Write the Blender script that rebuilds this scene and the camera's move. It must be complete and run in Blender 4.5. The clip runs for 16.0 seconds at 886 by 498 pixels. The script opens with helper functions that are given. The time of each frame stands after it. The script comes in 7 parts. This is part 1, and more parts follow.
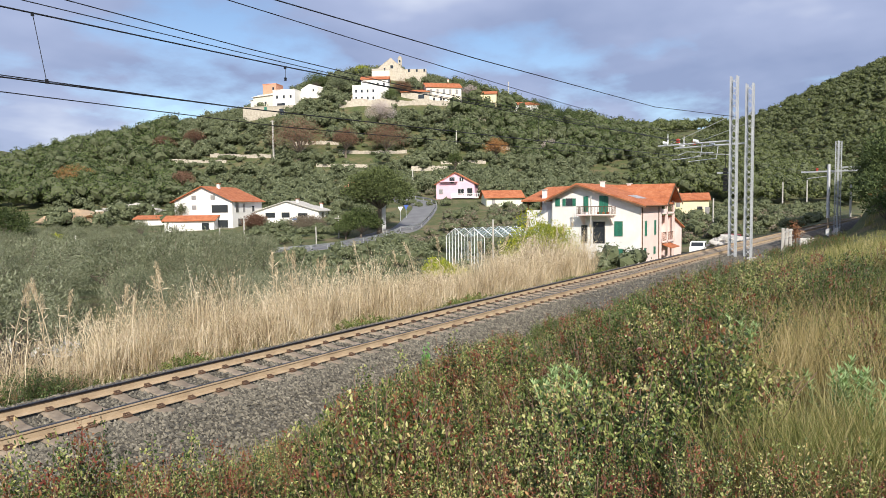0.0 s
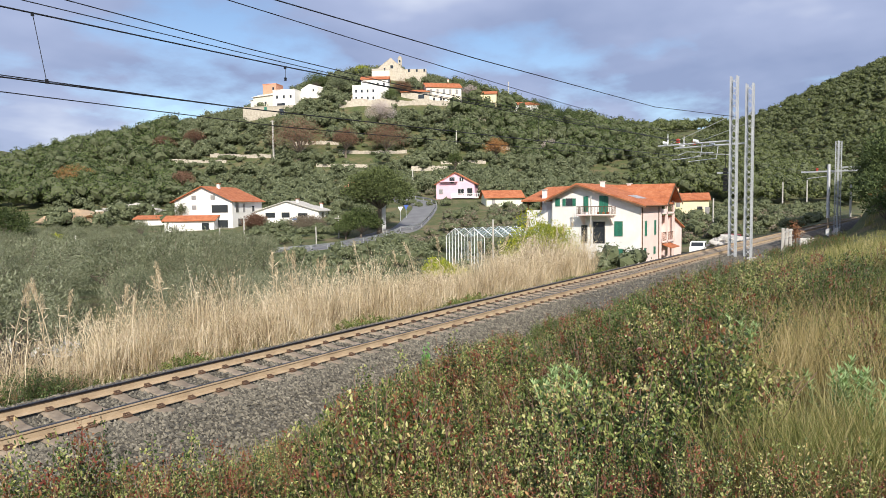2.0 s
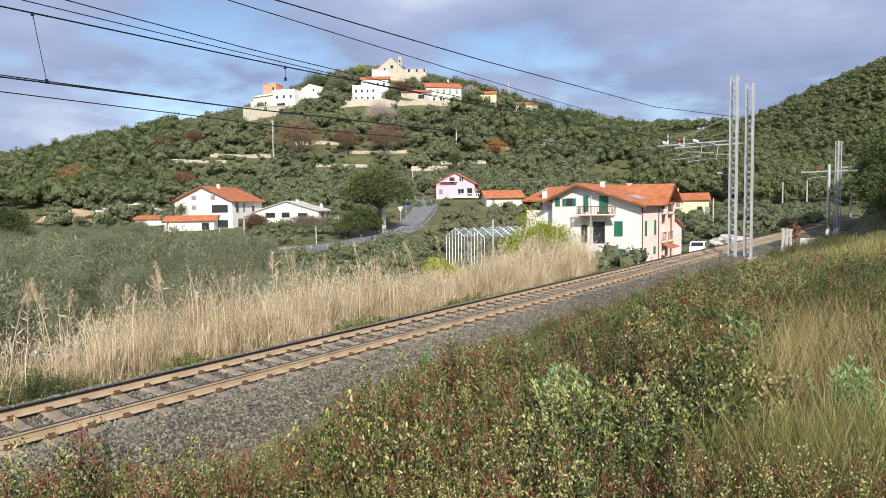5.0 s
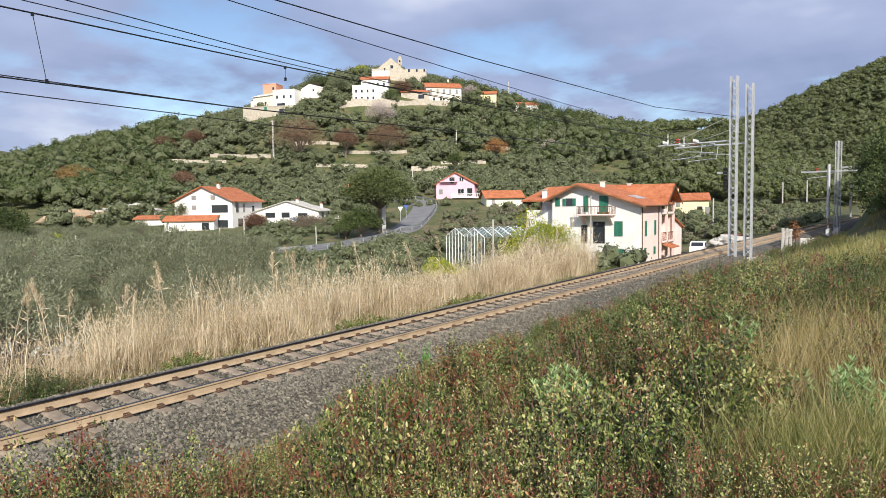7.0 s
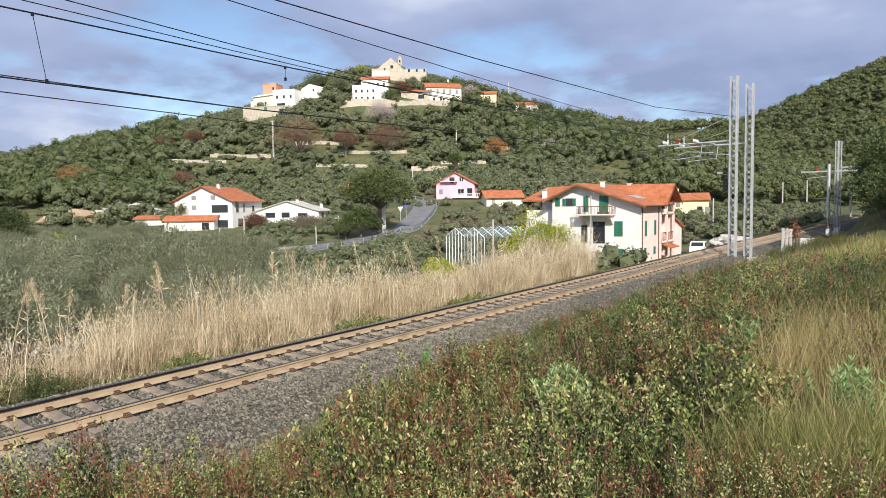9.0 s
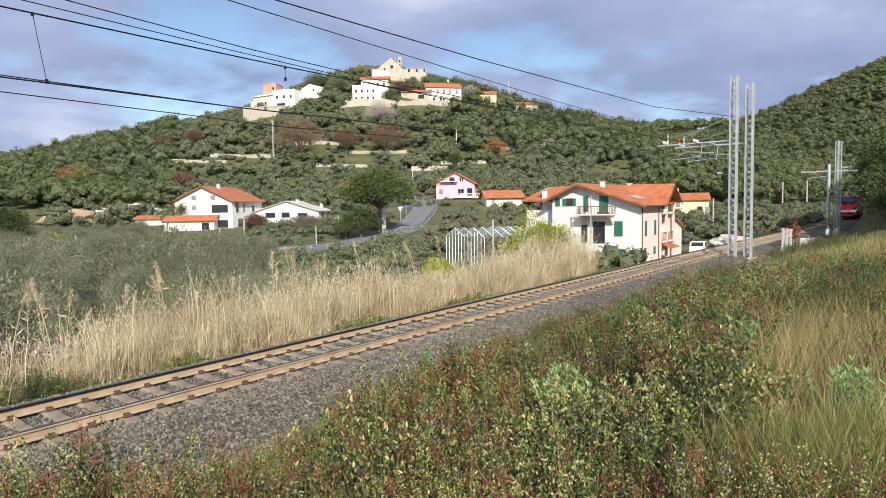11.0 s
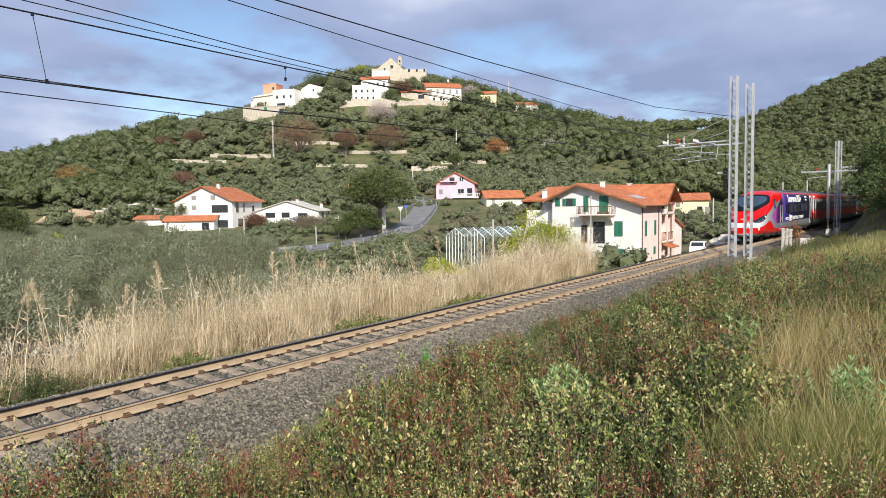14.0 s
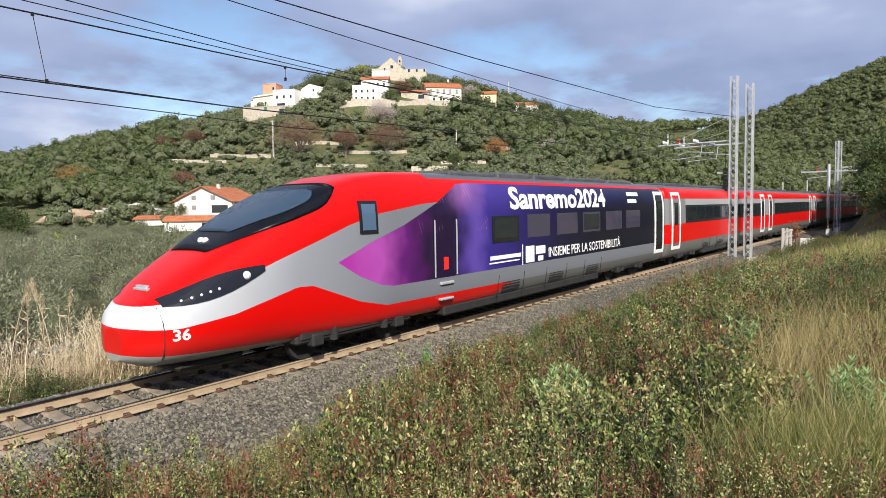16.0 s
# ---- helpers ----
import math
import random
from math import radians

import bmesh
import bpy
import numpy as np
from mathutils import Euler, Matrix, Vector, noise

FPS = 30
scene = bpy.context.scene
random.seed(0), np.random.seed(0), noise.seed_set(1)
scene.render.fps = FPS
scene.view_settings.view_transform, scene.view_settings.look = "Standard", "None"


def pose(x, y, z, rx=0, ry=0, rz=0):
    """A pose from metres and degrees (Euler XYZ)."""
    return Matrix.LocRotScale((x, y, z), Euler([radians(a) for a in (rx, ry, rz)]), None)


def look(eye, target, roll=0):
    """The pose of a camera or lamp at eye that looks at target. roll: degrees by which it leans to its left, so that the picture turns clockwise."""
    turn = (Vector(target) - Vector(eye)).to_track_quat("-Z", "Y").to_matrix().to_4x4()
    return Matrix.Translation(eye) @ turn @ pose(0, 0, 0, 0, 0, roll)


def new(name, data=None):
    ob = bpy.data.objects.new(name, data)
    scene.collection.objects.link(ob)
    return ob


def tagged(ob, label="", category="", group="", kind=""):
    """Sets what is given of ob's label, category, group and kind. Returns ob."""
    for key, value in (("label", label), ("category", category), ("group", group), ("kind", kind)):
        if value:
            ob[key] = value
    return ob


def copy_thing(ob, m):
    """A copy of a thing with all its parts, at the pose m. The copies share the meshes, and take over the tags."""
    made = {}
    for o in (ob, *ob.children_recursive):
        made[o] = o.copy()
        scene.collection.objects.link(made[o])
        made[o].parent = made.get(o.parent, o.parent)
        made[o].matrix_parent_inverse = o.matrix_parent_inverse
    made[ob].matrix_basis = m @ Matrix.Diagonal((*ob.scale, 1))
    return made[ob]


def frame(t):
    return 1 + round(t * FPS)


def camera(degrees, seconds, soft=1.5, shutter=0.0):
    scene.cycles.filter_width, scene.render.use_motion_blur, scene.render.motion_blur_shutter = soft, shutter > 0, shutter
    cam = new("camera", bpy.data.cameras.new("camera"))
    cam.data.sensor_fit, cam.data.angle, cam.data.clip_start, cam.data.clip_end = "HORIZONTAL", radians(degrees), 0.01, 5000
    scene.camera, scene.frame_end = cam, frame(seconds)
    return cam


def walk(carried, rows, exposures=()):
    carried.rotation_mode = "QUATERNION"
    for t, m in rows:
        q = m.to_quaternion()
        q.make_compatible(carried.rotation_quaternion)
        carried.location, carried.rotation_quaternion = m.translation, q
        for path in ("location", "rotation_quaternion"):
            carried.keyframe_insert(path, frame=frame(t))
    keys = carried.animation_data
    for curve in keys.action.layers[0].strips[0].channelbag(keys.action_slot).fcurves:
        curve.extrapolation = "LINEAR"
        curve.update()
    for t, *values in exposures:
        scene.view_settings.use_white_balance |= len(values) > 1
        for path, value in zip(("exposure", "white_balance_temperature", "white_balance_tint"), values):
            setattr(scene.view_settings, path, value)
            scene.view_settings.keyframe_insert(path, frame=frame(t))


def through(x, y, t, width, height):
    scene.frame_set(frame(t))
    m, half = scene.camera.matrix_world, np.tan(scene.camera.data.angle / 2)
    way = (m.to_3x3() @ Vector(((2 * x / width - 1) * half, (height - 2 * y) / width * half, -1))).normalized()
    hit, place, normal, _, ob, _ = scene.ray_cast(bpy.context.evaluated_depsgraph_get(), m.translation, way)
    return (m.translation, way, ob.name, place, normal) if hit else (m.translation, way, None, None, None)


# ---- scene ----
# World: x runs along the railway away from the train's goal, y across it, z = 0 at the rail head.
YAW = 36.17
cam = camera(68.57, 16.0, 0.55)
SY, CY = math.sin(radians(YAW)), math.cos(radians(YAW))
EYE = (0.0, 0.0, 3.3)
AIM = (CY * math.cos(0.0657), SY * math.cos(0.0657), 3.3 - math.sin(0.0657))
walk(cam, [(0.0, look(EYE, AIM, -0.89)), (16.0, look(EYE, AIM, -0.89))])

# ---------------------------------------------------------------- light
SUN_AZ = Vector((-0.68, -0.73, 0.0)).normalized()
SUN_EL = radians(34)
sun_data = bpy.data.lights.new("sun", "SUN")
sun_data.energy, sun_data.angle, sun_data.color = 5.0, radians(0.55), (1.0, 0.94, 0.84)
sun = new("sun", sun_data)
to_sun = SUN_AZ * math.cos(SUN_EL) + Vector((0, 0, math.sin(SUN_EL)))
sun.matrix_world = look(to_sun * 300, (0, 0, 0))
scene.view_settings.exposure = 0.3


class Nodes:
    """A short way to write node graphs."""

    def __init__(self, tree):
        self.t = tree

    def add(self, kind, **props):
        n = self.t.nodes.new(kind)
        for k, v in props.items():
            setattr(n, k, v)
        return n

    def put(self, sock, v):
        if isinstance(v, bpy.types.NodeSocket):
            self.t.links.new(v, sock)
        elif isinstance(v, tuple) and len(v) == 3 and sock.type == "RGBA":
            sock.default_value = (*v, 1.0)
        else:
            sock.default_value = v

    def math(self, op, a, b=0.0, c=0.0, clamp=False):
        n = self.add("ShaderNodeMath", operation=op, use_clamp=clamp)
        for s, v in zip(n.inputs, (a, b, c)):
            self.put(s, v)
        return n.outputs[0]

    def less(self, a, b):
        return self.math("LESS_THAN", a, b)

    def both(self, *fs):
        out = fs[0]
        for f in fs[1:]:
            out = self.math("MULTIPLY", out, f)
        return out

    def coord(self, which="Object"):
        return self.add("ShaderNodeTexCoord").outputs[which]

    def place(self):
        return self.add("ShaderNodeNewGeometry").outputs["Position"]

    def island(self):
        return self.add("ShaderNodeNewGeometry").outputs["Random Per Island"]

    def chance(self):
        return self.add("ShaderNodeObjectInfo").outputs["Random"]

    def xyz(self, v):
        n = self.add("ShaderNodeSeparateXYZ")
        self.put(n.inputs[0], v)
        return n.outputs

    def noise(self, v, scale, detail=4.0, rough=0.55, stretch=None, color=False):
        if stretch:
            m = self.add("ShaderNodeMapping")
            self.put(m.inputs["Vector"], v)
            m.inputs["Scale"].default_value = stretch
            v = m.outputs[0]
        n = self.add("ShaderNodeTexNoise")
        self.put(n.inputs["Vector"], v)
        n.inputs["Scale"].default_value = scale
        n.inputs["Detail"].default_value = detail
        n.inputs["Roughness"].default_value = rough
        return n.outputs["Color" if color else "Fac"]

    def ramp(self, f, stops, mode="LINEAR"):
        n = self.add("ShaderNodeValToRGB")
        self.put(n.inputs[0], f)
        e = n.color_ramp.elements
        n.color_ramp.interpolation = mode
        while len(e) < len(stops):
            e.new(0.5)
        for el, (p, c) in zip(e, stops):
            el.position = p
            el.color = (*c, 1) if isinstance(c, tuple) else (c, c, c, 1)
        return n.outputs[0]

    def mix(self, f, a, b, mode="MIX"):
        n = self.add("ShaderNodeMix", data_type="RGBA", blend_type=mode)
        self.put(n.inputs[0], f)
        self.put(n.inputs[6], a)
        self.put(n.inputs[7], b)
        return n.outputs[2]

    def bump(self, h, strength=0.4, dist=0.02):
        n = self.add("ShaderNodeBump")
        self.put(n.inputs["Height"], h)
        n.inputs["Strength"].default_value = strength
        n.inputs["Distance"].default_value = dist
        return n.outputs[0]


# sky: blue, with a broken deck of grey and white cloud
world = bpy.data.worlds.new("sky")
scene.world = world
world.use_nodes = True
wn = Nodes(world.node_tree)
world.node_tree.nodes.clear()
sky = wn.add("ShaderNodeTexSky", sky_type="NISHITA", sun_disc=False)
sky.sun_elevation = SUN_EL
sky.sun_rotation = math.atan2(SUN_AZ.x, SUN_AZ.y)
sky.air_density, sky.dust_density = 1.0, 0.6
gen = wn.coord("Generated")
gx = wn.xyz(gen)
# cloud deck: the direction laid onto a plane overhead, so that banks flatten towards the horizon
den = wn.math("ADD", wn.math("MAXIMUM", gx[2], 0.0), 0.22)
comb = wn.add("ShaderNodeCombineXYZ")
wn.put(comb.inputs[0], wn.math("DIVIDE", gx[0], den))
wn.put(comb.inputs[1], wn.math("DIVIDE", gx[1], den))
deck = comb.outputs[0]
big = wn.noise(deck, 0.75, 4.0, 0.5)
fine = wn.noise(deck, 2.2, 6.0, 0.55)
thick = wn.math("ADD", wn.math("MULTIPLY", big, 0.65), wn.math("MULTIPLY", fine, 0.35))
cover = wn.ramp(thick, [(0.40, 0.0), (0.475, 0.93), (1.0, 1.0)])
bank = wn.math("MULTIPLY", wn.math("MAXIMUM", wn.math("SUBTRACT", wn.math("MULTIPLY", gx[0], SY), wn.math("MULTIPLY", gx[1], CY)), 0.0), -0.2)
shade = wn.ramp(wn.math("ADD", wn.noise(deck, 0.8, 5.0, 0.52), bank),
                [(0.36, (2.7, 3.3, 5.2)), (0.5, (3.9, 4.5, 6.5)), (0.58, (6.0, 6.5, 8.0)), (0.68, (9.0, 9.3, 10.0))])
clouded = wn.mix(cover, wn.mix(1.0, sky.outputs[0], (1.15, 1.2, 1.3), "MULTIPLY"), shade)
bg = wn.add("ShaderNodeBackground")
wn.put(bg.inputs[0], clouded)
bg.inputs[1].default_value = 0.092
wn.put(wn.add("ShaderNodeOutputWorld").inputs[0], bg.outputs[0])


# ---------------------------------------------------------------- materials
def material(name):
    m = bpy.data.materials.new(name)
    m.use_nodes = True
    n = Nodes(m.node_tree)
    bsdf = m.node_tree.nodes["Principled BSDF"]
    return m, n, bsdf


def surface(name, light, dark, scale=3.0, fine=40.0, rough=0.8, relief=0.3, depth=0.01, metal=0.0, vary=0.25, space="Object",
            stretch=None):
    """A plain surface: two tones in broad patches, fine grain, and a difference from piece to piece."""
    m, n, b = material(name)
    v = n.place() if space == "World" else n.coord(space)
    broad = n.noise(v, scale, 5.0, 0.6, stretch)
    grain = n.noise(v, fine, 3.0, 0.6, stretch)
    f = n.math("ADD", n.math("MULTIPLY", broad, 0.7), n.math("MULTIPLY", grain, 0.3))
    col = n.ramp(f, [(0.33, dark), (0.66, light)])
    k = n.math("ADD", n.math("MULTIPLY", n.chance(), vary), 1.0 - vary / 2)
    kk = n.add("ShaderNodeCombineXYZ")
    for s in kk.inputs:
        n.put(s, k)
    n.put(b.inputs["Base Color"], n.mix(1.0, col, kk.outputs[0], "MULTIPLY"))
    n.put(b.inputs["Roughness"], n.math("ADD", n.math("MULTIPLY", grain, 0.2), rough - 0.1, clamp=True))
    b.inputs["Metallic"].default_value = metal
    if relief:
        n.put(b.inputs["Normal"], n.bump(n.math("ADD", grain, broad), relief, depth))
    return m


def foliage(name, tones, patch=0.25, gloss=0.45, through=0.25):
    """Leaves: each one has a tone of its own, drifting from plant to plant."""
    m, n, b = material(name)
    drift = n.noise(n.place(), patch, 3.0, 0.6)
    f = n.math("ADD", n.math("MULTIPLY", n.island(), 0.55), n.math("SUBTRACT", drift, 0.28), clamp=True)
    k = len(tones)
    col = n.ramp(f, [((i + 0.5) / k, c) for i, c in enumerate(tones)])
    n.put(b.inputs["Base Color"], col)
    b.inputs["Roughness"].default_value = gloss
    b.inputs["Specular IOR Level"].default_value = 0.28
    tr = n.add("ShaderNodeBsdfTranslucent")
    n.put(tr.inputs[0], n.mix(1.0, col, (1.3, 1.35, 0.7), "MULTIPLY"))
    mx = n.add("ShaderNodeMixShader")
    mx.inputs[0].default_value = through
    n.put(mx.inputs[1], b.outputs[0])
    n.put(mx.inputs[2], tr.outputs[0])
    n.put(m.node_tree.nodes["Material Output"].inputs[0], mx.outputs[0])
    return m


def plain(name, color, rough=0.5, metal=0.0):
    m, n, b = material(name)
    g = n.noise(n.coord(), 9.0, 4.0)
    n.put(b.inputs["Base Color"], n.mix(g, tuple(c * 0.82 for c in color), tuple(min(1, c * 1.12) for c in color)))
    b.inputs["Roughness"].default_value, b.inputs["Metallic"].default_value = rough, metal
    return m


def glass_dark(name, tint=(0.015, 0.02, 0.025)):
    m, n, b = material(name)
    b.inputs["Base Color"].default_value = (*tint, 1)
    b.inputs["Roughness"].default_value = 0.06
    b.inputs["Specular IOR Level"].default_value = 0.6
    return m


# ---------------------------------------------------------------- building blocks
def part(name, bm, mat, parent=None, label=""):
    """Links a bmesh as one mesh object under a thing or a part."""
    me = bpy.data.meshes.new(name)
    bm.to_mesh(me)
    bm.free()
    for m in mat if isinstance(mat, (list, tuple)) else [mat]:
        me.materials.append(m)
    ob = new(name, me)
    ob.parent = parent
    if label:
        tagged(ob, label)
    return ob


def share(name, me, parent, m=None):
    ob = new(name, me)
    ob.parent = parent
    if m is not None:
        ob.matrix_basis = m
    return ob


def thing(name, m, label, category, group="", kind=""):
    ob = new(name)
    ob.empty_display_size = 0.2
    ob.matrix_basis = m
    return tagged(ob, label, category, group, kind)


def box(bm, x0, x1, y0, y1, z0, z1, bevel=0.0, mi=0):
    vs = [bm.verts.new(p) for p in ((x0, y0, z0), (x1, y0, z0), (x1, y1, z0), (x0, y1, z0), (x0, y0, z1), (x1, y0, z1), (x1, y1, z1), (x0, y1, z1))]
    fs = [bm.faces.new([vs[i] for i in q]) for q in ((3, 2, 1, 0), (4, 5, 6, 7), (0, 1, 5, 4), (1, 2, 6, 5), (2, 3, 7, 6), (3, 0, 4, 7))]
    for f in fs:
        f.material_index = mi
    if bevel:
        bmesh.ops.bevel(bm, geom=list({e for f in fs for e in f.edges}), offset=bevel, segments=1, affect="EDGES")
    return bm


def boxed(*a, **k):
    return box(bmesh.new(), *a, **k)


def tube(bm, p0, p1, r0, r1=None, sides=6, cap=True, mi=0):
    p0, p1 = Vector(p0), Vector(p1)
    r1 = r0 if r1 is None else r1
    d = (p1 - p0).normalized()
    a = d.orthogonal().normalized()
    b = d.cross(a)
    rings = []
    for p, r in ((p0, r0), (p1, r1)):
        rings.append([bm.verts.new(p + (a * math.cos(i * math.tau / sides) + b * math.sin(i * math.tau / sides)) * r) for i in range(sides)])
    for i in range(sides):
        j = (i + 1) % sides
        bm.faces.new((rings[0][i], rings[0][j], rings[1][j], rings[1][i])).material_index = mi
    if cap:
        bm.faces.new(rings[0][::-1]).material_index = mi
        bm.faces.new(rings[1]).material_index = mi
    return bm


def bent_tube(bm, pts, r0, r1, sides=6):
    """One tube along a bent line, tapering from r0 to r1."""
    pts = [Vector(p) for p in pts]
    k = len(pts) - 1
    a = (pts[1] - pts[0]).normalized().orthogonal().normalized()
    last = None
    for i, p in enumerate(pts):
        d = (pts[min(i + 1, k)] - pts[max(i - 1, 0)]).normalized()
        a = (a - d * a.dot(d)).normalized()
        b = d.cross(a)
        r = r0 + (r1 - r0) * i / k
        ring_ = [bm.verts.new(p + (a * math.cos(j * math.tau / sides) + b * math.sin(j * math.tau / sides)) * r) for j in range(sides)]
        if last:
            for j in range(sides):
                q = (j + 1) % sides
                bm.faces.new((last[j], last[q], ring_[q], ring_[j]))
        last = ring_
    return bm


def array_mesh(name, verts, faces, mats, smooth=False, index=None):
    """A mesh from arrays: faces is (n, 3) or (n, 4)."""
    verts, faces = np.asarray(verts, np.float32), np.asarray(faces, np.int32)
    me = bpy.data.meshes.new(name)
    me.vertices.add(len(verts))
    me.vertices.foreach_set("co", verts.ravel())
    k = faces.shape[1]
    me.loops.add(faces.size)
    me.loops.foreach_set("vertex_index", faces.ravel())
    me.polygons.add(len(faces))
    me.polygons.foreach_set("loop_start", np.arange(0, faces.size, k, dtype=np.int32))
    if index is not None:
        me.polygons.foreach_set("material_index", np.asarray(index, np.int32))
    me.polygons.foreach_set("use_smooth", np.full(len(faces), smooth))
    for m in mats if isinstance(mats, (list, tuple)) else [mats]:
        me.materials.append(m)
    me.update(calc_edges=True)
    return me


rng = np.random.default_rng(7)


def unit(v):
    return v / np.maximum(np.linalg.norm(v, axis=-1, keepdims=True), 1e-9)


def facing(n, out=0.0, loose=0.5):
    """Which way leaves turn their upper sides: to the light, and outwards from their clump."""
    return np.array(to_sun) * 0.6 + np.array((0, 0, 0.5)) + out + rng.normal(0, loose, (n, 3))


def leaf_array(c, along, length, width, lift=None, oval=False):
    """Leaves from c, pointing along, diamonds or ovals; returns verts and faces."""
    n = len(c)
    along = unit(along)
    side = unit(np.cross(along, rng.normal(size=(n, 3)))) if lift is None else unit(np.cross(along, lift))
    length, width = np.broadcast_to(length, n)[:, None], np.broadcast_to(width, n)[:, None]
    up = unit(np.cross(side, along))
    if oval:
        rim = [(0.0, 0.0), (0.22, 0.36), (0.66, 0.5), (1.0, 0.0), (0.66, -0.5), (0.22, -0.36)]
        v = np.stack([c + along * length * a + side * width * b_ + up * width * 0.3 * abs(b_) for a, b_ in rim], 1)
        return v.reshape(-1, 3), np.arange(6 * n).reshape(n, 6)
    v = np.stack([c, c + along * length * 0.45 + side * width / 2 + up * width * 0.12, c + along * length,
                  c + along * length * 0.45 - side * width / 2 + up * width * 0.12], 1)
    return v.reshape(-1, 3), np.arange(4 * n).reshape(n, 4)


def join_arrays(chunks):
    vs, fs, o = [], [], 0
    for v, f in chunks:
        vs.append(v)
        fs.append(f + o)
        o += len(v)
    return np.concatenate(vs), np.concatenate(fs)


def smooth(t):
    t = np.clip(t, 0, 1)
    return t * t * (3 - 2 * t)


def cam_place(l, d):
    """World x, y of a place l to the side and d ahead, along the valley's line of sight."""
    return l * SY + d * CY, -l * CY + d * SY
# ---------------------------------------------------------------- the lie of the land
TRACK_Y = 11.61


def track_y(x):
    """The railway bends gently towards the near bank."""
    x = np.asarray(x, float)
    k = np.clip(x, 0, 150)
    return TRACK_Y - 1.0e-4 * k * k - 0.03 * np.clip(x - 150, 0, None)


# hills: side, ahead, spread across, spread in depth, height
HILLS = [(-244, 300, 42, 60, 4), (-171, 300, 42, 60, 7), (-139, 300, 42, 60, 13), (-119, 330, 46, 66, 7), (-87, 330, 46, 66, 6),
         (-59, 330, 46, 66, 17), (-27, 330, 46, 66, 31), (5, 330, 46, 66, 18), (79, 330, 46, 66, 26), (116, 620, 70, 120, 30), (181, 620, 70, 120, 27),
         (246, 620, 70, 120, 29), (52, 100, 9, 16, 4.0), (214, 400, 60, 85, 9), (263, 400, 60, 85, 14), (319, 400, 60, 85, 67), (8, 165, 32, 32, 4.5), (-420, 420, 120, 120, 8),
         (-1300, 1900, 170, 300, 180)]


def lumps(x, y, size, seed=0.0):
    """Gentle uneven ground from a few crossed waves."""
    s = 0.0
    for i, (a, b) in enumerate(((0.83, 0.56), (-0.4, 0.92), (0.98, -0.2), (0.3, -0.95))):
        s = s + np.sin((x * a + y * b) / size * (1 + 0.37 * i) + seed + 1.7 * i)
    return s / 4


def ground_z(x, y):
    x, y = np.asarray(x, float), np.asarray(y, float)
    l, d = x * SY - y * CY, x * CY + y * SY
    dy = y - track_y(x)
    # valley floor, rising slowly towards the hill
    far = -0.8 - 2.7 * smooth((dy - 3.2) / 9) + np.clip(d - 110, 0, 250) * 0.035
    far = far + 0.25 * lumps(x, y, 9) * smooth((dy - 5) / 6)
    hill = 0.0
    for bl, bd, sl, sd, a in HILLS:
        hill = hill + a * np.exp(-((l - bl) / sl) ** 2 / 2 - ((d - bd) / sd) ** 2 / 2)
    hill = hill + 1.2 * lumps(x, y, 14, 2.0) * smooth((d - 170) / 60)
    far = far + hill * smooth((np.abs(dy) - 5) / 10)
    # near bank, on which the camera stands
    near = -0.85 + 2.35 * smooth((-dy - 2.4) / 8.5) + 0.16 * lumps(x, y, 2.6, 1.0) * smooth((-dy - 3) / 3)
    near = near - 0.9 * smooth((x - 22) / 25) * smooth((-dy - 2.4) / 8.5)
    near = near + 7.0 * smooth((x - 66) / 24) * smooth((-dy - 4.2) / 5) + 14 * smooth((-dy - 22) / 70) * smooth((x - 20) / 60)
    near = near + hill * smooth((np.abs(dy) - 3.5) / 9)
    return np.where(dy > 0, far, near)


def ground_at(x, y):
    return float(ground_z(x, y))


def sight(u, w):
    """The line of sight through a part of the view, for one metre ahead."""
    way = Vector((AIM[0], AIM[1], AIM[2] - 3.3))
    right = Vector((SY, -CY, 0))
    up = right.cross(way)
    c, s = math.cos(radians(-0.89)), math.sin(radians(-0.89))
    return way + (right * c + up * s) * ((u - 784) / 1150) + (up * c - right * s) * ((441 - w) / 1150)


def bank_hit(u, w, lift, start=1.0):
    """Where that line of sight comes within lift of the ground."""
    ray = sight(u, w)
    d = start
    while d < 900:
        p = Vector(EYE) + ray * d
        if p.z < ground_at(p.x, p.y) + lift:
            break
        d *= 1.004
    return p.x, p.y


# ground: one sheet in rings round the camera, fine where it is seen
m_ground, n, b = material("earth_and_grass")
v = n.place()
base = n.ramp(n.noise(v, 0.25, 6, 0.6), [(0.36, (0.05, 0.09, 0.02)), (0.5, (0.11, 0.12, 0.04)), (0.64, (0.24, 0.18, 0.1))])
spk = n.ramp(n.noise(v, 7.0, 6, 0.7), [(0.38, (0.014, 0.018, 0.007)), (0.55, (0.09, 0.1, 0.035)), (0.72, (0.24, 0.2, 0.1))])
n.put(b.inputs["Base Color"], n.mix(0.5, base, spk))
b.inputs["Roughness"].default_value = 0.95
n.put(b.inputs["Normal"], n.bump(n.noise(v, 5.0, 8, 0.7), 0.9, 0.12))
ring = np.concatenate([[0.005], np.geomspace(0.6, 4200, 205)])
view = math.radians(YAW)
turn = np.concatenate([np.linspace(view - 0.72, view + 0.72, 231), np.linspace(view + 0.72, view - 0.72 + math.tau, 72)[1:-1]])
R, T = np.meshgrid(ring, turn, indexing="ij")
gxx, gyy = R * np.cos(T), R * np.sin(T)
verts = np.stack([gxx, gyy, ground_z(gxx, gyy)], -1).reshape(-1, 3)
nt = len(turn)
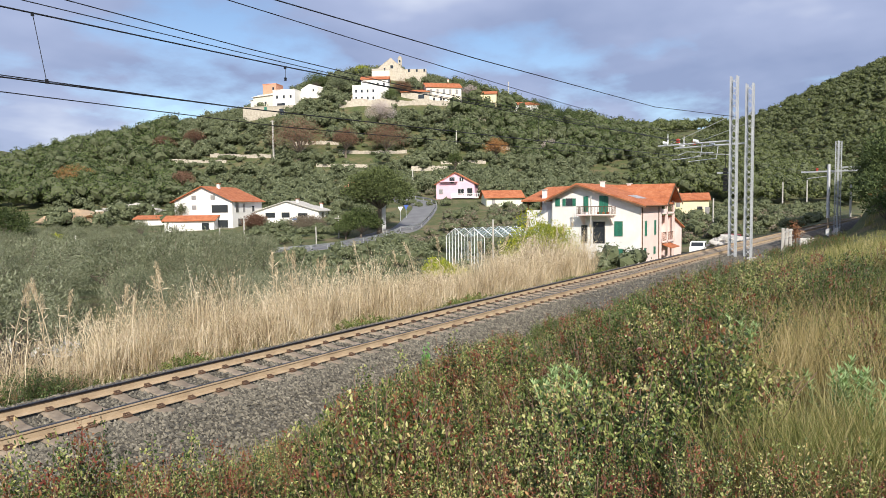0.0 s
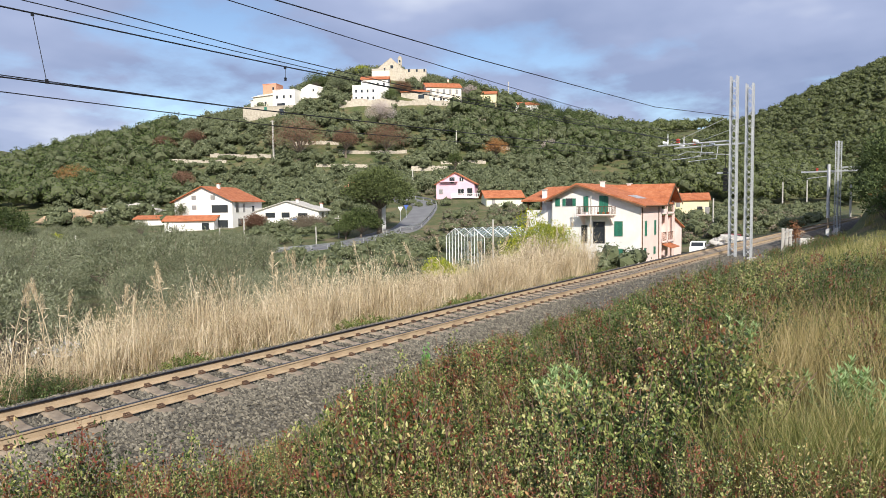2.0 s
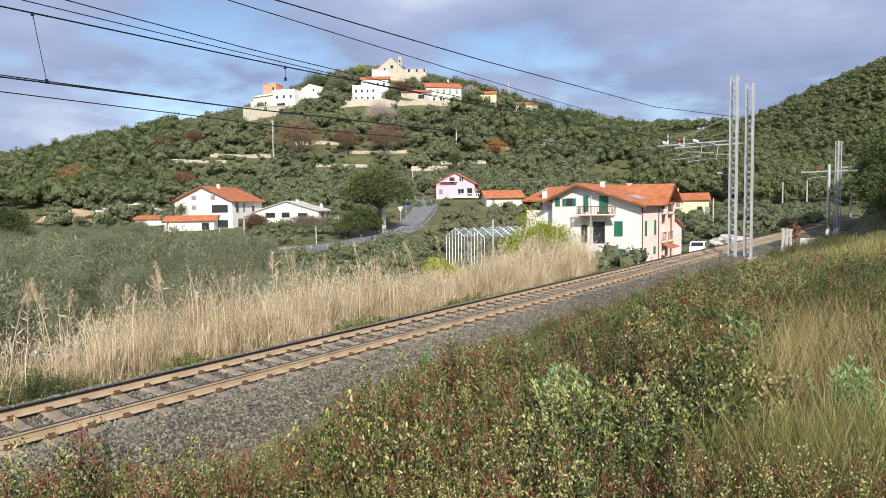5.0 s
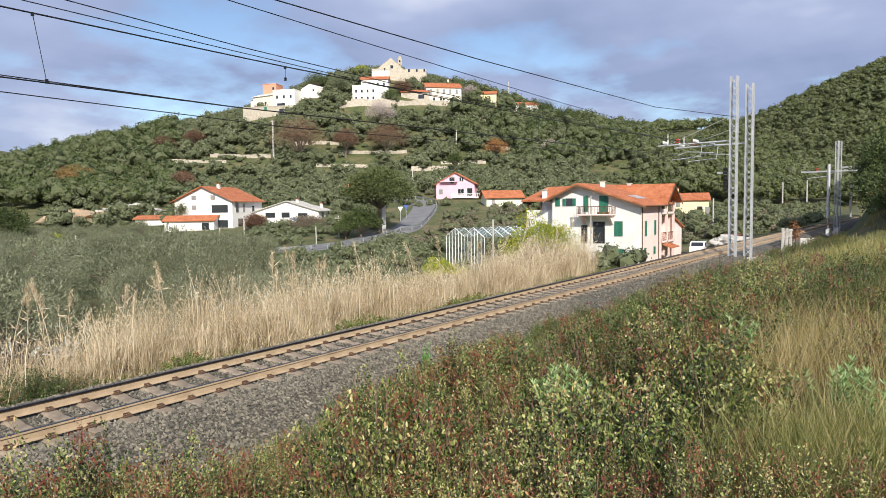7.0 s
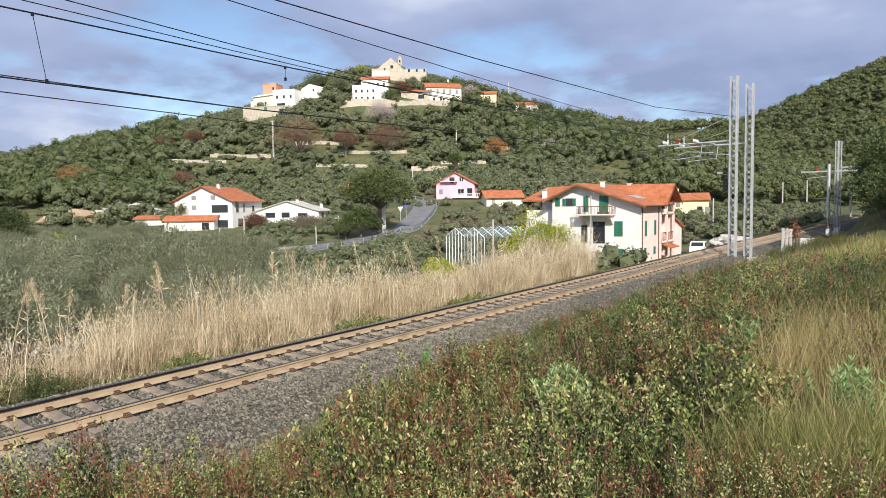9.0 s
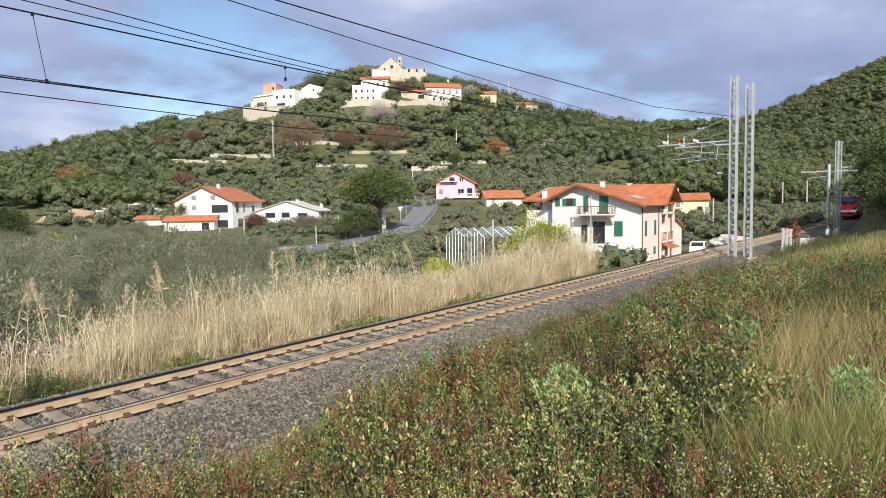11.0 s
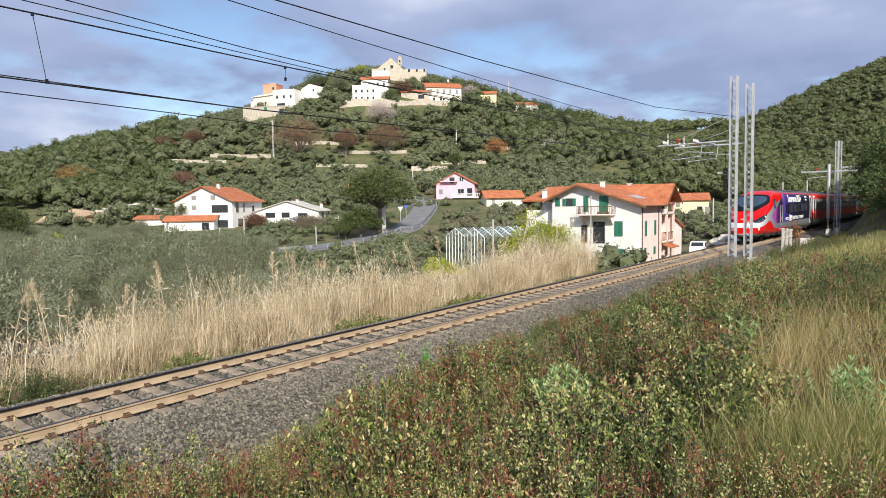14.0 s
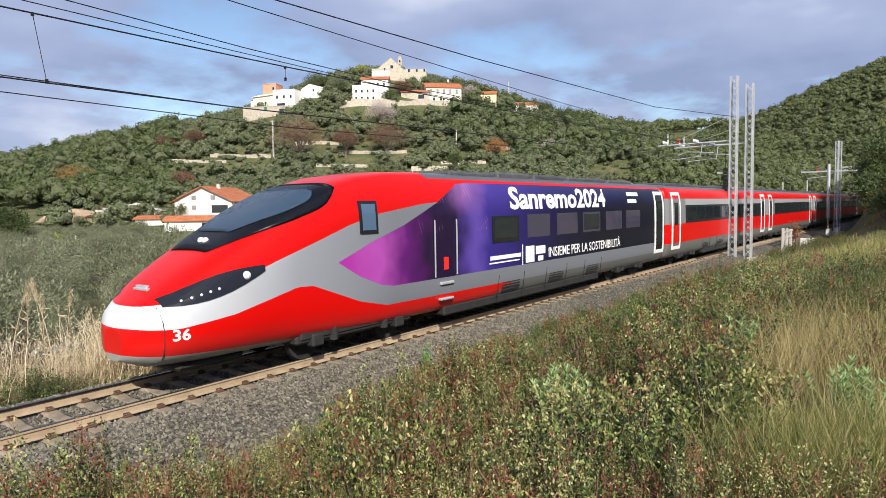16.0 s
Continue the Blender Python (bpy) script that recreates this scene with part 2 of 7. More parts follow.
ii, jj = np.meshgrid(np.arange(0, len(ring) - 1), np.arange(nt), indexing="ij")
a, c = ii * nt + jj, ii * nt + (jj + 1) % nt
quads = np.stack([a, a + nt, c + nt, c], -1).reshape(-1, 4)
ground = new("ground", array_mesh("ground", verts, quads, m_ground, True))
tagged(ground, "rough earth and grass of a valley rising to wooded hills", "ground", kind="structure")
# ---------------------------------------------------------------- railway
m_rail_top = surface("worn_rail_head", (0.07, 0.066, 0.072), (0.035, 0.032, 0.036), 4, 60, 0.35, 0.1, 0.002, 0.8, 0.0)
m_rail = surface("rusty_rail", (0.46, 0.355, 0.235), (0.29, 0.21, 0.13), 3, 45, 0.85, 0.3, 0.004, 0.0, 0.0)
m_sleeper = surface("weathered_concrete", (0.33, 0.265, 0.195), (0.18, 0.14, 0.1), 6, 60, 0.9, 0.4, 0.006, 0.0, 0.35)
m_clip = surface("dark_rust", (0.13, 0.07, 0.04), (0.05, 0.03, 0.02), 20, 90, 0.8, 0.3, 0.004)
m_ballast, n, b = material("crushed_stone")
v = n.place()
g1, g2 = n.noise(v, 17.0, 4, 0.7), n.noise(v, 1.1, 4, 0.6)
# the bed's darkest tones hold the shade of gaps between stones
col = n.ramp(n.math("ADD", n.math("MULTIPLY", g1, 0.7), n.math("MULTIPLY", g2, 0.3)), [(0.36, (0.02, 0.019, 0.017)), (0.52, (0.1, 0.094, 0.08)), (0.68, (0.25, 0.235, 0.2))])
stain = n.ramp(n.noise(v, 0.35, 4, 0.6, (0.3, 1, 1)), [(0.45, 0.0), (0.65, 0.3)])
n.put(b.inputs["Base Color"], n.mix(stain, col, (0.2, 0.15, 0.1)))
b.inputs["Roughness"].default_value = 0.95
n.put(b.inputs["Normal"], n.bump(g1, 1.0, 0.06))
m_stone, n, b = material("ballast_stone")
n.put(b.inputs["Base Color"], n.ramp(n.math("ADD", n.math("MULTIPLY", n.island(), 0.75), n.math("MULTIPLY", n.noise(n.place(), 0.7), 0.25)),
      [(0.1, (0.045, 0.04, 0.032)), (0.5, (0.125, 0.112, 0.086)), (0.85, (0.225, 0.2, 0.152)), (0.98, (0.42, 0.39, 0.31))]))
b.inputs["Roughness"].default_value = 0.9

X0, X1 = -40.0, 330.0
xs = np.concatenate([np.arange(X0, 60, 1.0), np.arange(60, X1, 3.0)])


def along_track(profile, xs, name, mat, closed=True, smooth_=False):
    """A profile of (offset, height) drawn along the railway."""
    p = np.array(profile)
    v = np.stack([np.broadcast_to(xs[:, None], (len(xs), len(p))), track_y(xs)[:, None] + p[:, 0], np.broadcast_to(p[:, 1], (len(xs), len(p)))], -1)
    k = len(p)
    i, j = np.meshgrid(np.arange(len(xs) - 1), np.arange(k if closed else k - 1), indexing="ij")
    a, c = i * k + j, i * k + (j + 1) % k
    return array_mesh(name, v.reshape(-1, 3), np.stack([a, c, c + k, a + k], -1).reshape(-1, 4), mat, smooth_)


ballast = new("ballast", along_track([(-3.3, -1.2), (-2.75, -0.86), (-2.3, -0.55), (-1.75, -0.25), (-1.15, -0.215), (-0.6, -0.24), (0, -0.255), (0.6, -0.24), (1.15, -0.215),
                                      (1.75, -0.25), (2.35, -0.5), (2.9, -0.86), (3.4, -1.3)], xs, "ballast", m_ballast, False, True))
tagged(ballast, "grey crushed stone ballast bed under the railway", "ballast", kind="structure")

railway = thing("railway_track", pose(0, 0, 0), "single railway track with rusty rails on concrete sleepers", "railway track", kind="structure")
for s in (-1, 1):
    prof = [(-0.075, -0.172), (0.075, -0.172), (0.075, -0.16), (0.012, -0.142), (0.009, -0.05), (0.035, -0.038), (0.035, -0.006), (0.028, 0.0),
            (-0.028, 0.0), (-0.035, -0.006), (-0.035, -0.038), (-0.009, -0.05), (-0.012, -0.142), (-0.075, -0.16)]
    me = along_track([(s * 0.7525 + o, z) for o, z in prof], xs, "rail", [m_rail, m_rail_top])
    k = len(prof)
    idx = np.zeros((len(xs) - 1, k), np.int32)
    idx[:, 5:9] = 1
    if s > 0:
        idx[:, 5:10] = 1
    me.polygons.foreach_set("material_index", idx.ravel())
    r = new("rail", me)
    r.parent = railway
    tagged(r, "rusty steel rail with a polished dark head")

# sleepers, a tapered block with sloped shoulders
bm = bmesh.new()
prof = [(-1.15, -0.20), (-0.95, -0.185), (-0.55, -0.185), (-0.35, -0.225), (0.35, -0.225), (0.55, -0.185), (0.95, -0.185), (1.15, -0.20)]
rows = [[bm.verts.new((dx, y, z if abs(dx) < 0.12 else z - 0.05)) for y, z in prof] for dx in (-0.14, -0.10, 0.10, 0.14)]
for a, c in zip(rows, rows[1:]):
    for i in range(len(prof) - 1):
        bm.faces.new((a[i], c[i], c[i + 1], a[i + 1]))
for row in (rows[0], rows[-1]):
    low = [bm.verts.new((v.co.x, v.co.y, -0.42)) for v in row]
    for i in range(len(prof) - 1):
        bm.faces.new((row[i], row[i + 1], low[i + 1], low[i]))
for e in (0, -1):
    low = [bm.verts.new((r[e].co.x, r[e].co.y, -0.42)) for r in rows]
    for i in range(3):
        bm.faces.new((rows[i][e], rows[i + 1][e], low[i + 1], low[i]))
bmesh.ops.recalc_face_normals(bm, faces=bm.faces)
first = part("sleeper", bm, m_sleeper, railway)
first.matrix_basis = Matrix.Translation((-40.24, TRACK_Y, 0))
bm = bmesh.new()
box(bm, -0.07, 0.07, -0.06, 0.03, -0.18, -0.148, 0.008)
bent_tube(bm, [(-0.05, -0.05, -0.15), (-0.045, 0.035, -0.125), (0, 0.06, -0.135), (0.045, 0.035, -0.125), (0.05, -0.05, -0.15)], 0.014, 0.014, 5)
clip_mesh = bpy.data.meshes.new("clip")
bm.to_mesh(clip_mesh)
bm.free()
clip_mesh.materials.append(m_clip)
for i in range(300):
    x = 5.56 - 0.6 * 12 + 0.6 * i - 3.0
    y = float(track_y(x))
    turn_z = math.atan2(float(track_y(x + 1)) - y, 1.0)
    m = Matrix.Translation((x, y, random.uniform(-0.004, 0.004))) @ Matrix.Rotation(turn_z + random.uniform(-0.01, 0.01), 4, "Z")
    ob = first if i == 0 else share("sleeper", first.data, railway)
    ob.matrix_basis = m
    if -2 < x < 42:
        for s in (-1, 1):
            for q in (-1, 1):
                share("clip", clip_mesh, ob, Matrix.Translation((0, s * 0.7525 + q * 0.105, 0)) @ Matrix.Rotation(0 if q < 0 else math.pi, 4, "Z"))

# loose stones of the bed
cnt = 100000
sx = rng.uniform(-4, 46, cnt) ** 1.0
off = np.where(rng.random(cnt) < 0.25, rng.uniform(-2.75, -0.85, cnt), rng.uniform(-2.75, 2.75, cnt))
sx = np.where(rng.random(cnt) < 0.7, rng.uniform(-3, 22, cnt), sx)
keep = ~((np.abs(((sx - 5.56 + 0.3) % 0.6) - 0.3) < 0.15) & (np.abs(off) < 1.2)) & (np.abs(np.abs(off) - 0.7525) > 0.09)
sx, off = sx[keep], off[keep]
hz = np.interp(off, [-2.75, -2.3, -1.75, -1.15, -0.6, 0.6, 1.15, 1.75, 2.35, 2.9], [-0.86, -0.55, -0.25, -0.215, -0.24, -0.24, -0.215, -0.25, -0.5, -0.86])
cen = np.stack([sx, track_y(sx) + off, hz + rng.uniform(-0.01, 0.025, len(sx))], -1)
octa = np.array([(1, 0, 0), (-1, 0, 0), (0, 1, 0), (0, -1, 0), (0, 0, 1), (0, 0, -1)], float)
tri = np.array([(0, 2, 4), (2, 1, 4), (1, 3, 4), (3, 0, 4), (2, 0, 5), (1, 2, 5), (3, 1, 5), (0, 3, 5)])
rad = rng.uniform(0.022, 0.043, (len(sx), 1, 1))
sv = octa[None] * rad * rng.uniform(0.55, 1.4, (len(sx), 6, 1))
spin = rng.uniform(0, math.tau, len(sx))
c_, s_ = np.cos(spin)[:, None], np.sin(spin)[:, None]
sv = np.stack([sv[..., 0] * c_ - sv[..., 1] * s_, sv[..., 0] * s_ + sv[..., 1] * c_ + sv[..., 2] * 0.4, sv[..., 2] * 0.8 - sv[..., 1] * 0.2], -1) + cen[:, None]
stones = new("ballast_stones", array_mesh("ballast_stones", sv.reshape(-1, 3), (tri[None] + 6 * np.arange(len(sx))[:, None, None]).reshape(-1, 3), m_stone))
tagged(stones, "loose angular grey ballast stones along the track", "stones", kind="stuff")
# ---------------------------------------------------------------- train
m_under = surface("grimy_underframe", (0.03, 0.028, 0.026), (0.012, 0.012, 0.012), 5, 40, 0.8, 0.3, 0.01)
m_roofgear = surface("grey_roof_gear", (0.1, 0.1, 0.11), (0.045, 0.045, 0.05), 3, 30, 0.6, 0.2, 0.01)
m_white = plain("white_paint", (0.86, 0.86, 0.84), 0.4)
m_glass = glass_dark("train_window_glass")
m_film = glass_dark("film_covered_glass", (0.05, 0.045, 0.075))
m_screen = glass_dark("windscreen_glass", (0.075, 0.13, 0.21))
m_black = plain("black_gloss_panel", (0.012, 0.013, 0.018), 0.2)
m_silver = plain("silver_trim", (0.55, 0.56, 0.57), 0.35, 0.4)
m_lampglass = plain("lamp_lens", (0.75, 0.78, 0.8), 0.15)
m_redlight, n, b = material("red_door_lamp")
b.inputs["Base Color"].default_value = (0.6, 0.01, 0.008, 1)
b.inputs["Emission Color"].default_value = (1, 0.03, 0.015, 1)
b.inputs["Emission Strength"].default_value = 0.5

RED, GREY = (0.6, 0.004, 0.003), (0.36, 0.37, 0.38)


def paint_coat(m, n, b, col, o):
    dirt = n.noise(o, 1.6, 6, 0.65, (0.25, 1, 1))
    low = n.ramp(n.math("DIVIDE", n.xyz(o)[2], 5.0), [(0.09, 0.4), (0.22, 0.0)])
    grime = n.math("MULTIPLY", low, n.ramp(dirt, [(0.35, 0.2), (0.7, 1.0)]))
    n.put(b.inputs["Base Color"], n.mix(grime, col, (0.09, 0.08, 0.07)))
    n.put(b.inputs["Roughness"], n.math("ADD", n.math("MULTIPLY", dirt, 0.15), 0.26))
    b.inputs["Coat Weight"].default_value = 0.1
    b.inputs["Specular IOR Level"].default_value = 0.15
    n.put(b.inputs["Normal"], n.bump(n.noise(o, 0.8, 2), 0.05, 0.05))


# leading car: red nose, a grey sash darkening from the nose back, a violet and navy wrap
m_lead, n, b = material("leading_car_paint")
o = n.coord()
x, y, z = n.xyz(o)


def line(pts):
    return n.math("MULTIPLY", n.ramp(n.math("DIVIDE", x, 30.0), [(px_ / 30.0, pz / 5.0) for px_, pz in pts]), 5.0)


sash_hi = line([(0.0, 1.56), (0.5, 1.66), (1.55, 1.91), (2.47, 2.26), (4.49, 2.91), (5.41, 3.14), (7.08, 3.36), (7.9, 3.42)])
sash_lo = line([(0.0, 1.22), (0.5, 1.2), (1.53, 1.34), (3.0, 1.70), (3.4, 1.68), (3.9, 1.5), (4.78, 1.18), (5.73, 0.97), (12, 0.95)])
wrap_hi = line([(4.1, 2.1), (5.19, 2.5), (6.4, 2.86), (7.78, 3.4), (8.8, 3.9), (9.4, 3.95)])
wrap_lo = line([(4.1, 2.12), (4.8, 1.74), (5.5, 1.48), (5.94, 1.41), (26, 1.42)])
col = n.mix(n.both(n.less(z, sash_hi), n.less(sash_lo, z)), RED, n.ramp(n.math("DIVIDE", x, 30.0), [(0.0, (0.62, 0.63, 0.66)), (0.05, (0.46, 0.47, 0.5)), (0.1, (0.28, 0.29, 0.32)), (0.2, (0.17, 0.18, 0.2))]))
col = n.mix(n.both(n.less(n.math("ADD", 10.6, n.math("MULTIPLY", n.math("SUBTRACT", z, 0.58), 3.0)), x), n.less(z, sash_lo)), col, (0.12, 0.12, 0.118))
wob = n.math("ADD", x, n.math("MULTIPLY", n.math("SUBTRACT", n.noise(o, 1.3, 2.0, 0.5), 0.5), 1.3))
glow = n.ramp(n.math("DIVIDE", wob, 30.0),
              [(0.140, (0.36, 0.03, 0.3)), (0.18, (0.38, 0.07, 0.36)), (0.212, (0.1, 0.012, 0.13)), (0.25, (0.02, 0.008, 0.035)), (0.283, (0.014, 0.007, 0.03)),
               (0.297, (0.05, 0.028, 0.17)), (0.318, (0.1, 0.06, 0.32)), (0.345, (0.036, 0.022, 0.19)), (0.42, (0.018, 0.013, 0.085)), (0.5, (0.011, 0.01, 0.03)),
               (0.6, (0.008, 0.008, 0.018))])
upper = n.ramp(n.math("DIVIDE", wob, 30.0), [(0.27, (0.02, 0.01, 0.05)), (0.302, (0.24, 0.1, 0.3)), (0.345, (0.05, 0.032, 0.24)), (0.48, (0.022, 0.018, 0.11)), (0.75, (0.012, 0.012, 0.04))])
glow = n.mix(n.ramp(n.math("DIVIDE", z, 5.0), [(0.6, 0.0), (0.72, 1.0)]), glow, upper)
# a few fine curved strokes over the violet
arc = n.add("ShaderNodeTexWave", wave_type="RINGS", rings_direction="Y")
n.put(arc.inputs["Vector"], o)
arc.inputs["Scale"].default_value, arc.inputs["Distortion"].default_value = 2.6, 3.0
sweep = n.both(n.ramp(arc.outputs["Fac"], [(0.9, 0.0), (0.99, 0.45)]), n.less(x, 10.2), n.less(2.6, z), n.ramp(n.noise(o, 0.9, 2), [(0.5, 0.0), (0.6, 1.0)]))
glow = n.mix(sweep, glow, (0.55, 0.25, 0.55))
col = n.mix(n.both(n.less(z, wrap_hi), n.less(wrap_lo, z), n.less(4.1, x)), col, glow)
col = n.mix(n.both(n.less(1.40, z), n.less(z, 3.95), n.less(26.0, x)), col, GREY)
col = n.mix(n.less(z, n.math("SUBTRACT", 0.74, n.math("MULTIPLY", x, 0.05))), col, (0.3, 0.3, 0.29))
col = n.mix(n.both(n.less(4.04, z), n.less(7.6, x)), col, (0.1, 0.1, 0.115))
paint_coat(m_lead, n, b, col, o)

# following cars: red over a dark window band, red below, grey skirt
m_car, n, b = material("coach_paint")
o = n.coord()
x, y, z = n.xyz(o)
col = n.mix(n.less(z, 3.5), RED, (0.33, 0.34, 0.35))
col = n.mix(n.less(z, 3.16), col, (0.016, 0.017, 0.02))
col = n.mix(n.less(z, 2.2), col, RED)
col = n.mix(n.less(z, 1.22), col, (0.135, 0.135, 0.13))
col = n.mix(n.less(4.04, z), col, (0.1, 0.1, 0.115))
ends = n.math("MAXIMUM", n.less(x, 3.0), n.less(23.2, x))
col = n.mix(n.both(ends, n.less(z, 3.5), n.less(2.2, z)), col, (0.2, 0.2, 0.21))
paint_coat(m_car, n, b, col, o)

PITCH = 25.2
LEAD = 26.7


def loft(stations, mat, name, parent, n_round=40):
    """stations: x, half width, low, high, squareness"""
    v = []
    for sx_, w, lo, hi, sq in stations:
        for i in range(n_round):
            a = math.tau * i / n_round
            c, s = math.cos(a), math.sin(a)
            e = 2.0 / sq
            yy = w * math.copysign(abs(c) ** e, c)
            zz = (lo + hi) / 2 + (hi - lo) / 2 * math.copysign(abs(s) ** e, s)
            yy *= 1.0 - 0.09 * max(0.0, (zz - 2.6) / 1.6) ** 2
            v.append((sx_, yy, zz))
    k = len(stations)
    i, j = np.meshgrid(np.arange(k - 1), np.arange(n_round), indexing="ij")
    a, c = i * n_round + j, i * n_round + (j + 1) % n_round
    f = np.stack([a, a + n_round, c + n_round, c], -1).reshape(-1, 4)
    bm = bmesh.new()
    bv = [bm.verts.new(p) for p in v]
    for q in f:
        bm.faces.new([bv[t] for t in q]).smooth = True
    bm.faces.new([bv[t] for t in range(n_round)])
    bm.faces.new([bv[t] for t in range((k - 1) * n_round, k * n_round)][::-1])
    bmesh.ops.recalc_face_normals(bm, faces=bm.faces)
    return part(name, bm, mat, parent)


NOSE_TOP = ([-0.1, 0.0, 0.12, 0.44, 0.72, 1.31, 1.93, 2.61, 3.34, 4.13, 5.18, 6.2, 7.4], [1.2, 1.36, 1.58, 1.84, 2.06, 2.43, 2.78, 3.16, 3.5, 3.8, 4.06, 4.18, 4.22])
NOSE_W = ([-0.1, 0.0, 0.12, 0.3, 0.6, 1.0, 1.6, 2.4, 3.4, 4.6, 6.0], [0.3, 0.62, 0.85, 1.02, 1.16, 1.26, 1.35, 1.41, 1.45, 1.46, 1.46])
HALF = 1.46


def skin_y(x_, z_, lead=False):
    """Half width of the body at a place along it and a height."""
    w = float(np.interp(x_, *NOSE_W)) if lead else HALF
    hi = float(np.interp(x_, *NOSE_TOP)) if lead else 4.22
    lo = 0.42
    sq = float(np.interp(x_, [0, 2.5, 5.5], [2.6, 3.4, 6.0])) if lead else 6.0
    q = min(0.999, abs((z_ - (lo + hi) / 2) / ((hi - lo) / 2)))
    return w * (1 - q ** sq) ** (1 / sq) * (1.0 - 0.09 * max(0.0, (z_ - 2.6) / 1.6) ** 2)


def side_patch(x0, x1, z0, z1, out, lead=False, nx=4, nz=4, slant=0.0, ring=0.0):
    """A panel that follows the body's near side, standing out by so many metres; with ring, only a border of that width."""
    bm = bmesh.new()

    def at(u, w, o_):
        xx = x0 + (x1 - x0) * u + slant * w
        zz = z0 + (z1 - z0) * w
        return bm.verts.new((xx, -skin_y(xx, zz, lead) - o_, zz))

    us, ws = np.linspace(0, 1, nx + 1), np.linspace(0, 1, nz + 1)
    if ring:
        a, c = ring / (x1 - x0), ring / (z1 - z0)
        us = np.array([0, a, 1 - a, 1])
        ws = np.concatenate([[0, c], np.linspace(c, 1 - c, nz + 1)[1:-1], [1 - c, 1]])
    g = [[(at(u, w, out), at(u, w, -0.03)) for w in ws] for u in us]
    nu, nw = len(us) - 1, len(ws) - 1
    hole = (lambda i, j: ring and 0 < i < nu - 1 and 0 < j < nw - 1)
    for i in range(nu):
        for j in range(nw):
            if hole(i, j):
                continue
            q = (g[i][j], g[i + 1][j], g[i + 1][j + 1], g[i][j + 1])
            bm.faces.new([p[0] for p in q])
            for (di, dj), (p, r_) in (((0, -1), (0, 1)), ((1, 0), (1, 2)), ((0, 1), (2, 3)), ((-1, 0), (3, 0))):
                oi, oj = i + di, j + dj
                if oi < 0 or oj < 0 or oi >= nu or oj >= nw or hole(oi, oj):
                    bm.faces.new((q[p][0], q[p][1], q[r_][1], q[r_][0]))
    bmesh.ops.recalc_face_normals(bm, faces=bm.faces)
    return bm


def lettering(text, x0, z0, height, width, mat, parent, name="lettering", lead=True, bold=0.0, lean=0.0):
    cu = bpy.data.curves.new(name, "FONT")
    cu.body = text
    cu.size = 1.0
    cu.extrude, cu.offset, cu.shear = 0.004, bold, lean
    cu.resolution_u = 3
    cu.materials.append(mat)
    ob = new(name, cu)
    me = bpy.data.meshes.new_from_object(ob)
    bpy.data.objects.remove(ob)
    if not me.materials:
        me.materials.append(mat)
    vx, vy = [v_.co.x for v_ in me.vertices], [v_.co.y for v_ in me.vertices]
    left, low = min(vx), min(vy)
    kx, ky = width / (max(vx) - left), height / (max(vy) - low)
    for vv in me.vertices:
        xx, zz = x0 + (vv.co.x - left) * kx, z0 + (vv.co.y - low) * ky
        vv.co = (xx, -skin_y(xx, zz, lead) - 0.008 - vv.co.z, zz)
    o_ = new(name, me)
    o_.parent = parent
    return o_


def bogie(parent, cx):
    bm = boxed(cx - 1.9, cx + 1.9, -1.2, 1.2, 0.42, 0.62, 0.05)
    for s in (-1, 1):
        box(bm, cx - 1.8, cx + 1.8, s * 1.16 - 0.08, s * 1.16 + 0.08, 0.5, 0.74, 0.04)
        for d in (-1.35, 1.35):
            box(bm, cx + d - 0.17, cx + d + 0.17, s * 1.16 - 0.14, s * 1.16 + 0.14, 0.34, 0.62, 0.04)
            tube(bm, (cx + d * 0.62, s * 1.2, 0.4), (cx + d * 0.62, s * 1.2, 0.8), 0.1, 0.1, 8)
    bg_ = part("bogie", bm, m_under, parent, "dark grimy steel bogie")
    for d in (-1.35, 1.35):
        bm = bmesh.new()
        for s in (-1, 1):
            tube(bm, (cx + d, s * 0.68, 0.455), (cx + d, s * 0.81, 0.455), 0.455, 0.455, 24)
        tube(bm, (cx + d, -0.7, 0.455), (cx + d, 0.7, 0.455), 0.09, 0.09, 10)
        part("wheelset", bm, m_under, bg_)


def roof_gear(parent, a, b_, seed):
    rr = random.Random(seed)
    xx = a
    while xx < b_ - 2:
        l = rr.uniform(1.6, 3.6)
        part("roof_unit", boxed(xx, min(xx + l, b_), -0.95, 0.95, 4.12, 4.12 + rr.uniform(0.16, 0.24), 0.06), m_roofgear, parent)
        xx += l + rr.uniform(0.15, 0.5)


def skirt_panels(parent, a, b_, lead):
    for xx in np.arange(a, b_, 1.55):
        part("skirt_joint", tube(bmesh.new(), (xx, -skin_y(xx, 0.75, lead) - 0.004, 0.5), (xx, -skin_y(xx, 1.2, lead) - 0.004, 1.2), 0.012, 0.012, 4), m_under, parent)
    for k_, xx in enumerate(np.arange(a + 0.25, b_ - 1, 3.1)):
        bm = bmesh.new()
        for q in range(6):
            box(bm, xx, xx + 1.05, -skin_y(xx, 0.9, lead) - 0.012, -skin_y(xx, 0.9, lead) + 0.03, 0.72 + q * 0.07, 0.75 + q * 0.07)
        part("vent_grille", bm, m_under, parent)


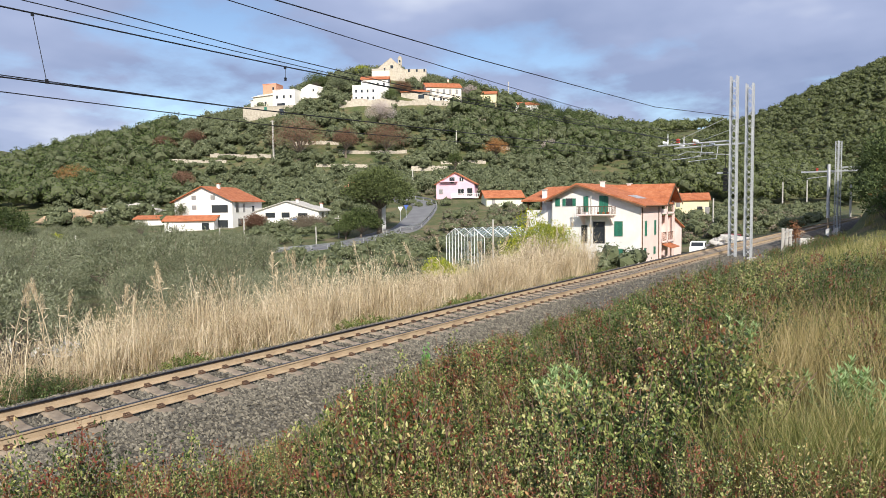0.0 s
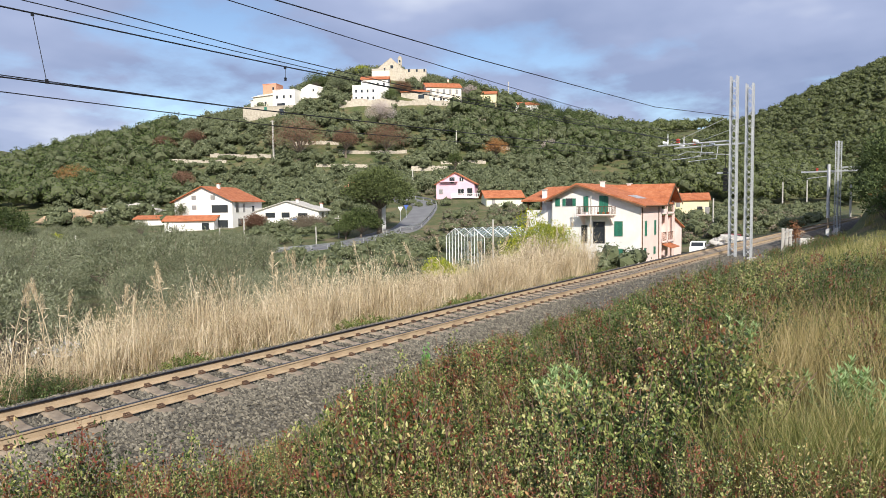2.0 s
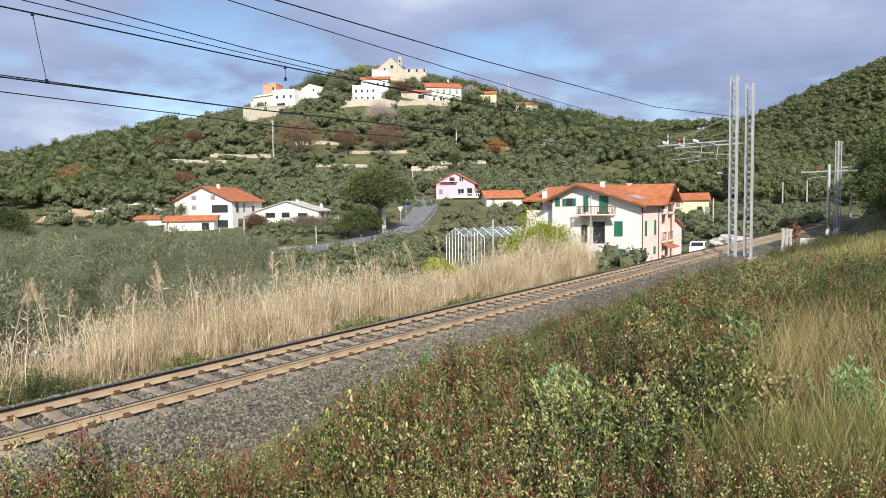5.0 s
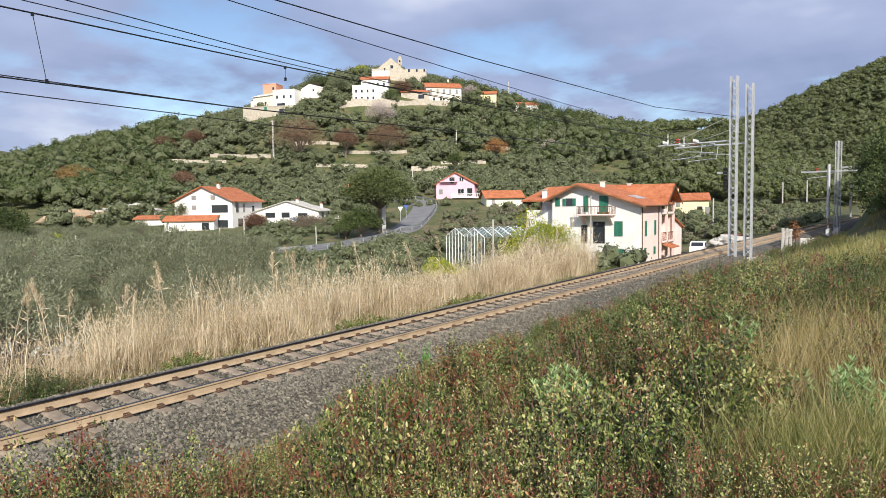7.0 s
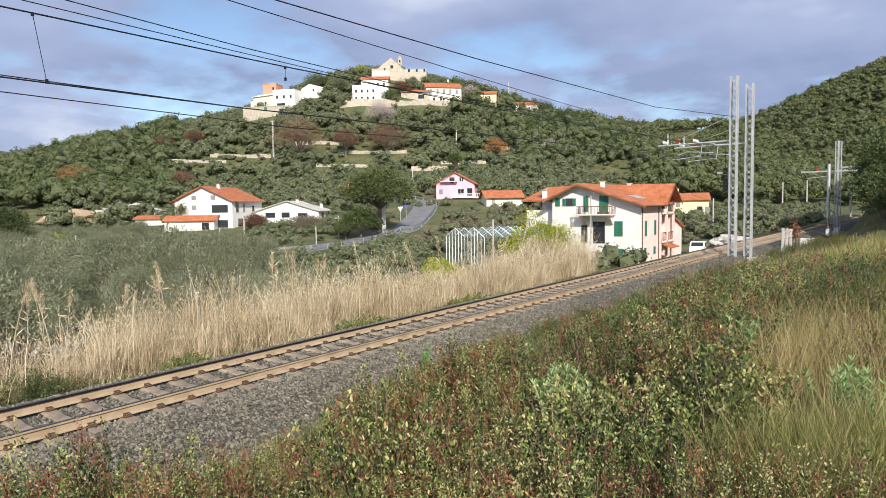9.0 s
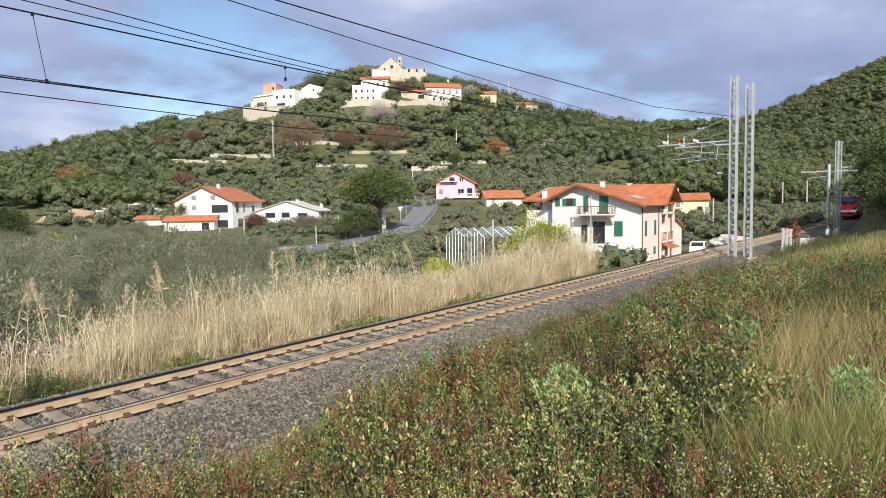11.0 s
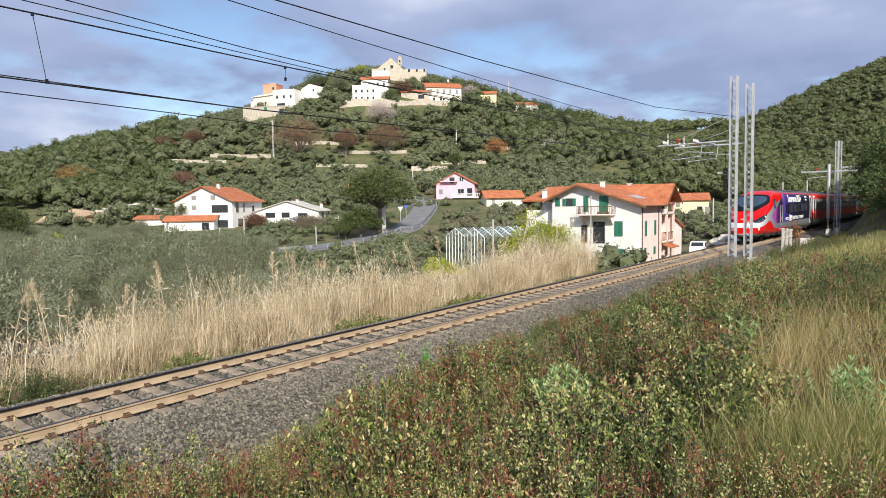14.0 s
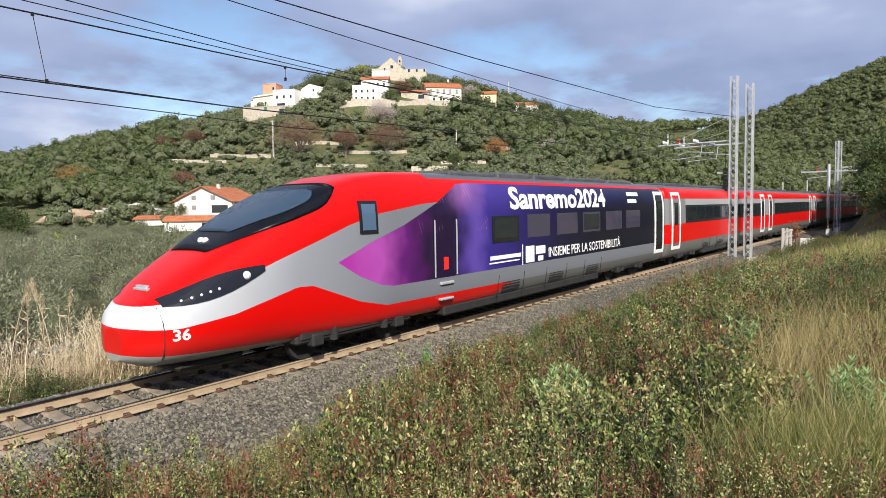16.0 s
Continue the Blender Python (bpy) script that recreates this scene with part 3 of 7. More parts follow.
def door_pair(parent, xc, w, lead, dark=True):
    d = part("door", side_patch(xc - w / 2, xc + w / 2, 1.0, 3.72, 0.010, lead, 3, 8), m_black if dark else m_car, parent, "powered sliding door with white surround")
    part("door_surround", side_patch(xc - w / 2 - 0.16, xc + w / 2 + 0.16, 0.9, 3.84, 0.02, lead, 3, 8, ring=0.17), m_white, d)
    part("door_window", side_patch(xc - w / 2 + 0.25, xc + w / 2 - 0.25, 2.15, 3.3, 0.016, lead, 2, 4), m_glass, d)
    return d


def coach(i, mat_body):
    ob = thing("train_coach", pose(0, 0, 0), "red and grey high-speed coach with a dark window band", "train coach", "coaches of the train")
    L = PITCH - 0.5
    st = [(0.0, 1.3, 0.55, 4.0, 6), (0.12, 1.44, 0.45, 4.18, 6)] + [(q, HALF, 0.42, 4.22, 6) for q in np.linspace(0.3, L - 0.3, 24)] + [(L - 0.12, 1.44, 0.45, 4.18, 6), (L, 1.3, 0.55, 4.0, 6)]
    loft(st, mat_body, "body", ob)
    part("gangway", boxed(-0.5, 0.05, -1.15, 1.15, 0.8, 3.9, 0.05), m_under, ob)
    for xx in np.arange(3.4, L - 4.2, 1.78):
        part("window", side_patch(xx, xx + 1.45, 2.36, 3.05, 0.008, False, 2, 3), m_glass, ob)
    door_pair(ob, 1.35, 1.1, False, False)
    door_pair(ob, L - 1.35, 1.1, False, False)
    bogie(ob, 3.9)
    bogie(ob, L - 3.9)
    part("equipment_box", boxed(7.0, L - 7.0, -1.3, 1.3, 0.32, 0.6, 0.05), m_under, ob)
    skirt_panels(ob, 6.4, L - 6.4, False)
    roof_gear(ob, 1.0, L - 1.0, i)
    return ob


def leading_car():
    ob = thing("train_power_car", pose(0, 0, 0), "red streamlined leading car with a violet and navy wrap", "train", "coaches of the train")
    st = []
    for q in [-0.1, -0.06, 0, 0.06, 0.12, 0.2, 0.3, 0.44, 0.6, 0.8, 1.05, 1.3, 1.6, 1.93, 2.3, 2.61, 3.0, 3.34, 3.75, 4.13, 4.6, 5.18, 5.7, 6.2, 6.8, 7.4, *np.linspace(8, LEAD - 0.6, 26)]:
        w, hi = float(np.interp(q, *NOSE_W)), float(np.interp(q, *NOSE_TOP))
        lo = float(np.interp(q, [-0.1, 0.3, 1.2], [0.62, 0.46, 0.42]))
        st.append((q, w, lo, hi, float(np.interp(q, [0, 2.5, 5.5], [2.6, 3.4, 6.0]))))
    st += [(LEAD - 0.4, 1.44, 0.45, 4.18, 6), (LEAD - 0.3, 1.3, 0.55, 4.0, 6)]
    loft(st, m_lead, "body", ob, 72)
    part("coupler_lip", boxed(0.7, 2.2, -0.7, 0.7, 0.3, 0.5, 0.08), m_under, ob)
    # windscreen: a dark wraparound visor with a paler pane in it
    def visor(x0, x1, spread, out, name, mat, par, low_cut=0.0):
        bm = bmesh.new()
        nx, ny = 14, 16
        g = []
        for i in range(nx + 1):
            xx = x0 + (x1 - x0) * i / nx
            u = i / nx
            wide = spread * (0.3 + 0.7 * math.sin(math.pi / 2 * min(1.0, u / 0.8))) * (1 - 0.4 * max(0.0, (u - 0.8) / 0.2) ** 2)
            row = []
            hi = float(np.interp(xx, *NOSE_TOP))
            w = float(np.interp(xx, *NOSE_W))
            sq = float(np.interp(xx, [0, 2.5, 5.5], [2.6, 3.4, 6.0]))
            lo = 0.42
            for j in range(ny + 1):
                ang = math.pi / 2 + wide * (j / ny * 2 - 1)
                c, s = math.cos(ang), math.sin(ang)
                e = 2 / sq
                yy = (w + out) * math.copysign(abs(c) ** e, c)
                zz = (lo + hi) / 2 + ((hi - lo) / 2 + out) * s ** e
                yy *= 1.0 - 0.09 * max(0.0, (zz - 2.6) / 1.6) ** 2
                row.append(bm.verts.new((xx - out * 0.6, yy, zz)))
            g.append(row)
        for i in range(nx):
            for j in range(ny):
                bm.faces.new((g[i][j], g[i][j + 1], g[i + 1][j + 1], g[i + 1][j])).smooth = True
        bmesh.ops.solidify(bm, geom=bm.faces[:], thickness=-0.02)
        return part(name, bm, mat, par)

    vis = visor(1.45, 4.4, 0.98, 0.012, "windscreen_surround", m_black, ob)
    visor(2.05, 3.9, 0.66, 0.024, "windscreen", m_screen, vis)
    # headlamp clusters, on both sides
    for s in (1, -1):
        bm = bmesh.new()
        g = []
        for i in range(9):
            u = i / 8
            xx = 0.36 + 1.86 * u
            zc = 1.66 + 0.5 * u
            half = 0.17 * math.sin(math.pi * (0.08 + 0.84 * u)) + 0.02
            g.append([bm.verts.new((xx, -s * (skin_y(xx, zz, True) + 0.014 + 0.03 * (1 - u) ** 2), zz)) for zz in (zc - half, zc - half / 2, zc, zc + half / 2, zc + half)])
        for a, c in zip(g, g[1:]):
            for j in range(4):
                bm.faces.new((a[j], c[j], c[j + 1], a[j + 1]))
        hl = part("headlight", bm, m_black, ob, "dark slanted headlamp cluster")
        for xx, zz, rr in ((1.82, 2.05, 0.085), (0.62, 1.69, 0.028), (0.78, 1.73, 0.028), (0.94, 1.77, 0.028), (1.1, 1.81, 0.028), (1.26, 1.85, 0.028)):
            bm = bmesh.new()
            bmesh.ops.create_uvsphere(bm, u_segments=10, v_segments=6, radius=rr, matrix=Matrix.Translation((xx, -s * (skin_y(xx, zz, True) + 0.03 - rr * 0.35), zz)))
            part("lens", bm, m_lampglass, hl)
    for s in (-1, 1):
        bm = bmesh.new()
        bmesh.ops.create_uvsphere(bm, u_segments=12, v_segments=8, radius=0.07, matrix=Matrix.Translation((1.74, s * 0.075 - 0.1, 2.69)))
        part("top_headlight", bm, m_lampglass, ob)
    bm = bmesh.new()
    for s in (0, 1):
        box(bm, 0.42 + 0.05 * s, 0.5 + 0.05 * s, -0.28 + 0.1 * s, 0.2, 1.83 + 0.04 * s, 1.88 + 0.04 * s, 0.01)
    part("emblem", bm, m_silver, ob)
    # nose joint and cab details
    bm = bmesh.new()
    pts = [(0.3, -skin_y(0.3, q, True) - 0.004, q) for q in np.linspace(0.5, 1.58, 10)]
    bent_tube(bm, pts, 0.008, 0.008, 4)
    part("nose_joint", bm, m_under, ob)
    w1 = part("cab_window", side_patch(4.82, 5.42, 2.7, 3.45, 0.02, True, 3, 4, 0.0), m_black, ob, "small dark cab side window")
    part("pane", side_patch(4.9, 5.34, 2.78, 3.38, 0.028, True, 2, 3), m_screen, w1)
    # crew door with bright grab rails
    d = part("crew_door", side_patch(7.66, 8.5, 1.38, 3.4, 0.008, True, 3, 6), m_lead, ob)
    for xx in (7.58, 8.56):
        bm = bent_tube(bmesh.new(), [(xx, -skin_y(xx, q, True) - 0.03, q) for q in np.linspace(1.45, 2.95, 6)], 0.022, 0.022, 6)
        part("grab_rail", bm, m_silver, ob)
    part("door_lamp", side_patch(7.98, 8.16, 1.62, 1.95, 0.03, True, 2, 2), m_redlight, d)
    part("step", boxed(7.8, 8.4, -1.52, -1.3, 1.22, 1.3, 0.02), m_silver, ob)
    part("step", boxed(7.8, 8.4, -1.5, -1.3, 0.8, 0.87, 0.02), m_silver, ob)
    w2 = part("window", side_patch(10.42, 12.0, 2.18, 2.98, 0.012, True, 3, 3), m_black, ob)
    part("pane", side_patch(10.55, 11.85, 2.32, 2.9, 0.02, True, 3, 3), m_glass, w2)
    for a, c in ((12.55, 14.1), (14.65, 16.3), (16.8, 18.4), (19.0, 20.7), (21.2, 22.9)):
        win = part("window", side_patch(a, c, 2.25, 3.0, 0.008, True, 3, 3), m_film, ob)
        if a == 16.8:
            part("pane", side_patch(a + 0.1, c - 0.1, 2.34, 2.92, 0.016, True, 3, 3), m_glass, win)
    door_pair(ob, 25.55, 1.0, True)
    t1 = lettering("Sanremo2024", 11.5, 3.16, 0.72, 7.5, m_white, ob, bold=0.03)
    tagged(t1, "large white serif lettering")
    lettering("INSIEME PER LA SOSTENIBILITÀ", 14.0, 1.52, 0.42, 6.5, m_white, ob, bold=0.004)
    lettering("36", 0.42, 0.99, 0.21, 0.28, m_white, ob, bold=0.02)
    # unreadable small lettering and marks as plain shapes
    for k_, (a, c) in enumerate(((21.45, 22.8), (21.45, 22.5))):
        part("lettering_bar", side_patch(a, c, 3.62 - k_ * 0.3, 3.78 - k_ * 0.3, 0.012, True, 2, 2), m_white, ob)
    part("mark", side_patch(10.3, 12.1, 1.68, 1.8, 0.012, True, 3, 1), m_white, ob)
    part("mark", side_patch(10.25, 12.0, 1.57, 1.61, 0.012, True, 3, 1), m_white, ob)
    part("mark", side_patch(12.42, 12.98, 1.45, 1.98, 0.012, True, 2, 2), m_white, ob)
    part("mark", side_patch(13.1, 13.75, 1.68, 1.95, 0.012, True, 2, 2), m_white, ob)
    part("mark", side_patch(13.25, 13.6, 1.45, 1.62, 0.012, True, 2, 2), m_white, ob)
    part("mark", side_patch(12.2, 12.23, 1.4, 2.05, 0.012, True, 1, 2), m_white, ob)
    bogie(ob, 5.0)
    bogie(ob, 22.2)
    part("equipment_box", boxed(8.2, 18.6, -1.3, 1.3, 0.32, 0.6, 0.05), m_under, ob)
    skirt_panels(ob, 10.8, 19.5, True)
    roof_gear(ob, 9.0, LEAD - 1.0, 99)
    return ob


SPEED = 25.0
NOSE_END = 5.9
cars = [leading_car()] + [coach(i, m_car) for i in range(7)]


def car_pose(start):
    """A car whose front end is at that place on the railway, standing on it by its two bogies."""
    a, c = start + 5.0, start + 22.0
    ya, yc = float(track_y(a)), float(track_y(c))
    ang = math.atan2(yc - ya, c - a)
    return Matrix.Translation((start, ya - math.tan(ang) * 5.0, 0)) @ Matrix.Rotation(ang, 4, "Z")


def motions():
    for i, car in enumerate(cars):
        back = 0.0 if i == 0 else LEAD + 0.2 + (i - 1) * PITCH
        walk(car, [(t, car_pose(NOSE_END + SPEED * (16.0 - t) + back)) for t in (0, 4, 8, 10, 12, 13, 14, 14.5, 15, 15.5, 16)])
# ---------------------------------------------------------------- buildings and line-side things
m_plaster_w = surface("white_plaster", (0.86, 0.84, 0.8), (0.72, 0.69, 0.64), 0.6, 25, 0.9, 0.15, 0.01, 0, 0.06)
m_plaster_p = surface("pale_pink_plaster", (0.84, 0.68, 0.63), (0.72, 0.56, 0.51), 0.6, 25, 0.9, 0.15, 0.01, 0, 0.04)
m_plaster_r = surface("rose_plaster", (0.8, 0.52, 0.6), (0.66, 0.42, 0.5), 0.6, 25, 0.9, 0.15, 0.01, 0, 0.04)
m_plaster_y = surface("cream_plaster", (0.84, 0.74, 0.48), (0.72, 0.62, 0.4), 0.6, 25, 0.9, 0.15, 0.01, 0, 0.04)
m_plaster_g = surface("pale_green_plaster", (0.78, 0.8, 0.62), (0.66, 0.68, 0.5), 0.6, 25, 0.9, 0.15, 0.01, 0, 0.04)
m_stonewall = surface("old_stone", (0.6, 0.54, 0.44), (0.34, 0.29, 0.23), 1.2, 6, 0.95, 0.8, 0.06, 0, 0.1)
m_cream = surface("pale_cream_plaster", (0.84, 0.78, 0.66), (0.7, 0.63, 0.52), 0.6, 8, 0.9, 0.2, 0.02, 0, 0.08)
m_salmon = surface("salmon_plaster", (0.74, 0.36, 0.24), (0.6, 0.28, 0.18), 0.6, 25, 0.9, 0.1, 0.01)
m_shutter = surface("green_shutter", (0.03, 0.19, 0.12), (0.018, 0.12, 0.08), 3, 40, 0.6, 0.15, 0.005)
m_grey_shutter = surface("grey_blind", (0.3, 0.29, 0.28), (0.2, 0.19, 0.19), 3, 40, 0.6, 0.15, 0.005)
m_wood = surface("dark_brown_wood", (0.16, 0.085, 0.045), (0.08, 0.045, 0.025), 3, 40, 0.8, 0.3, 0.01, stretch=(1, 1, 0.2))
m_pane = glass_dark("house_window_glass", (0.03, 0.035, 0.04))
m_steel = surface("galvanised_steel", (0.62, 0.63, 0.64), (0.42, 0.43, 0.44), 2, 20, 0.5, 0.1, 0.004, 0.45, 0.1)
m_concrete = surface("pale_concrete", (0.56, 0.53, 0.48), (0.38, 0.36, 0.32), 1.0, 18, 0.92, 0.3, 0.01)
m_asphalt = surface("road_asphalt", (0.2, 0.2, 0.2), (0.13, 0.13, 0.135), 0.5, 20, 0.9, 0.3, 0.01, 0, 0, "World")
m_wire = plain("dark_wire", (0.02, 0.02, 0.022), 0.5, 0.5)
m_porcelain = plain("white_insulator", (0.8, 0.82, 0.82), 0.25)
m_redglass = plain("red_insulator", (0.5, 0.05, 0.03), 0.3)
m_earth = surface("bare_earth", (0.42, 0.31, 0.2), (0.27, 0.19, 0.12), 0.4, 6, 0.95, 0.8, 0.08)

m_tile, n, b = material("terracotta_tiles")
v = n.coord()
w = n.add("ShaderNodeTexWave", wave_type="BANDS", bands_direction="X")
n.put(w.inputs["Vector"], v)
w.inputs["Scale"].default_value = 1.6
w.inputs["Distortion"].default_value = 0.6
tone = n.math("ADD", n.math("MULTIPLY", n.noise(v, 1.1, 5), 0.5), n.math("MULTIPLY", n.noise(v, 9.0, 3), 0.5))
n.put(b.inputs["Base Color"], n.ramp(tone, [(0.32, (0.24, 0.07, 0.03)), (0.5, (0.44, 0.14, 0.055)), (0.68, (0.56, 0.24, 0.12))]))
b.inputs["Roughness"].default_value = 0.9
n.put(b.inputs["Normal"], n.bump(w.outputs["Fac"], 0.7, 0.06))


def prism(bm, outline, y0, y1, axis="y"):
    """A wall body: an outline of (across, height) drawn through a depth."""
    def at(p, q):
        return (p[0], q, p[1]) if axis == "y" else (q, p[0], p[1])
    a = [bm.verts.new(at(p, y0)) for p in outline]
    c = [bm.verts.new(at(p, y1)) for p in outline]
    bm.faces.new(a)
    bm.faces.new(c[::-1])
    for i in range(len(a)):
        j = (i + 1) % len(a)
        bm.faces.new((a[j], a[i], c[i], c[j]))
    bmesh.ops.recalc_face_normals(bm, faces=bm.faces)
    return bm


def slab(bm, p, q, r, s, thick):
    """A roof slab on four corners."""
    up = [bm.verts.new(Vector(t)) for t in (p, q, r, s)]
    lo = [bm.verts.new(Vector(t) - Vector((0, 0, thick))) for t in (p, q, r, s)]
    bm.faces.new(up)
    bm.faces.new(lo[::-1])
    for i in range(4):
        j = (i + 1) % 4
        bm.faces.new((up[j], up[i], lo[i], lo[j]))
    bmesh.ops.recalc_face_normals(bm, faces=bm.faces)
    return bm


def opening(parent, face, u, z, w_, h_, style, plane=0.0):
    """A window or door on a wall: face F looks along -y, R along +x, L along -x. u across, z its sill, plane the wall's place."""
    def bx(a0, a1, o0, o1, z0, z1, bev=0.0):
        if face == "F":
            return boxed(a0, a1, plane - o1, plane - o0, z0, z1, bev)
        if face == "R":
            return boxed(plane + o0, plane + o1, a0, a1, z0, z1, bev)
        return boxed(plane - o1, plane - o0, a0, a1, z0, z1, bev)
    win = part("window", bx(u - w_ / 2 - 0.06, u + w_ / 2 + 0.06, -0.02, 0.035, z - 0.06, z + h_ + 0.06), m_concrete if style != "arch" else m_pane, parent)
    if style in ("shut", "grey"):
        for s in (-1, 1):
            sh = part("shutter", bx(u + (0.01 if s > 0 else -w_ / 2), u + (w_ / 2 if s > 0 else -0.01), 0.036, 0.075, z, z + h_), m_shutter if style == "shut" else m_grey_shutter, win)
    elif style == "open":
        part("pane", bx(u - w_ / 2, u + w_ / 2, 0.036, 0.045, z, z + h_), m_pane, win)
        for s in (-1, 1):
            part("shutter", bx(u + s * w_ * 0.78 - w_ * 0.24, u + s * w_ * 0.78 + w_ * 0.24, 0.03, 0.075, z, z + h_), m_shutter, win)
    else:
        part("pane", bx(u - w_ / 2, u + w_ / 2, 0.036, 0.045, z, z + h_), m_pane, win)
        if style == "cross":
            part("glazing_bar", bx(u - 0.03, u + 0.03, 0.046, 0.06, z, z + h_), m_white, win)
    return win


SITES = []


def house(name, label, u, w, d, wide, deep, tall, rise, turn=0.0, wall=None, roof=None, gable=True, wins=(), chimney=(), over=0.45, flat=False, category="house"):
    """A house standing d ahead, its base on that line of sight; x to its right, y into it."""
    ray = sight(u, w)
    gx0, gy0 = bank_hit(u, w, 0.0, 100.0)
    dd = (gx0 * CY + gy0 * SY) / (ray.x * CY + ray.y * SY)
    if 0.72 * d < dd < 1.3 * d:
        k0, d = dd / d, dd
        wide, deep, tall, rise = wide * k0, deep * k0, tall * k0, rise * k0
        wins = [(f, a * k0, z_ * k0, ww * k0, hh * k0, st) for f, a, z_, ww, hh, st in wins]
        chimney = [(a * k0, c * k0, e * k0) for a, c, e in chimney]
    p = Vector(EYE) + ray * d
    SITES.append(((u - 784) / 1150 * d, d + 1.5, wide * 0.5 + 2.0, deep * 0.6 + 4.5))
    ob = thing(name, Matrix.Translation(p) @ Matrix.Rotation(radians(YAW - 90 + turn), 4, "Z"), label, category)
    low = min(0.0, ground_at(p.x, p.y) - p.z, ground_at(p.x + CY * deep, p.y + SY * deep) - p.z) - 1.5
    h = wide / 2
    if flat:
        part("wall", boxed(-h, h, 0, deep, low, tall), wall, ob)
        part("roof", boxed(-h - 0.1, h + 0.1, -0.1, deep + 0.1, tall, tall + 0.25), roof or wall, ob)
    elif gable:
        part("wall", prism(bmesh.new(), [(-h, low), (h, low), (h, tall), (0, tall + rise), (-h, tall)], 0, deep), wall, ob)
        k = rise / h
        for s in (-1, 1):
            e = s * (h + over)
            part("roof", slab(bmesh.new(), (0, -over, tall + rise + 0.16), (e, -over, tall - k * over + 0.16), (e, deep + over, tall - k * over + 0.16), (0, deep + over, tall + rise + 0.16), 0.16), roof, ob)
    else:
        part("wall", prism(bmesh.new(), [(0, low), (deep, low), (deep, tall), (deep / 2, tall + rise), (0, tall)], -h, h, "x"), wall, ob)
        k = rise / (deep / 2)
        for a, c in ((-over, 0), (deep + over, 1)):
            part("roof", slab(bmesh.new(), (-h - over, deep / 2, tall + rise + 0.16), (h + over, deep / 2, tall + rise + 0.16), (h + over, a, tall - k * over + 0.16), (-h - over, a, tall - k * over + 0.16), 0.16), roof, ob)
    for f, a, z_, ww, hh, st in wins:
        opening(ob, f, a, z_, ww, hh, st, 0.0 if f == "F" else (h if f == "R" else -h))
    for cx, cy, cz in chimney:
        c = part("chimney", boxed(cx - 0.3, cx + 0.3, cy - 0.3, cy + 0.3, cz - 1.2, cz, 0.03), wall, ob)
        part("cap", boxed(cx - 0.42, cx + 0.42, cy - 0.42, cy + 0.42, cz, cz + 0.14, 0.03), m_tile, c)
    return ob


def grid_wins(xs_, zs_, w_, h_, st, f="F"):
    return [(f, a, z_, w_, h_, st) for a in xs_ for z_ in zs_]


# ---- the villa beside the line
vx, vy = 68.85, 23.95
villa = thing("villa", pose(vx, vy, 0), "large white and pale pink villa with terracotta roofs and green shutters", "house")
LOW = -4.6
part("wall", prism(bmesh.new(), [(0.0, LOW), (10.5, LOW), (10.5, 3.95), (7.2, 5.45), (0.0, 3.1)], 0.0, 6.6, "x"), m_plaster_w, villa, "bright white plastered gable wall")
part("side_wall", boxed(0.02, 6.6, -0.03, 0.3, LOW, 3.08), m_plaster_p, villa, "pale pink plastered side wall")
part("rear_wall", prism(bmesh.new(), [(1.6, LOW), (10.5, LOW), (10.5, 3.95), (7.2, 5.45), (1.6, 3.62)], 6.6, 11.8, "x"), m_plaster_p, villa)
# main roof, two slopes, and a short forward one over the loggia
part("roof", slab(bmesh.new(), (-0.7, 7.2, 5.68), (11.4, 7.2, 5.68), (11.4, -0.0, 3.33), (-0.7, -0.0, 3.33), 0.2), m_tile, villa, "terracotta tiled roof slope")
part("roof", slab(bmesh.new(), (-0.7, 0.0, 3.33), (6.9, 0.0, 3.33), (6.9, -0.75, 3.08), (-0.7, -0.75, 3.08), 0.18), m_tile, villa)
part("roof", slab(bmesh.new(), (-0.7, 7.2, 5.68), (12.3, 7.2, 5.68), (12.3, 11.2, 3.86), (-0.7, 11.2, 3.86), 0.2), m_tile, villa)
part("cross_roof", slab(bmesh.new(), (8.9, 7.0, 5.62), (8.9, -0.9, 5.55), (6.3, -0.9, 3.4), (6.3, 7.0, 3.5), 0.2), m_tile, villa)
part("cross_roof", slab(bmesh.new(), (8.9, 7.0, 5.62), (8.9, -0.9, 5.55), (11.9, -0.9, 3.5), (11.9, 7.0, 3.5), 0.2), m_tile, villa)
part("gable_wall", prism(bmesh.new(), [(6.7, 3.2), (11.6, 3.2), (11.6, 3.5), (8.9, 5.3), (6.7, 3.5)], 1.35, 1.55), m_plaster_p, villa)
for x0, x1 in ((8.9, 6.3), (8.9, 11.9)):
    part("bargeboard", slab(bmesh.new(), (x0, -0.97, 5.42), (x0, -0.91, 5.42), (x1, -0.91, 3.3), (x1, -0.97, 3.3), 0.24), m_wood, villa)
part("bargeboard", slab(bmesh.new(), (-0.72, 7.2, 5.5), (-0.66, 7.2, 5.5), (-0.66, -0.75, 2.94), (-0.72, -0.75, 2.94), 0.2), m_wood, villa)
part("bargeboard", slab(bmesh.new(), (-0.72, 7.2, 5.5), (-0.66, 7.2, 5.5), (-0.66, 11.2, 3.7), (-0.72, 11.2, 3.7), 0.2), m_wood, villa)
part("gutter", boxed(-0.7, 6.9, -0.86, -0.75, 2.92, 3.04, 0.03), m_wood, villa)
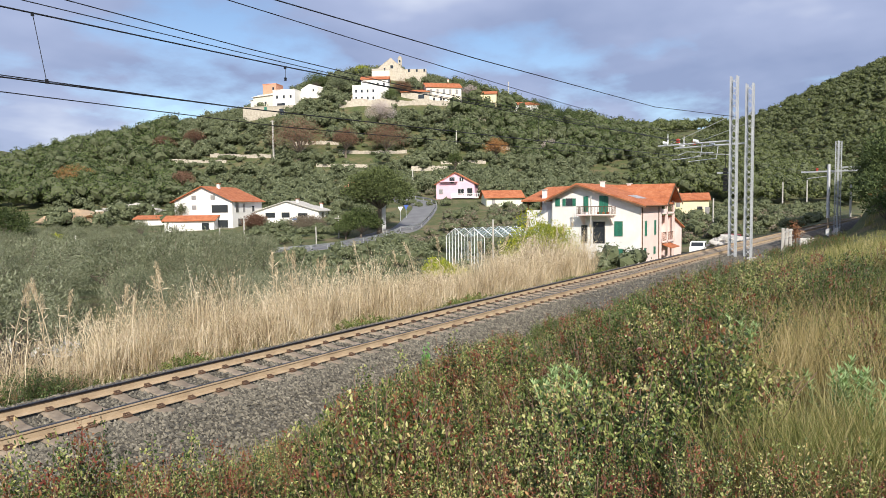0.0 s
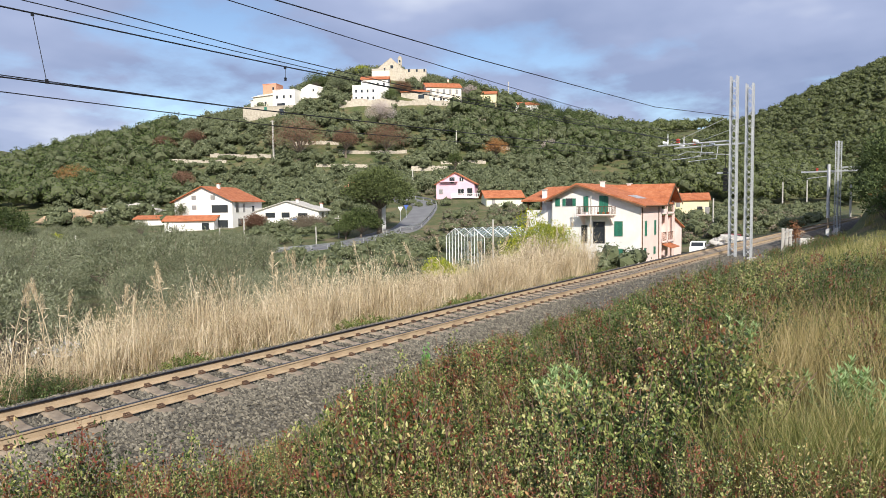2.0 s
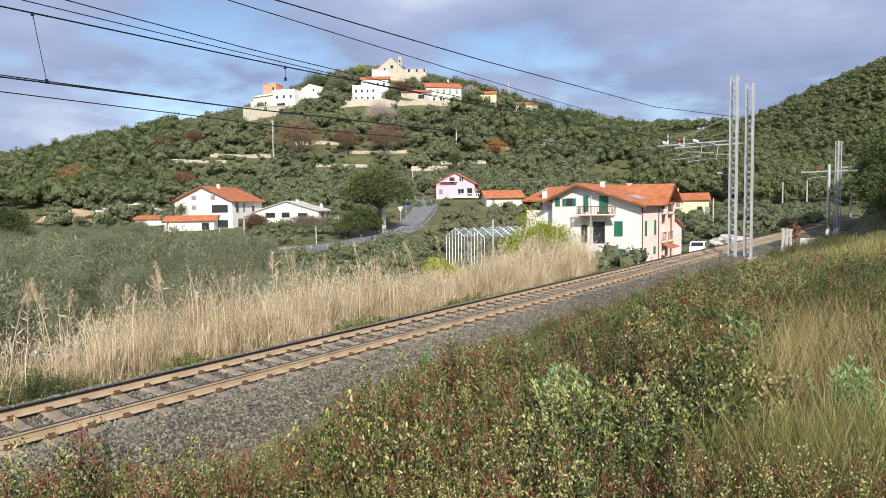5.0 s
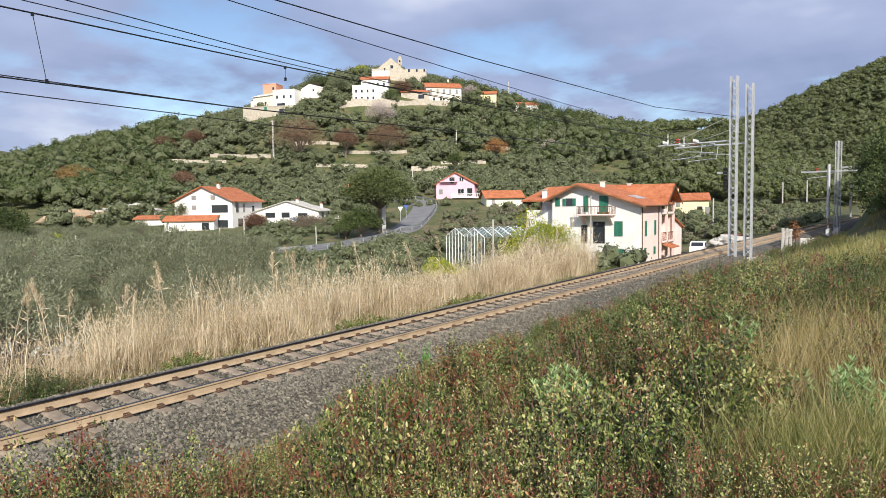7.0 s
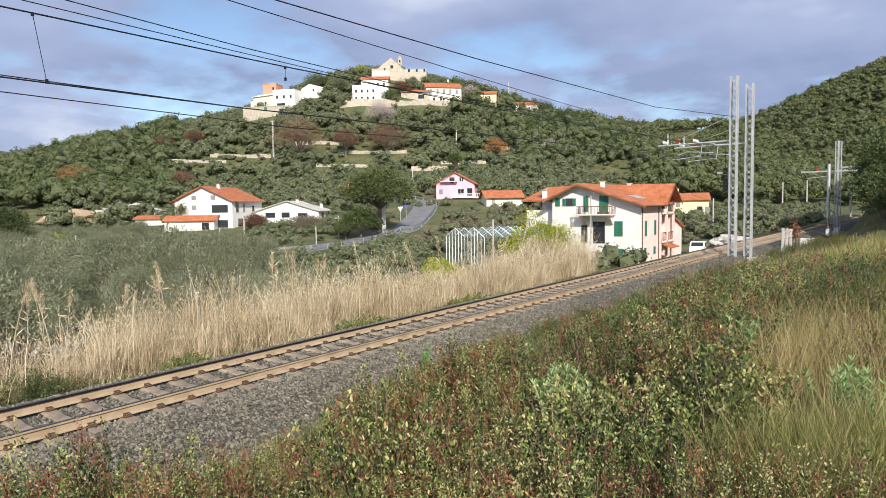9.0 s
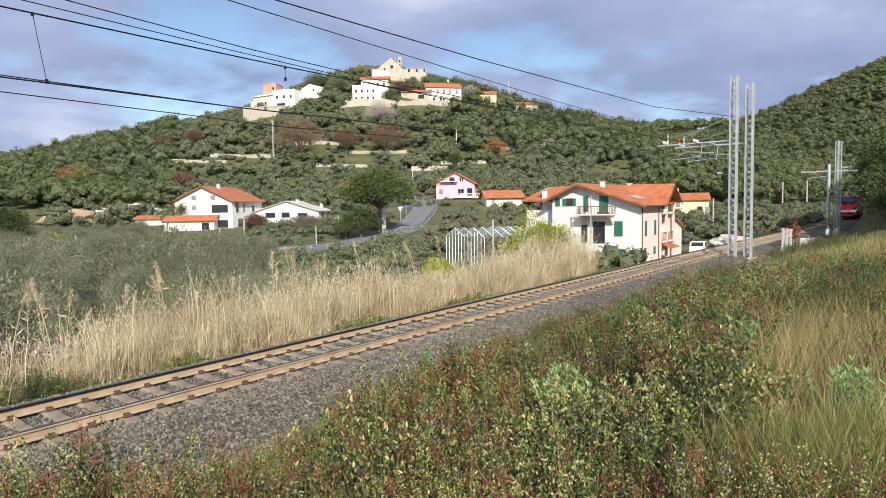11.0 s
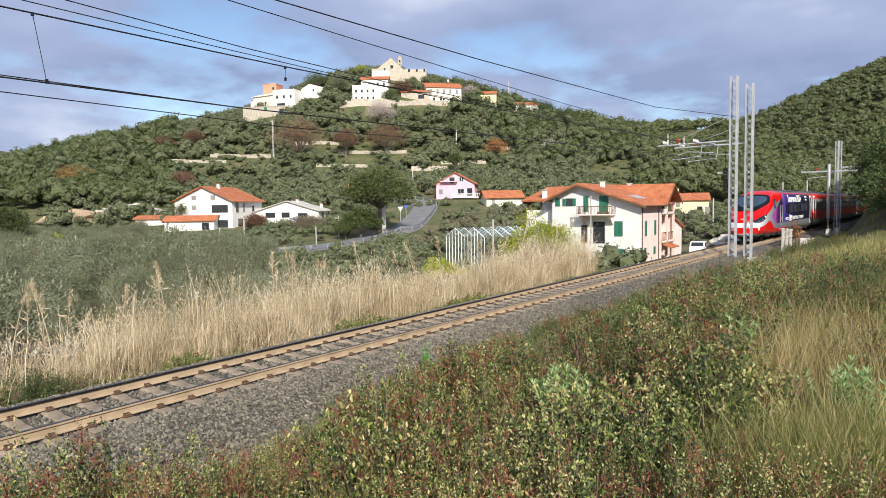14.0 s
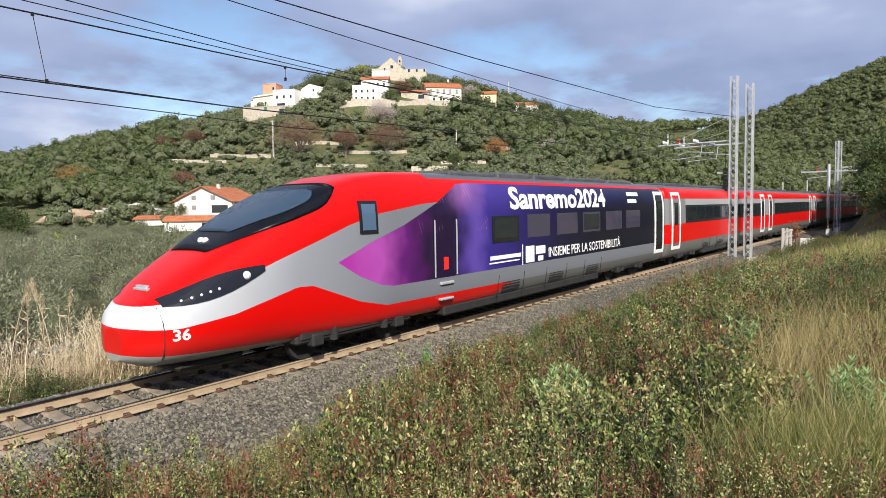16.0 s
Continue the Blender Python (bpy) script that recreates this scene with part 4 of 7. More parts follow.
# terrace wing with its own hipped roof
wing = part("terrace_wing", boxed(1.2, 9.0, 10.52, 14.2, LOW, 1.7), m_plaster_w, villa)
part("parapet", boxed(1.0, 1.2, 10.52, 14.4, LOW, 2.65), m_plaster_w, wing)
part("parapet", boxed(1.2, 9.0, 14.2, 14.4, LOW, 2.65), m_plaster_w, wing)
for yy in (10.9, 12.5, 14.25):
    part("post", boxed(1.0, 1.18, yy - 0.09, yy + 0.09, 2.65, 3.8), m_wood, wing)
part("roof", slab(bmesh.new(), (4.6, 7.0, 5.5), (4.6, 13.4, 5.5), (0.3, 14.8, 3.86), (0.3, 10.9, 3.86), 0.18), m_tile, wing)
part("roof", slab(bmesh.new(), (4.6, 7.0, 5.48), (4.6, 13.4, 5.48), (9.6, 14.8, 3.86), (9.6, 10.9, 3.86), 0.18), m_tile, wing)
part("back_wall", boxed(4.0, 4.2, 10.52, 14.0, 1.7, 4.6), m_plaster_w, wing)
for cx, cy, cz in ((1.0, 12.0, 5.0), (4.0, 6.0, 5.85), (9.0, 4.6, 5.65)):
    c = part("chimney", boxed(cx - 0.24, cx + 0.24, cy - 0.24, cy + 0.24, 3.8, cz, 0.03), m_plaster_w, villa)
    part("cap", boxed(cx - 0.32, cx + 0.32, cy - 0.32, cy + 0.32, cz, cz + 0.1, 0.02), m_concrete, c)
# gable wall openings
opening(villa, "L", 9.8, 3.1, 0.55, 0.88, "shut")
opening(villa, "L", 8.35, 3.12, 0.8, 0.84, "open")
opening(villa, "L", 6.3, 2.45, 0.55, 1.7, "shut")
opening(villa, "L", 4.2, 2.12, 1.0, 2.05, "shut")
opening(villa, "L", 2.5, -0.25, 0.92, 1.6, "shut")
opening(villa, "L", 2.5, -3.4, 1.0, 1.72, "shut")
opening(villa, "L", 4.75, -1.1, 1.35, 2.4, "pane")
opening(villa, "L", 6.5, -1.1, 0.7, 2.0, "pane")
balc = part("balcony", boxed(-1.35, 0.0, 2.8, 6.9, 2.0, 2.16, 0.03), m_plaster_p, villa)
for yy in np.linspace(2.86, 6.84, 24):
    part("baluster", tube(bmesh.new(), (-1.3, yy, 2.16), (-1.3, yy, 3.0), 0.022, 0.022, 5), m_wood, balc)
for yy in (2.83, 6.87):
    for xx in np.linspace(-1.2, -0.1, 6):
        part("baluster", tube(bmesh.new(), (xx, yy, 2.16), (xx, yy, 3.0), 0.022, 0.022, 5), m_wood, balc)
part("handrail", boxed(-1.34, -1.26, 2.8, 6.9, 2.98, 3.05), m_wood, balc)
for yy in (3.1, 6.4):
    part("bracket", prism(bmesh.new(), [(-1.2, 2.0), (0.0, 2.0), (0.0, 0.9)], yy, yy + 0.25), m_plaster_p, balc, "pink sloped corbel")
part("post", tube(bmesh.new(), (-1.25, 5.2, -1.3), (-1.25, 5.2, 4.2), 0.07, 0.07, 8), m_concrete, balc)
for yy in (3.3, 3.8, 4.4):
    bm = bmesh.new()
    bmesh.ops.create_cone(bm, segments=10, radius1=0.1, radius2=0.15, depth=0.25, cap_ends=True, matrix=Matrix.Translation((-1.1, yy, 2.29)))
    part("flower_pot", bm, m_tile, balc)
# side wall openings
for a in (1.3, 4.4):
    opening(villa, "F", a, -0.25, 0.6, 1.6, "shut", -0.03)
    opening(villa, "F", a - 0.2, -2.4, 0.6, 0.8, "shut", -0.03)
for a in (0.12, 5.6):
    part("downpipe", tube(bmesh.new(), (a, -0.1, -3.2), (a, -0.1, 3.0), 0.05, 0.05, 8), m_wood, villa)
# loggias at the far end
log = part("loggia", boxed(6.6, 11.8, -0.02, 1.6, 2.0, 2.22), m_plaster_p, villa)
part("slab", boxed(6.6, 11.8, -0.02, 1.6, -1.35, -1.15), m_plaster_p, log)
for a in (6.6, 8.9, 11.55):
    part("pillar", boxed(a, a + 0.25, -0.02, 0.25, LOW, 3.6 if a > 7 else 3.2), m_plaster_p, log)
part("parapet", boxed(6.85, 8.9, 0.0, 0.12, 2.22, 2.6), m_plaster_p, log)
for lv in (-1.15, 2.22):
    for a in np.linspace(6.95, 11.45, 22):
        part("baluster", tube(bmesh.new(), (a, 0.06, lv), (a, 0.06, lv + 0.95), 0.018, 0.018, 4), m_wood, log)
    part("handrail", boxed(6.85, 11.55, 0.03, 0.09, lv + 0.93, lv + 0.99), m_wood, log)
opening(villa, "F", 7.8, 2.25, 1.1, 1.6, "shut", 1.57)
opening(villa, "F", 10.2, 2.25, 1.1, 1.6, "shut", 1.57)
opening(villa, "F", 7.8, -1.1, 1.0, 2.2, "cross", 1.57)
opening(villa, "F", 10.2, -1.1, 1.0, 2.2, "cross", 1.57)
part("awning", slab(bmesh.new(), (7.0, -0.02, -1.45), (10.2, -0.02, -1.45), (10.2, -1.1, -1.85), (7.0, -1.1, -1.85), 0.1), m_tile, villa)
part("lean_to", prism(bmesh.new(), [(11.8, LOW), (16.2, LOW), (16.2, 0.2), (11.8, 1.6)], 0.4, 5.0), m_plaster_p, villa)
part("lean_to_roof", slab(bmesh.new(), (11.8, 0.1, 1.75), (16.6, 0.1, 0.22), (16.6, 5.2, 0.22), (11.8, 5.2, 1.75), 0.14), m_tile, villa)

# ---- houses at the foot of the hill
house("farmhouse", "white two-storey farmhouse with a terracotta gable roof", 361, 405, 165, 16, 16, 7.0, 3.6, -11, m_plaster_w, m_tile, True,
      [("F", -2.5, 7.3, 1.2, 1.1, "grey"), ("F", 2.8, 7.3, 1.2, 1.1, "grey"), ("F", -2.5, 4.8, 1.2, 1.1, "grey"), ("F", 4.6, 4.0, 4.4, 1.9, "pane"), ("F", 5.2, 0.2, 3.0, 1.9, "pane"),
       ("R", 2.4, 4.0, 1.4, 2.4, "pane"), ("R", 6.0, 4.0, 1.0, 2.2, "grey"), ("R", 11.0, 4.0, 1.2, 1.6, "pane"), ("R", 4.0, 0.4, 2.6, 2.0, "pane")], ((1.0, 6, 11.4),), over=0.7)
house("farm_annex", "low white outbuilding with a terracotta roof", 335, 409, 150, 11.5, 5, 2.4, 1.0, 0, m_plaster_w, m_tile, False, [("F", 3.8, 0.2, 1.6, 1.6, "pane")])
house("farm_annex", "low white shed with a red roof", 268, 400, 160, 8.0, 5, 1.7, 0.7, 0, m_plaster_w, m_tile, False)
house("bungalow", "white bungalow with a shallow gable roof", 508, 394, 158, 16, 10, 2.7, 2.4, -8, m_plaster_w, m_concrete, True,
      [("F", -4.2, 1.2, 2.4, 1.2, "pane"), ("F", -0.3, 1.2, 2.0, 1.2, "pane"), ("F", 4.0, 0.9, 2.4, 1.3, "pane"), ("R", 3, 0.3, 1.6, 2.0, "pane")], ((1.5, 3.5, 5.6), (6.3, 7.5, 4.5)))
pinkhouse = house("villa", "rose-pink two-storey house with a balcony and gable roof", 806, 353, 205, 12.2, 9, 4.9, 3.4, -10, m_plaster_r, m_tile, True,
      [("F", -1.0, 5.1, 1.6, 1.9, "pane"), ("F", 2.0, 5.6, 1.2, 1.2, "cross"), ("F", -4.6, 1.7, 1.1, 1.5, "grey"), ("F", 1.8, 1.5, 1.8, 1.7, "cross"), ("F", 4.6, 1.0, 1.6, 2.4, "pane")])
bal = part("balcony", boxed(-0.8, 6.2, -1.3, 0.0, 0.3, 0.55), m_plaster_w, pinkhouse)
part("railing", boxed(-0.8, 6.2, -1.3, -1.24, 1.3, 1.38), m_plaster_w, bal)
for a in np.linspace(-0.75, 6.15, 16):
    part("baluster", boxed(a - 0.04, a + 0.04, -1.3, -1.24, 0.55, 1.3), m_plaster_w, bal)
bal = part("balcony", boxed(-3.6, 0.6, -1.1, 0.0, 4.3, 4.5), m_plaster_r, pinkhouse)
part("railing", boxed(-3.6, 0.6, -1.1, -1.04, 5.25, 5.32), m_plaster_w, bal)
house("cottage", "pale green cottage with a terracotta roof", 893, 366, 195, 11, 8, 2.9, 1.9, 8, m_plaster_g, m_tile, False, [("F", -3.4, 0.6, 0.9, 1.6, "grey")], over=0.6)
house("cottage", "cream-yellow house with a tiled roof", 1222, 384, 122, 6.4, 6, 3.2, 1.2, -16, m_plaster_y, m_tile, False,
      [("F", -2.2, 1.9, 0.7, 1.0, "grey"), ("F", 1.6, 0.3, 0.9, 1.6, "pane"), ("F", 2.9, 0.3, 0.7, 1.5, "grey")], ((-2.2, 2.5, 5.4),))

# ---- the hilltop village
house("church", "old stone church with a steep gable", 692, 142, 330, 14, 18, 5.2, 5.8, 10, m_stonewall, m_stonewall, True, [("F", 0.5, 5.8, 1.4, 1.6, "pane")], over=0.1, category="church")
house("church_annex", "pale plastered annex below the church gable", 674, 143, 328, 9, 6, 5.2, 1.2, 0, m_cream, m_stonewall, False, [("F", 2, 5, 0.8, 1.2, "pane")], over=0.1)
house("ruined_hall", "long roofless stone building on the hilltop", 731, 142, 338, 14, 8, 5.4, 0.5, 0, m_stonewall, m_stonewall, False, grid_wins((-6, -2, 2, 6), (4.2,), 1.0, 1.4, "pane"), over=0.0)
tw = house("bell_turret", "slender stone bell turret beside the church", 708, 132, 332, 2.0, 2.0, 8.2, 1.2, 0, m_stonewall, m_stonewall, True, [("F", 0, 6.0, 0.7, 1.3, "pane")], over=0.1, category="tower")
house("village_house", "white three-storey village house with small windows", 646, 186, 318, 12.0, 9, 9.2, 0.5, 0, m_plaster_w, m_plaster_w, False, grid_wins((-4.2, -1.4, 1.4, 4.2), (2.6, 6.0), 0.9, 1.4, "pane"), flat=True)
house("village_house", "white village house with an orange tiled roof", 664, 182, 325, 13.5, 9, 11.6, 2.0, 0, m_plaster_w, m_tile, False, [("F", 4.5, 8.5, 0.9, 1.3, "pane"), ("F", 1.5, 8.5, 0.9, 1.3, "pane")])
house("village_house", "long pale stone house with a hipped tiled roof", 786, 184, 318, 17.5, 11, 8.0, 2.8, 12, m_cream, m_tile, False, grid_wins((-6.4, -3.2, 0, 3.2, 6.4), (4.8,), 1.0, 2.2, "grey") + grid_wins((-5, -1.5, 5), (1.4,), 1.0, 1.5, "pane"), ((3, 4, 12.5),))
house("village_house", "low pale house on the ridge", 858, 184, 328, 11.5, 7, 5.0, 1.6, -8, m_plaster_y, m_tile, False, [("F", -2, 1.6, 0.9, 1.4, "pane")])
house("village_house", "white house with a tiled roof among pines", 932, 206, 322, 12.5, 9, 5.8, 1.6, 10, m_plaster_w, m_tile, False, grid_wins((-4, 0, 4), (2.4,), 1.0, 1.5, "pane"))
house("village_house", "pale low house roof above the terrace wall", 735, 178, 322, 14, 7, 4.2, 1.4, 0, m_stonewall, m_tile, False, [("F", 3, 0.8, 3.0, 2.0, "pane")])
house("village_house", "pale yellow house wing on the rock", 468, 195, 304, 14, 9, 6.5, 1.6, -30, m_cream, m_cream, False, grid_wins((-4, 1), (2.4,), 0.9, 1.3, "pane"))
house("village_house", "cream house block above the old wall", 455, 196, 300, 8, 8, 5.0, 1.0, -30, m_plaster_w, m_plaster_w, False, [("F", 0, 2, 0.8, 1.2, "pane")])
house("village_house", "salmon-red upper storey on the village edge", 478, 190, 310, 7, 7, 10.8, 0.6, -14, m_salmon, m_salmon, False, [("F", 2, 8, 1.0, 1.3, "pane")], flat=True)
house("village_house", "white cube house on the rock", 503, 192, 302, 11, 9, 8.4, 0.8, -12, m_plaster_w, m_plaster_w, False, grid_wins((-3.4, 0, 3.4), (4.6,), 0.9, 1.4, "pane") + [("F", -1.5, 1.2, 4.0, 1.2, "pane")], flat=True)
house("village_house", "white house with a sloping roofline", 548, 174, 314, 10.5, 8, 4.6, 2.0, -30, m_plaster_w, m_plaster_w, True, [("F", 2.5, 3, 0.9, 1.2, "pane")], over=0.1)
bastion = house("bastion", "old stone retaining wall with an arched gateway", 476, 208, 298, 25, 4, 4.8, 0.1, -8, m_stonewall, m_stonewall, False, [("F", 6.3, 0.6, 2.4, 3.0, "arch"), ("F", -1.5, 3.2, 1.2, 1.6, "shut")], flat=True, category="wall")

# terrace walls of dry stone along the slope
TERRACES = []


def terrace_wall(u0, u1, w_, d, tall):
    a, c = Vector((*bank_hit(u0, w_ + 4, 0.0, 0.7 * d), 0)), Vector((*bank_hit(u1, w_ + 4, 0.0, 0.7 * d), 0))
    if (a - c).length > 60:
        return
    for f in (0.15, 0.5, 0.85):
        p = a.lerp(c, f)
        TERRACES.append((p.x * SY - p.y * CY, p.x * CY + p.y * SY - 6, (a - c).length * 0.22 + 1.0, 6.0))
    ob = thing("terrace_wall", pose(0, 0, 0), "dry-stone retaining wall of a hillside terrace", "stone wall", "terrace walls on the hill")
    bm = bmesh.new()
    k = 14
    for i in range(k):
        p, q = a.lerp(c, i / k), a.lerp(c, (i + 1) / k)
        g = min(ground_at(p.x, p.y), ground_at(q.x, q.y))
        t_ = ground_at((p.x + q.x) / 2, (p.y + q.y) / 2) + tall * random.uniform(0.8, 1.1)
        vv = [(p.x, p.y), (q.x, q.y), (q.x + CY * 0.8, q.y + SY * 0.8), (p.x + CY * 0.8, p.y + SY * 0.8)]
        lo = [bm.verts.new((*r_, g - 1)) for r_ in vv]
        hi = [bm.verts.new((*r_, t_)) for r_ in vv]
        bm.faces.new(hi)
        for s in range(4):
            bm.faces.new((lo[s], lo[(s + 1) % 4], hi[(s + 1) % 4], hi[s]))
    part("stonework", bm, m_stonewall, ob)


for u0, u1, w_, d, t_ in ((372, 480, 276, 214, 1.5), (560, 650, 294, 205, 1.2), (728, 792, 300, 205, 1.8), (600, 720, 270, 232, 1.3), (600, 700, 188, 312, 3.0), (700, 800, 186, 312, 2.2),
                      (860, 905, 262, 240, 1.3), (838, 860, 215, 285, 2.5), (300, 400, 285, 206, 1.2), (520, 600, 255, 246, 1.3), (780, 860, 288, 214, 1.3)):
    terrace_wall(u0, u1, w_, d, t_)

# ---- greenhouse: glazed gables in a row, white frame
def greenhouse():
    p = Vector(EYE) + sight(790, 442) * 66
    ob = thing("greenhouse", Matrix.Translation(p) @ Matrix.Rotation(radians(YAW - 90 - 55), 4, "Z"), "white-framed glass greenhouse with two gables", "greenhouse")
    m_gh, n, b = material("greenhouse_glass")
    b.inputs["Base Color"].default_value = (0.86, 0.92, 0.94, 1)
    b.inputs["Roughness"].default_value = 0.05
    b.inputs["Transmission Weight"].default_value = 0.96
    b.inputs["IOR"].default_value = 1.04
    L = 8.0
    for k in range(2):
        x0 = k * 3.1
        for a in np.linspace(0, 3.1, 7):
            top = 1.4 + 0.8 * (1 - abs(a - 1.55) / 1.55)
            part("mullion", boxed(x0 + a - 0.022, x0 + a + 0.022, -0.022, 0.022, -1.6, top), m_white, ob)
        for y_ in np.linspace(0, L, 8):
            for s in (0, 1):
                part("rafter", tube(bmesh.new(), (x0 + 3.1 * s, y_, 1.4), (x0 + 1.55, y_, 2.2), 0.035, 0.035, 4), m_white, ob)
        for s in (0, 1):
            pane = part("roof_pane", slab(bmesh.new(), (x0 + 1.55, 0, 2.2), (x0 + 3.1 * s, 0, 1.4), (x0 + 3.1 * s, L, 1.4), (x0 + 1.55, L, 2.2), 0.01), m_gh, ob)
            pane.visible_shadow = False
        pane = part("front_pane", prism(bmesh.new(), [(x0, -1.6), (x0 + 3.1, -1.6), (x0 + 3.1, 1.4), (x0 + 1.55, 2.2), (x0, 1.4)], 0.04, 0.05), m_gh, ob)
        pane.visible_shadow = False


greenhouse()

# ---- the country road with its guard rail
ROAD = [bank_hit(u, w_, 0.12, 60.0) for u, w_ in ((380, 452), (480, 447), (560, 439), (620, 429), (680, 414), (722, 402))]
ROAD += [cam_place(-4.0, 152), cam_place(-9.0, 164), cam_place(-16.0, 176), cam_place(-24, 188)]


def ribbon(pts, half, lift):
    """A strip that lies on the ground along a line of places."""
    out, q = [], [Vector((*p, 0)) for p in pts]
    for i in range(len(q) - 1):
        for k in range(6):
            t = k / 6
            p0, p1, p2, p3 = q[max(i - 1, 0)], q[i], q[i + 1], q[min(i + 2, len(q) - 1)]
            out.append(0.5 * (2 * p1 + (p2 - p0) * t + (2 * p0 - 5 * p1 + 4 * p2 - p3) * t * t + (3 * p1 - p0 - 3 * p2 + p3) * t ** 3))
    rows = []
    for i, p in enumerate(out):
        d = (out[min(i + 1, len(out) - 1)] - out[max(i - 1, 0)]).normalized()
        s = Vector((-d.y, d.x, 0))
        zz = max(ground_at(p.x + s.x * f, p.y + s.y * f) for f in (-half, 0, half)) + lift
        rows.append((p, s, zz))
    return rows


rows = ribbon(ROAD, 2.8, 0.1)
bm = bmesh.new()
sec = [[bm.verts.new((p.x + s.x * o_, p.y + s.y * o_, zz + dz)) for o_, dz in ((-3.4, -1.2), (-2.8, 0), (2.8, 0), (3.4, -1.2))] for p, s, zz in rows]
for a, c in zip(sec, sec[1:]):
    for i in range(3):
        bm.faces.new((a[i], a[i + 1], c[i + 1], c[i]))
road = part("road", bm, m_asphalt)
tagged(road, "grey asphalt country road winding up to the hill", "road", kind="structure")
rail = thing("guard_rail", pose(0, 0, 0), "grey steel guard rail along the road", "guard rail")
side = -2.6 if (rows[6][0] + rows[6][1] * 2.6).length > (rows[6][0] - rows[6][1] * 2.6).length else 2.6
gp = [(p + s * side, zz) for p, s, zz in rows[2:44]]
bm = bmesh.new()
for (p, z0), (q, z1) in zip(gp, gp[1:]):
    vv = [bm.verts.new(t) for t in ((p.x, p.y, z0 + 0.45), (q.x, q.y, z1 + 0.45), (q.x, q.y, z1 + 0.8), (p.x, p.y, z0 + 0.8))]
    bm.faces.new(vv)
bmesh.ops.solidify(bm, geom=bm.faces[:], thickness=0.05)
part("beam", bm, m_steel, rail)
for p, z0 in gp[::2]:
    part("post", boxed(p.x - 0.06, p.x + 0.06, p.y - 0.06, p.y + 0.06, z0 - 0.3, z0 + 0.75), m_steel, rail)


# ---- catenary masts
def lattice(name, label, x_, y_, base, top, wide, leg=0.045):
    ob = thing(name, pose(x_, y_, 0), label, "catenary mast", "masts of the overhead line")
    h = wide / 2
    for sx_ in (-1, 1):
        for sy_ in (-1, 1):
            part("leg", boxed(sx_ * h - leg, sx_ * h + leg, sy_ * h - leg, sy_ * h + leg, base, top), m_steel, ob)
    k = int((top - base) / (wide * 1.05))
    for i in range(k):
        z0, z1 = base + 0.2 + i * wide * 1.05, base + 0.2 + (i + 1) * wide * 1.05
        for f in range(4):
            s = 1 if (i + f) % 2 else -1
            if f < 2:
                yy = h if f else -h
                part("brace", tube(bmesh.new(), (-h * s, yy, z0), (h * s, yy, z1), leg / 2, leg / 2, 4), m_steel, ob)
            else:
                xx = h if f == 3 else -h
                part("brace", tube(bmesh.new(), (xx, -h * s, z0), (xx, h * s, z1), leg / 2, leg / 2, 4), m_steel, ob)
    part("footing", boxed(-h - 0.25, h + 0.25, -h - 0.25, h + 0.25, base - 0.6, base + 0.08, 0.03), m_concrete, ob)
    return ob


def arm(mast, reach, z_, rise, own_y):
    """A cantilever from a mast over the track: tube, stay, insulators and steady arm."""
    y0 = 0.2
    a = part("cantilever", tube(bmesh.new(), (0, y0, z_), (0, reach, z_ - 0.05), 0.06, 0.05, 8), m_steel, mast)
    part("stay", tube(bmesh.new(), (0, y0, z_ + rise), (0, reach * 0.82, z_ + 0.05), 0.016, 0.016, 5), m_steel, a)
    for yy in (reach * 0.45, reach * 0.86):
        bm = bmesh.new()
        for q in range(4):
            tube(bm, (0, yy + q * 0.09, z_ + 0.08 + 0.03 * q), (0, yy + q * 0.09 + 0.05, z_ + 0.08 + 0.03 * q), 0.12, 0.12, 8)
        part("insulator", bm, m_porcelain, a)
    bm = bmesh.new()
    for q in range(3):
        tube(bm, (0, reach * 0.72, z_ + 0.1 + q * 0.1), (0, reach * 0.72, z_ + 0.16 + q * 0.1), 0.13, 0.13, 8)
    part("insulator", bm, m_redglass, a)
    part("steady_arm", bent_tube(bmesh.new(), [(0, reach * 0.4, z_ - 0.1), (0, reach * 0.42, z_ - 0.9), (0, reach * 0.8, z_ - 1.05)], 0.035, 0.03, 6), m_steel, a)
    part("steady_arm", bent_tube(bmesh.new(), [(0, reach * 0.25, z_ - 0.7), (0, reach * 0.6, z_ - 0.55), (0, reach * 0.72, z_ - 0.75)], 0.03, 0.025, 6), m_steel, a)
    part("finial", tube(bmesh.new(), (0, reach * 0.86, z_ + 0.1), (0, reach * 0.86, z_ + 0.75), 0.05, 0.02, 6), m_porcelain, a)


mast_a = lattice("catenary_mast", "tall galvanised lattice mast with a cantilever over the track", 45.4, 9.75, -0.55, 11.35, 0.38)
arm(mast_a, 4.9, 7.25, 1.6, 9.75)
mast_b = lattice("catenary_mast", "tall galvanised lattice mast beside its twin", 47.4, 9.2, -0.55, 11.1, 0.4)
arm(mast_b, 4.95, 7.2, 1.3, 9.2)
bm = bmesh.new()
for q in range(7):
    box(bm, -0.12, 0.12, 0.35, 0.6, 4.0 + q * 0.22, 4.18 + q * 0.22, 0.02)
tube(bm, (0, 0.48, 5.5), (0, 0.48, 7.0), 0.015, 0.015, 5)
part("tension_weights", bm, m_wire, mast_a, "stack of dark tension weights on a cable")
part("bracket", boxed(-0.04, 0.04, 0.19, 1.0, 5.15, 5.25), m_steel, mast_a)
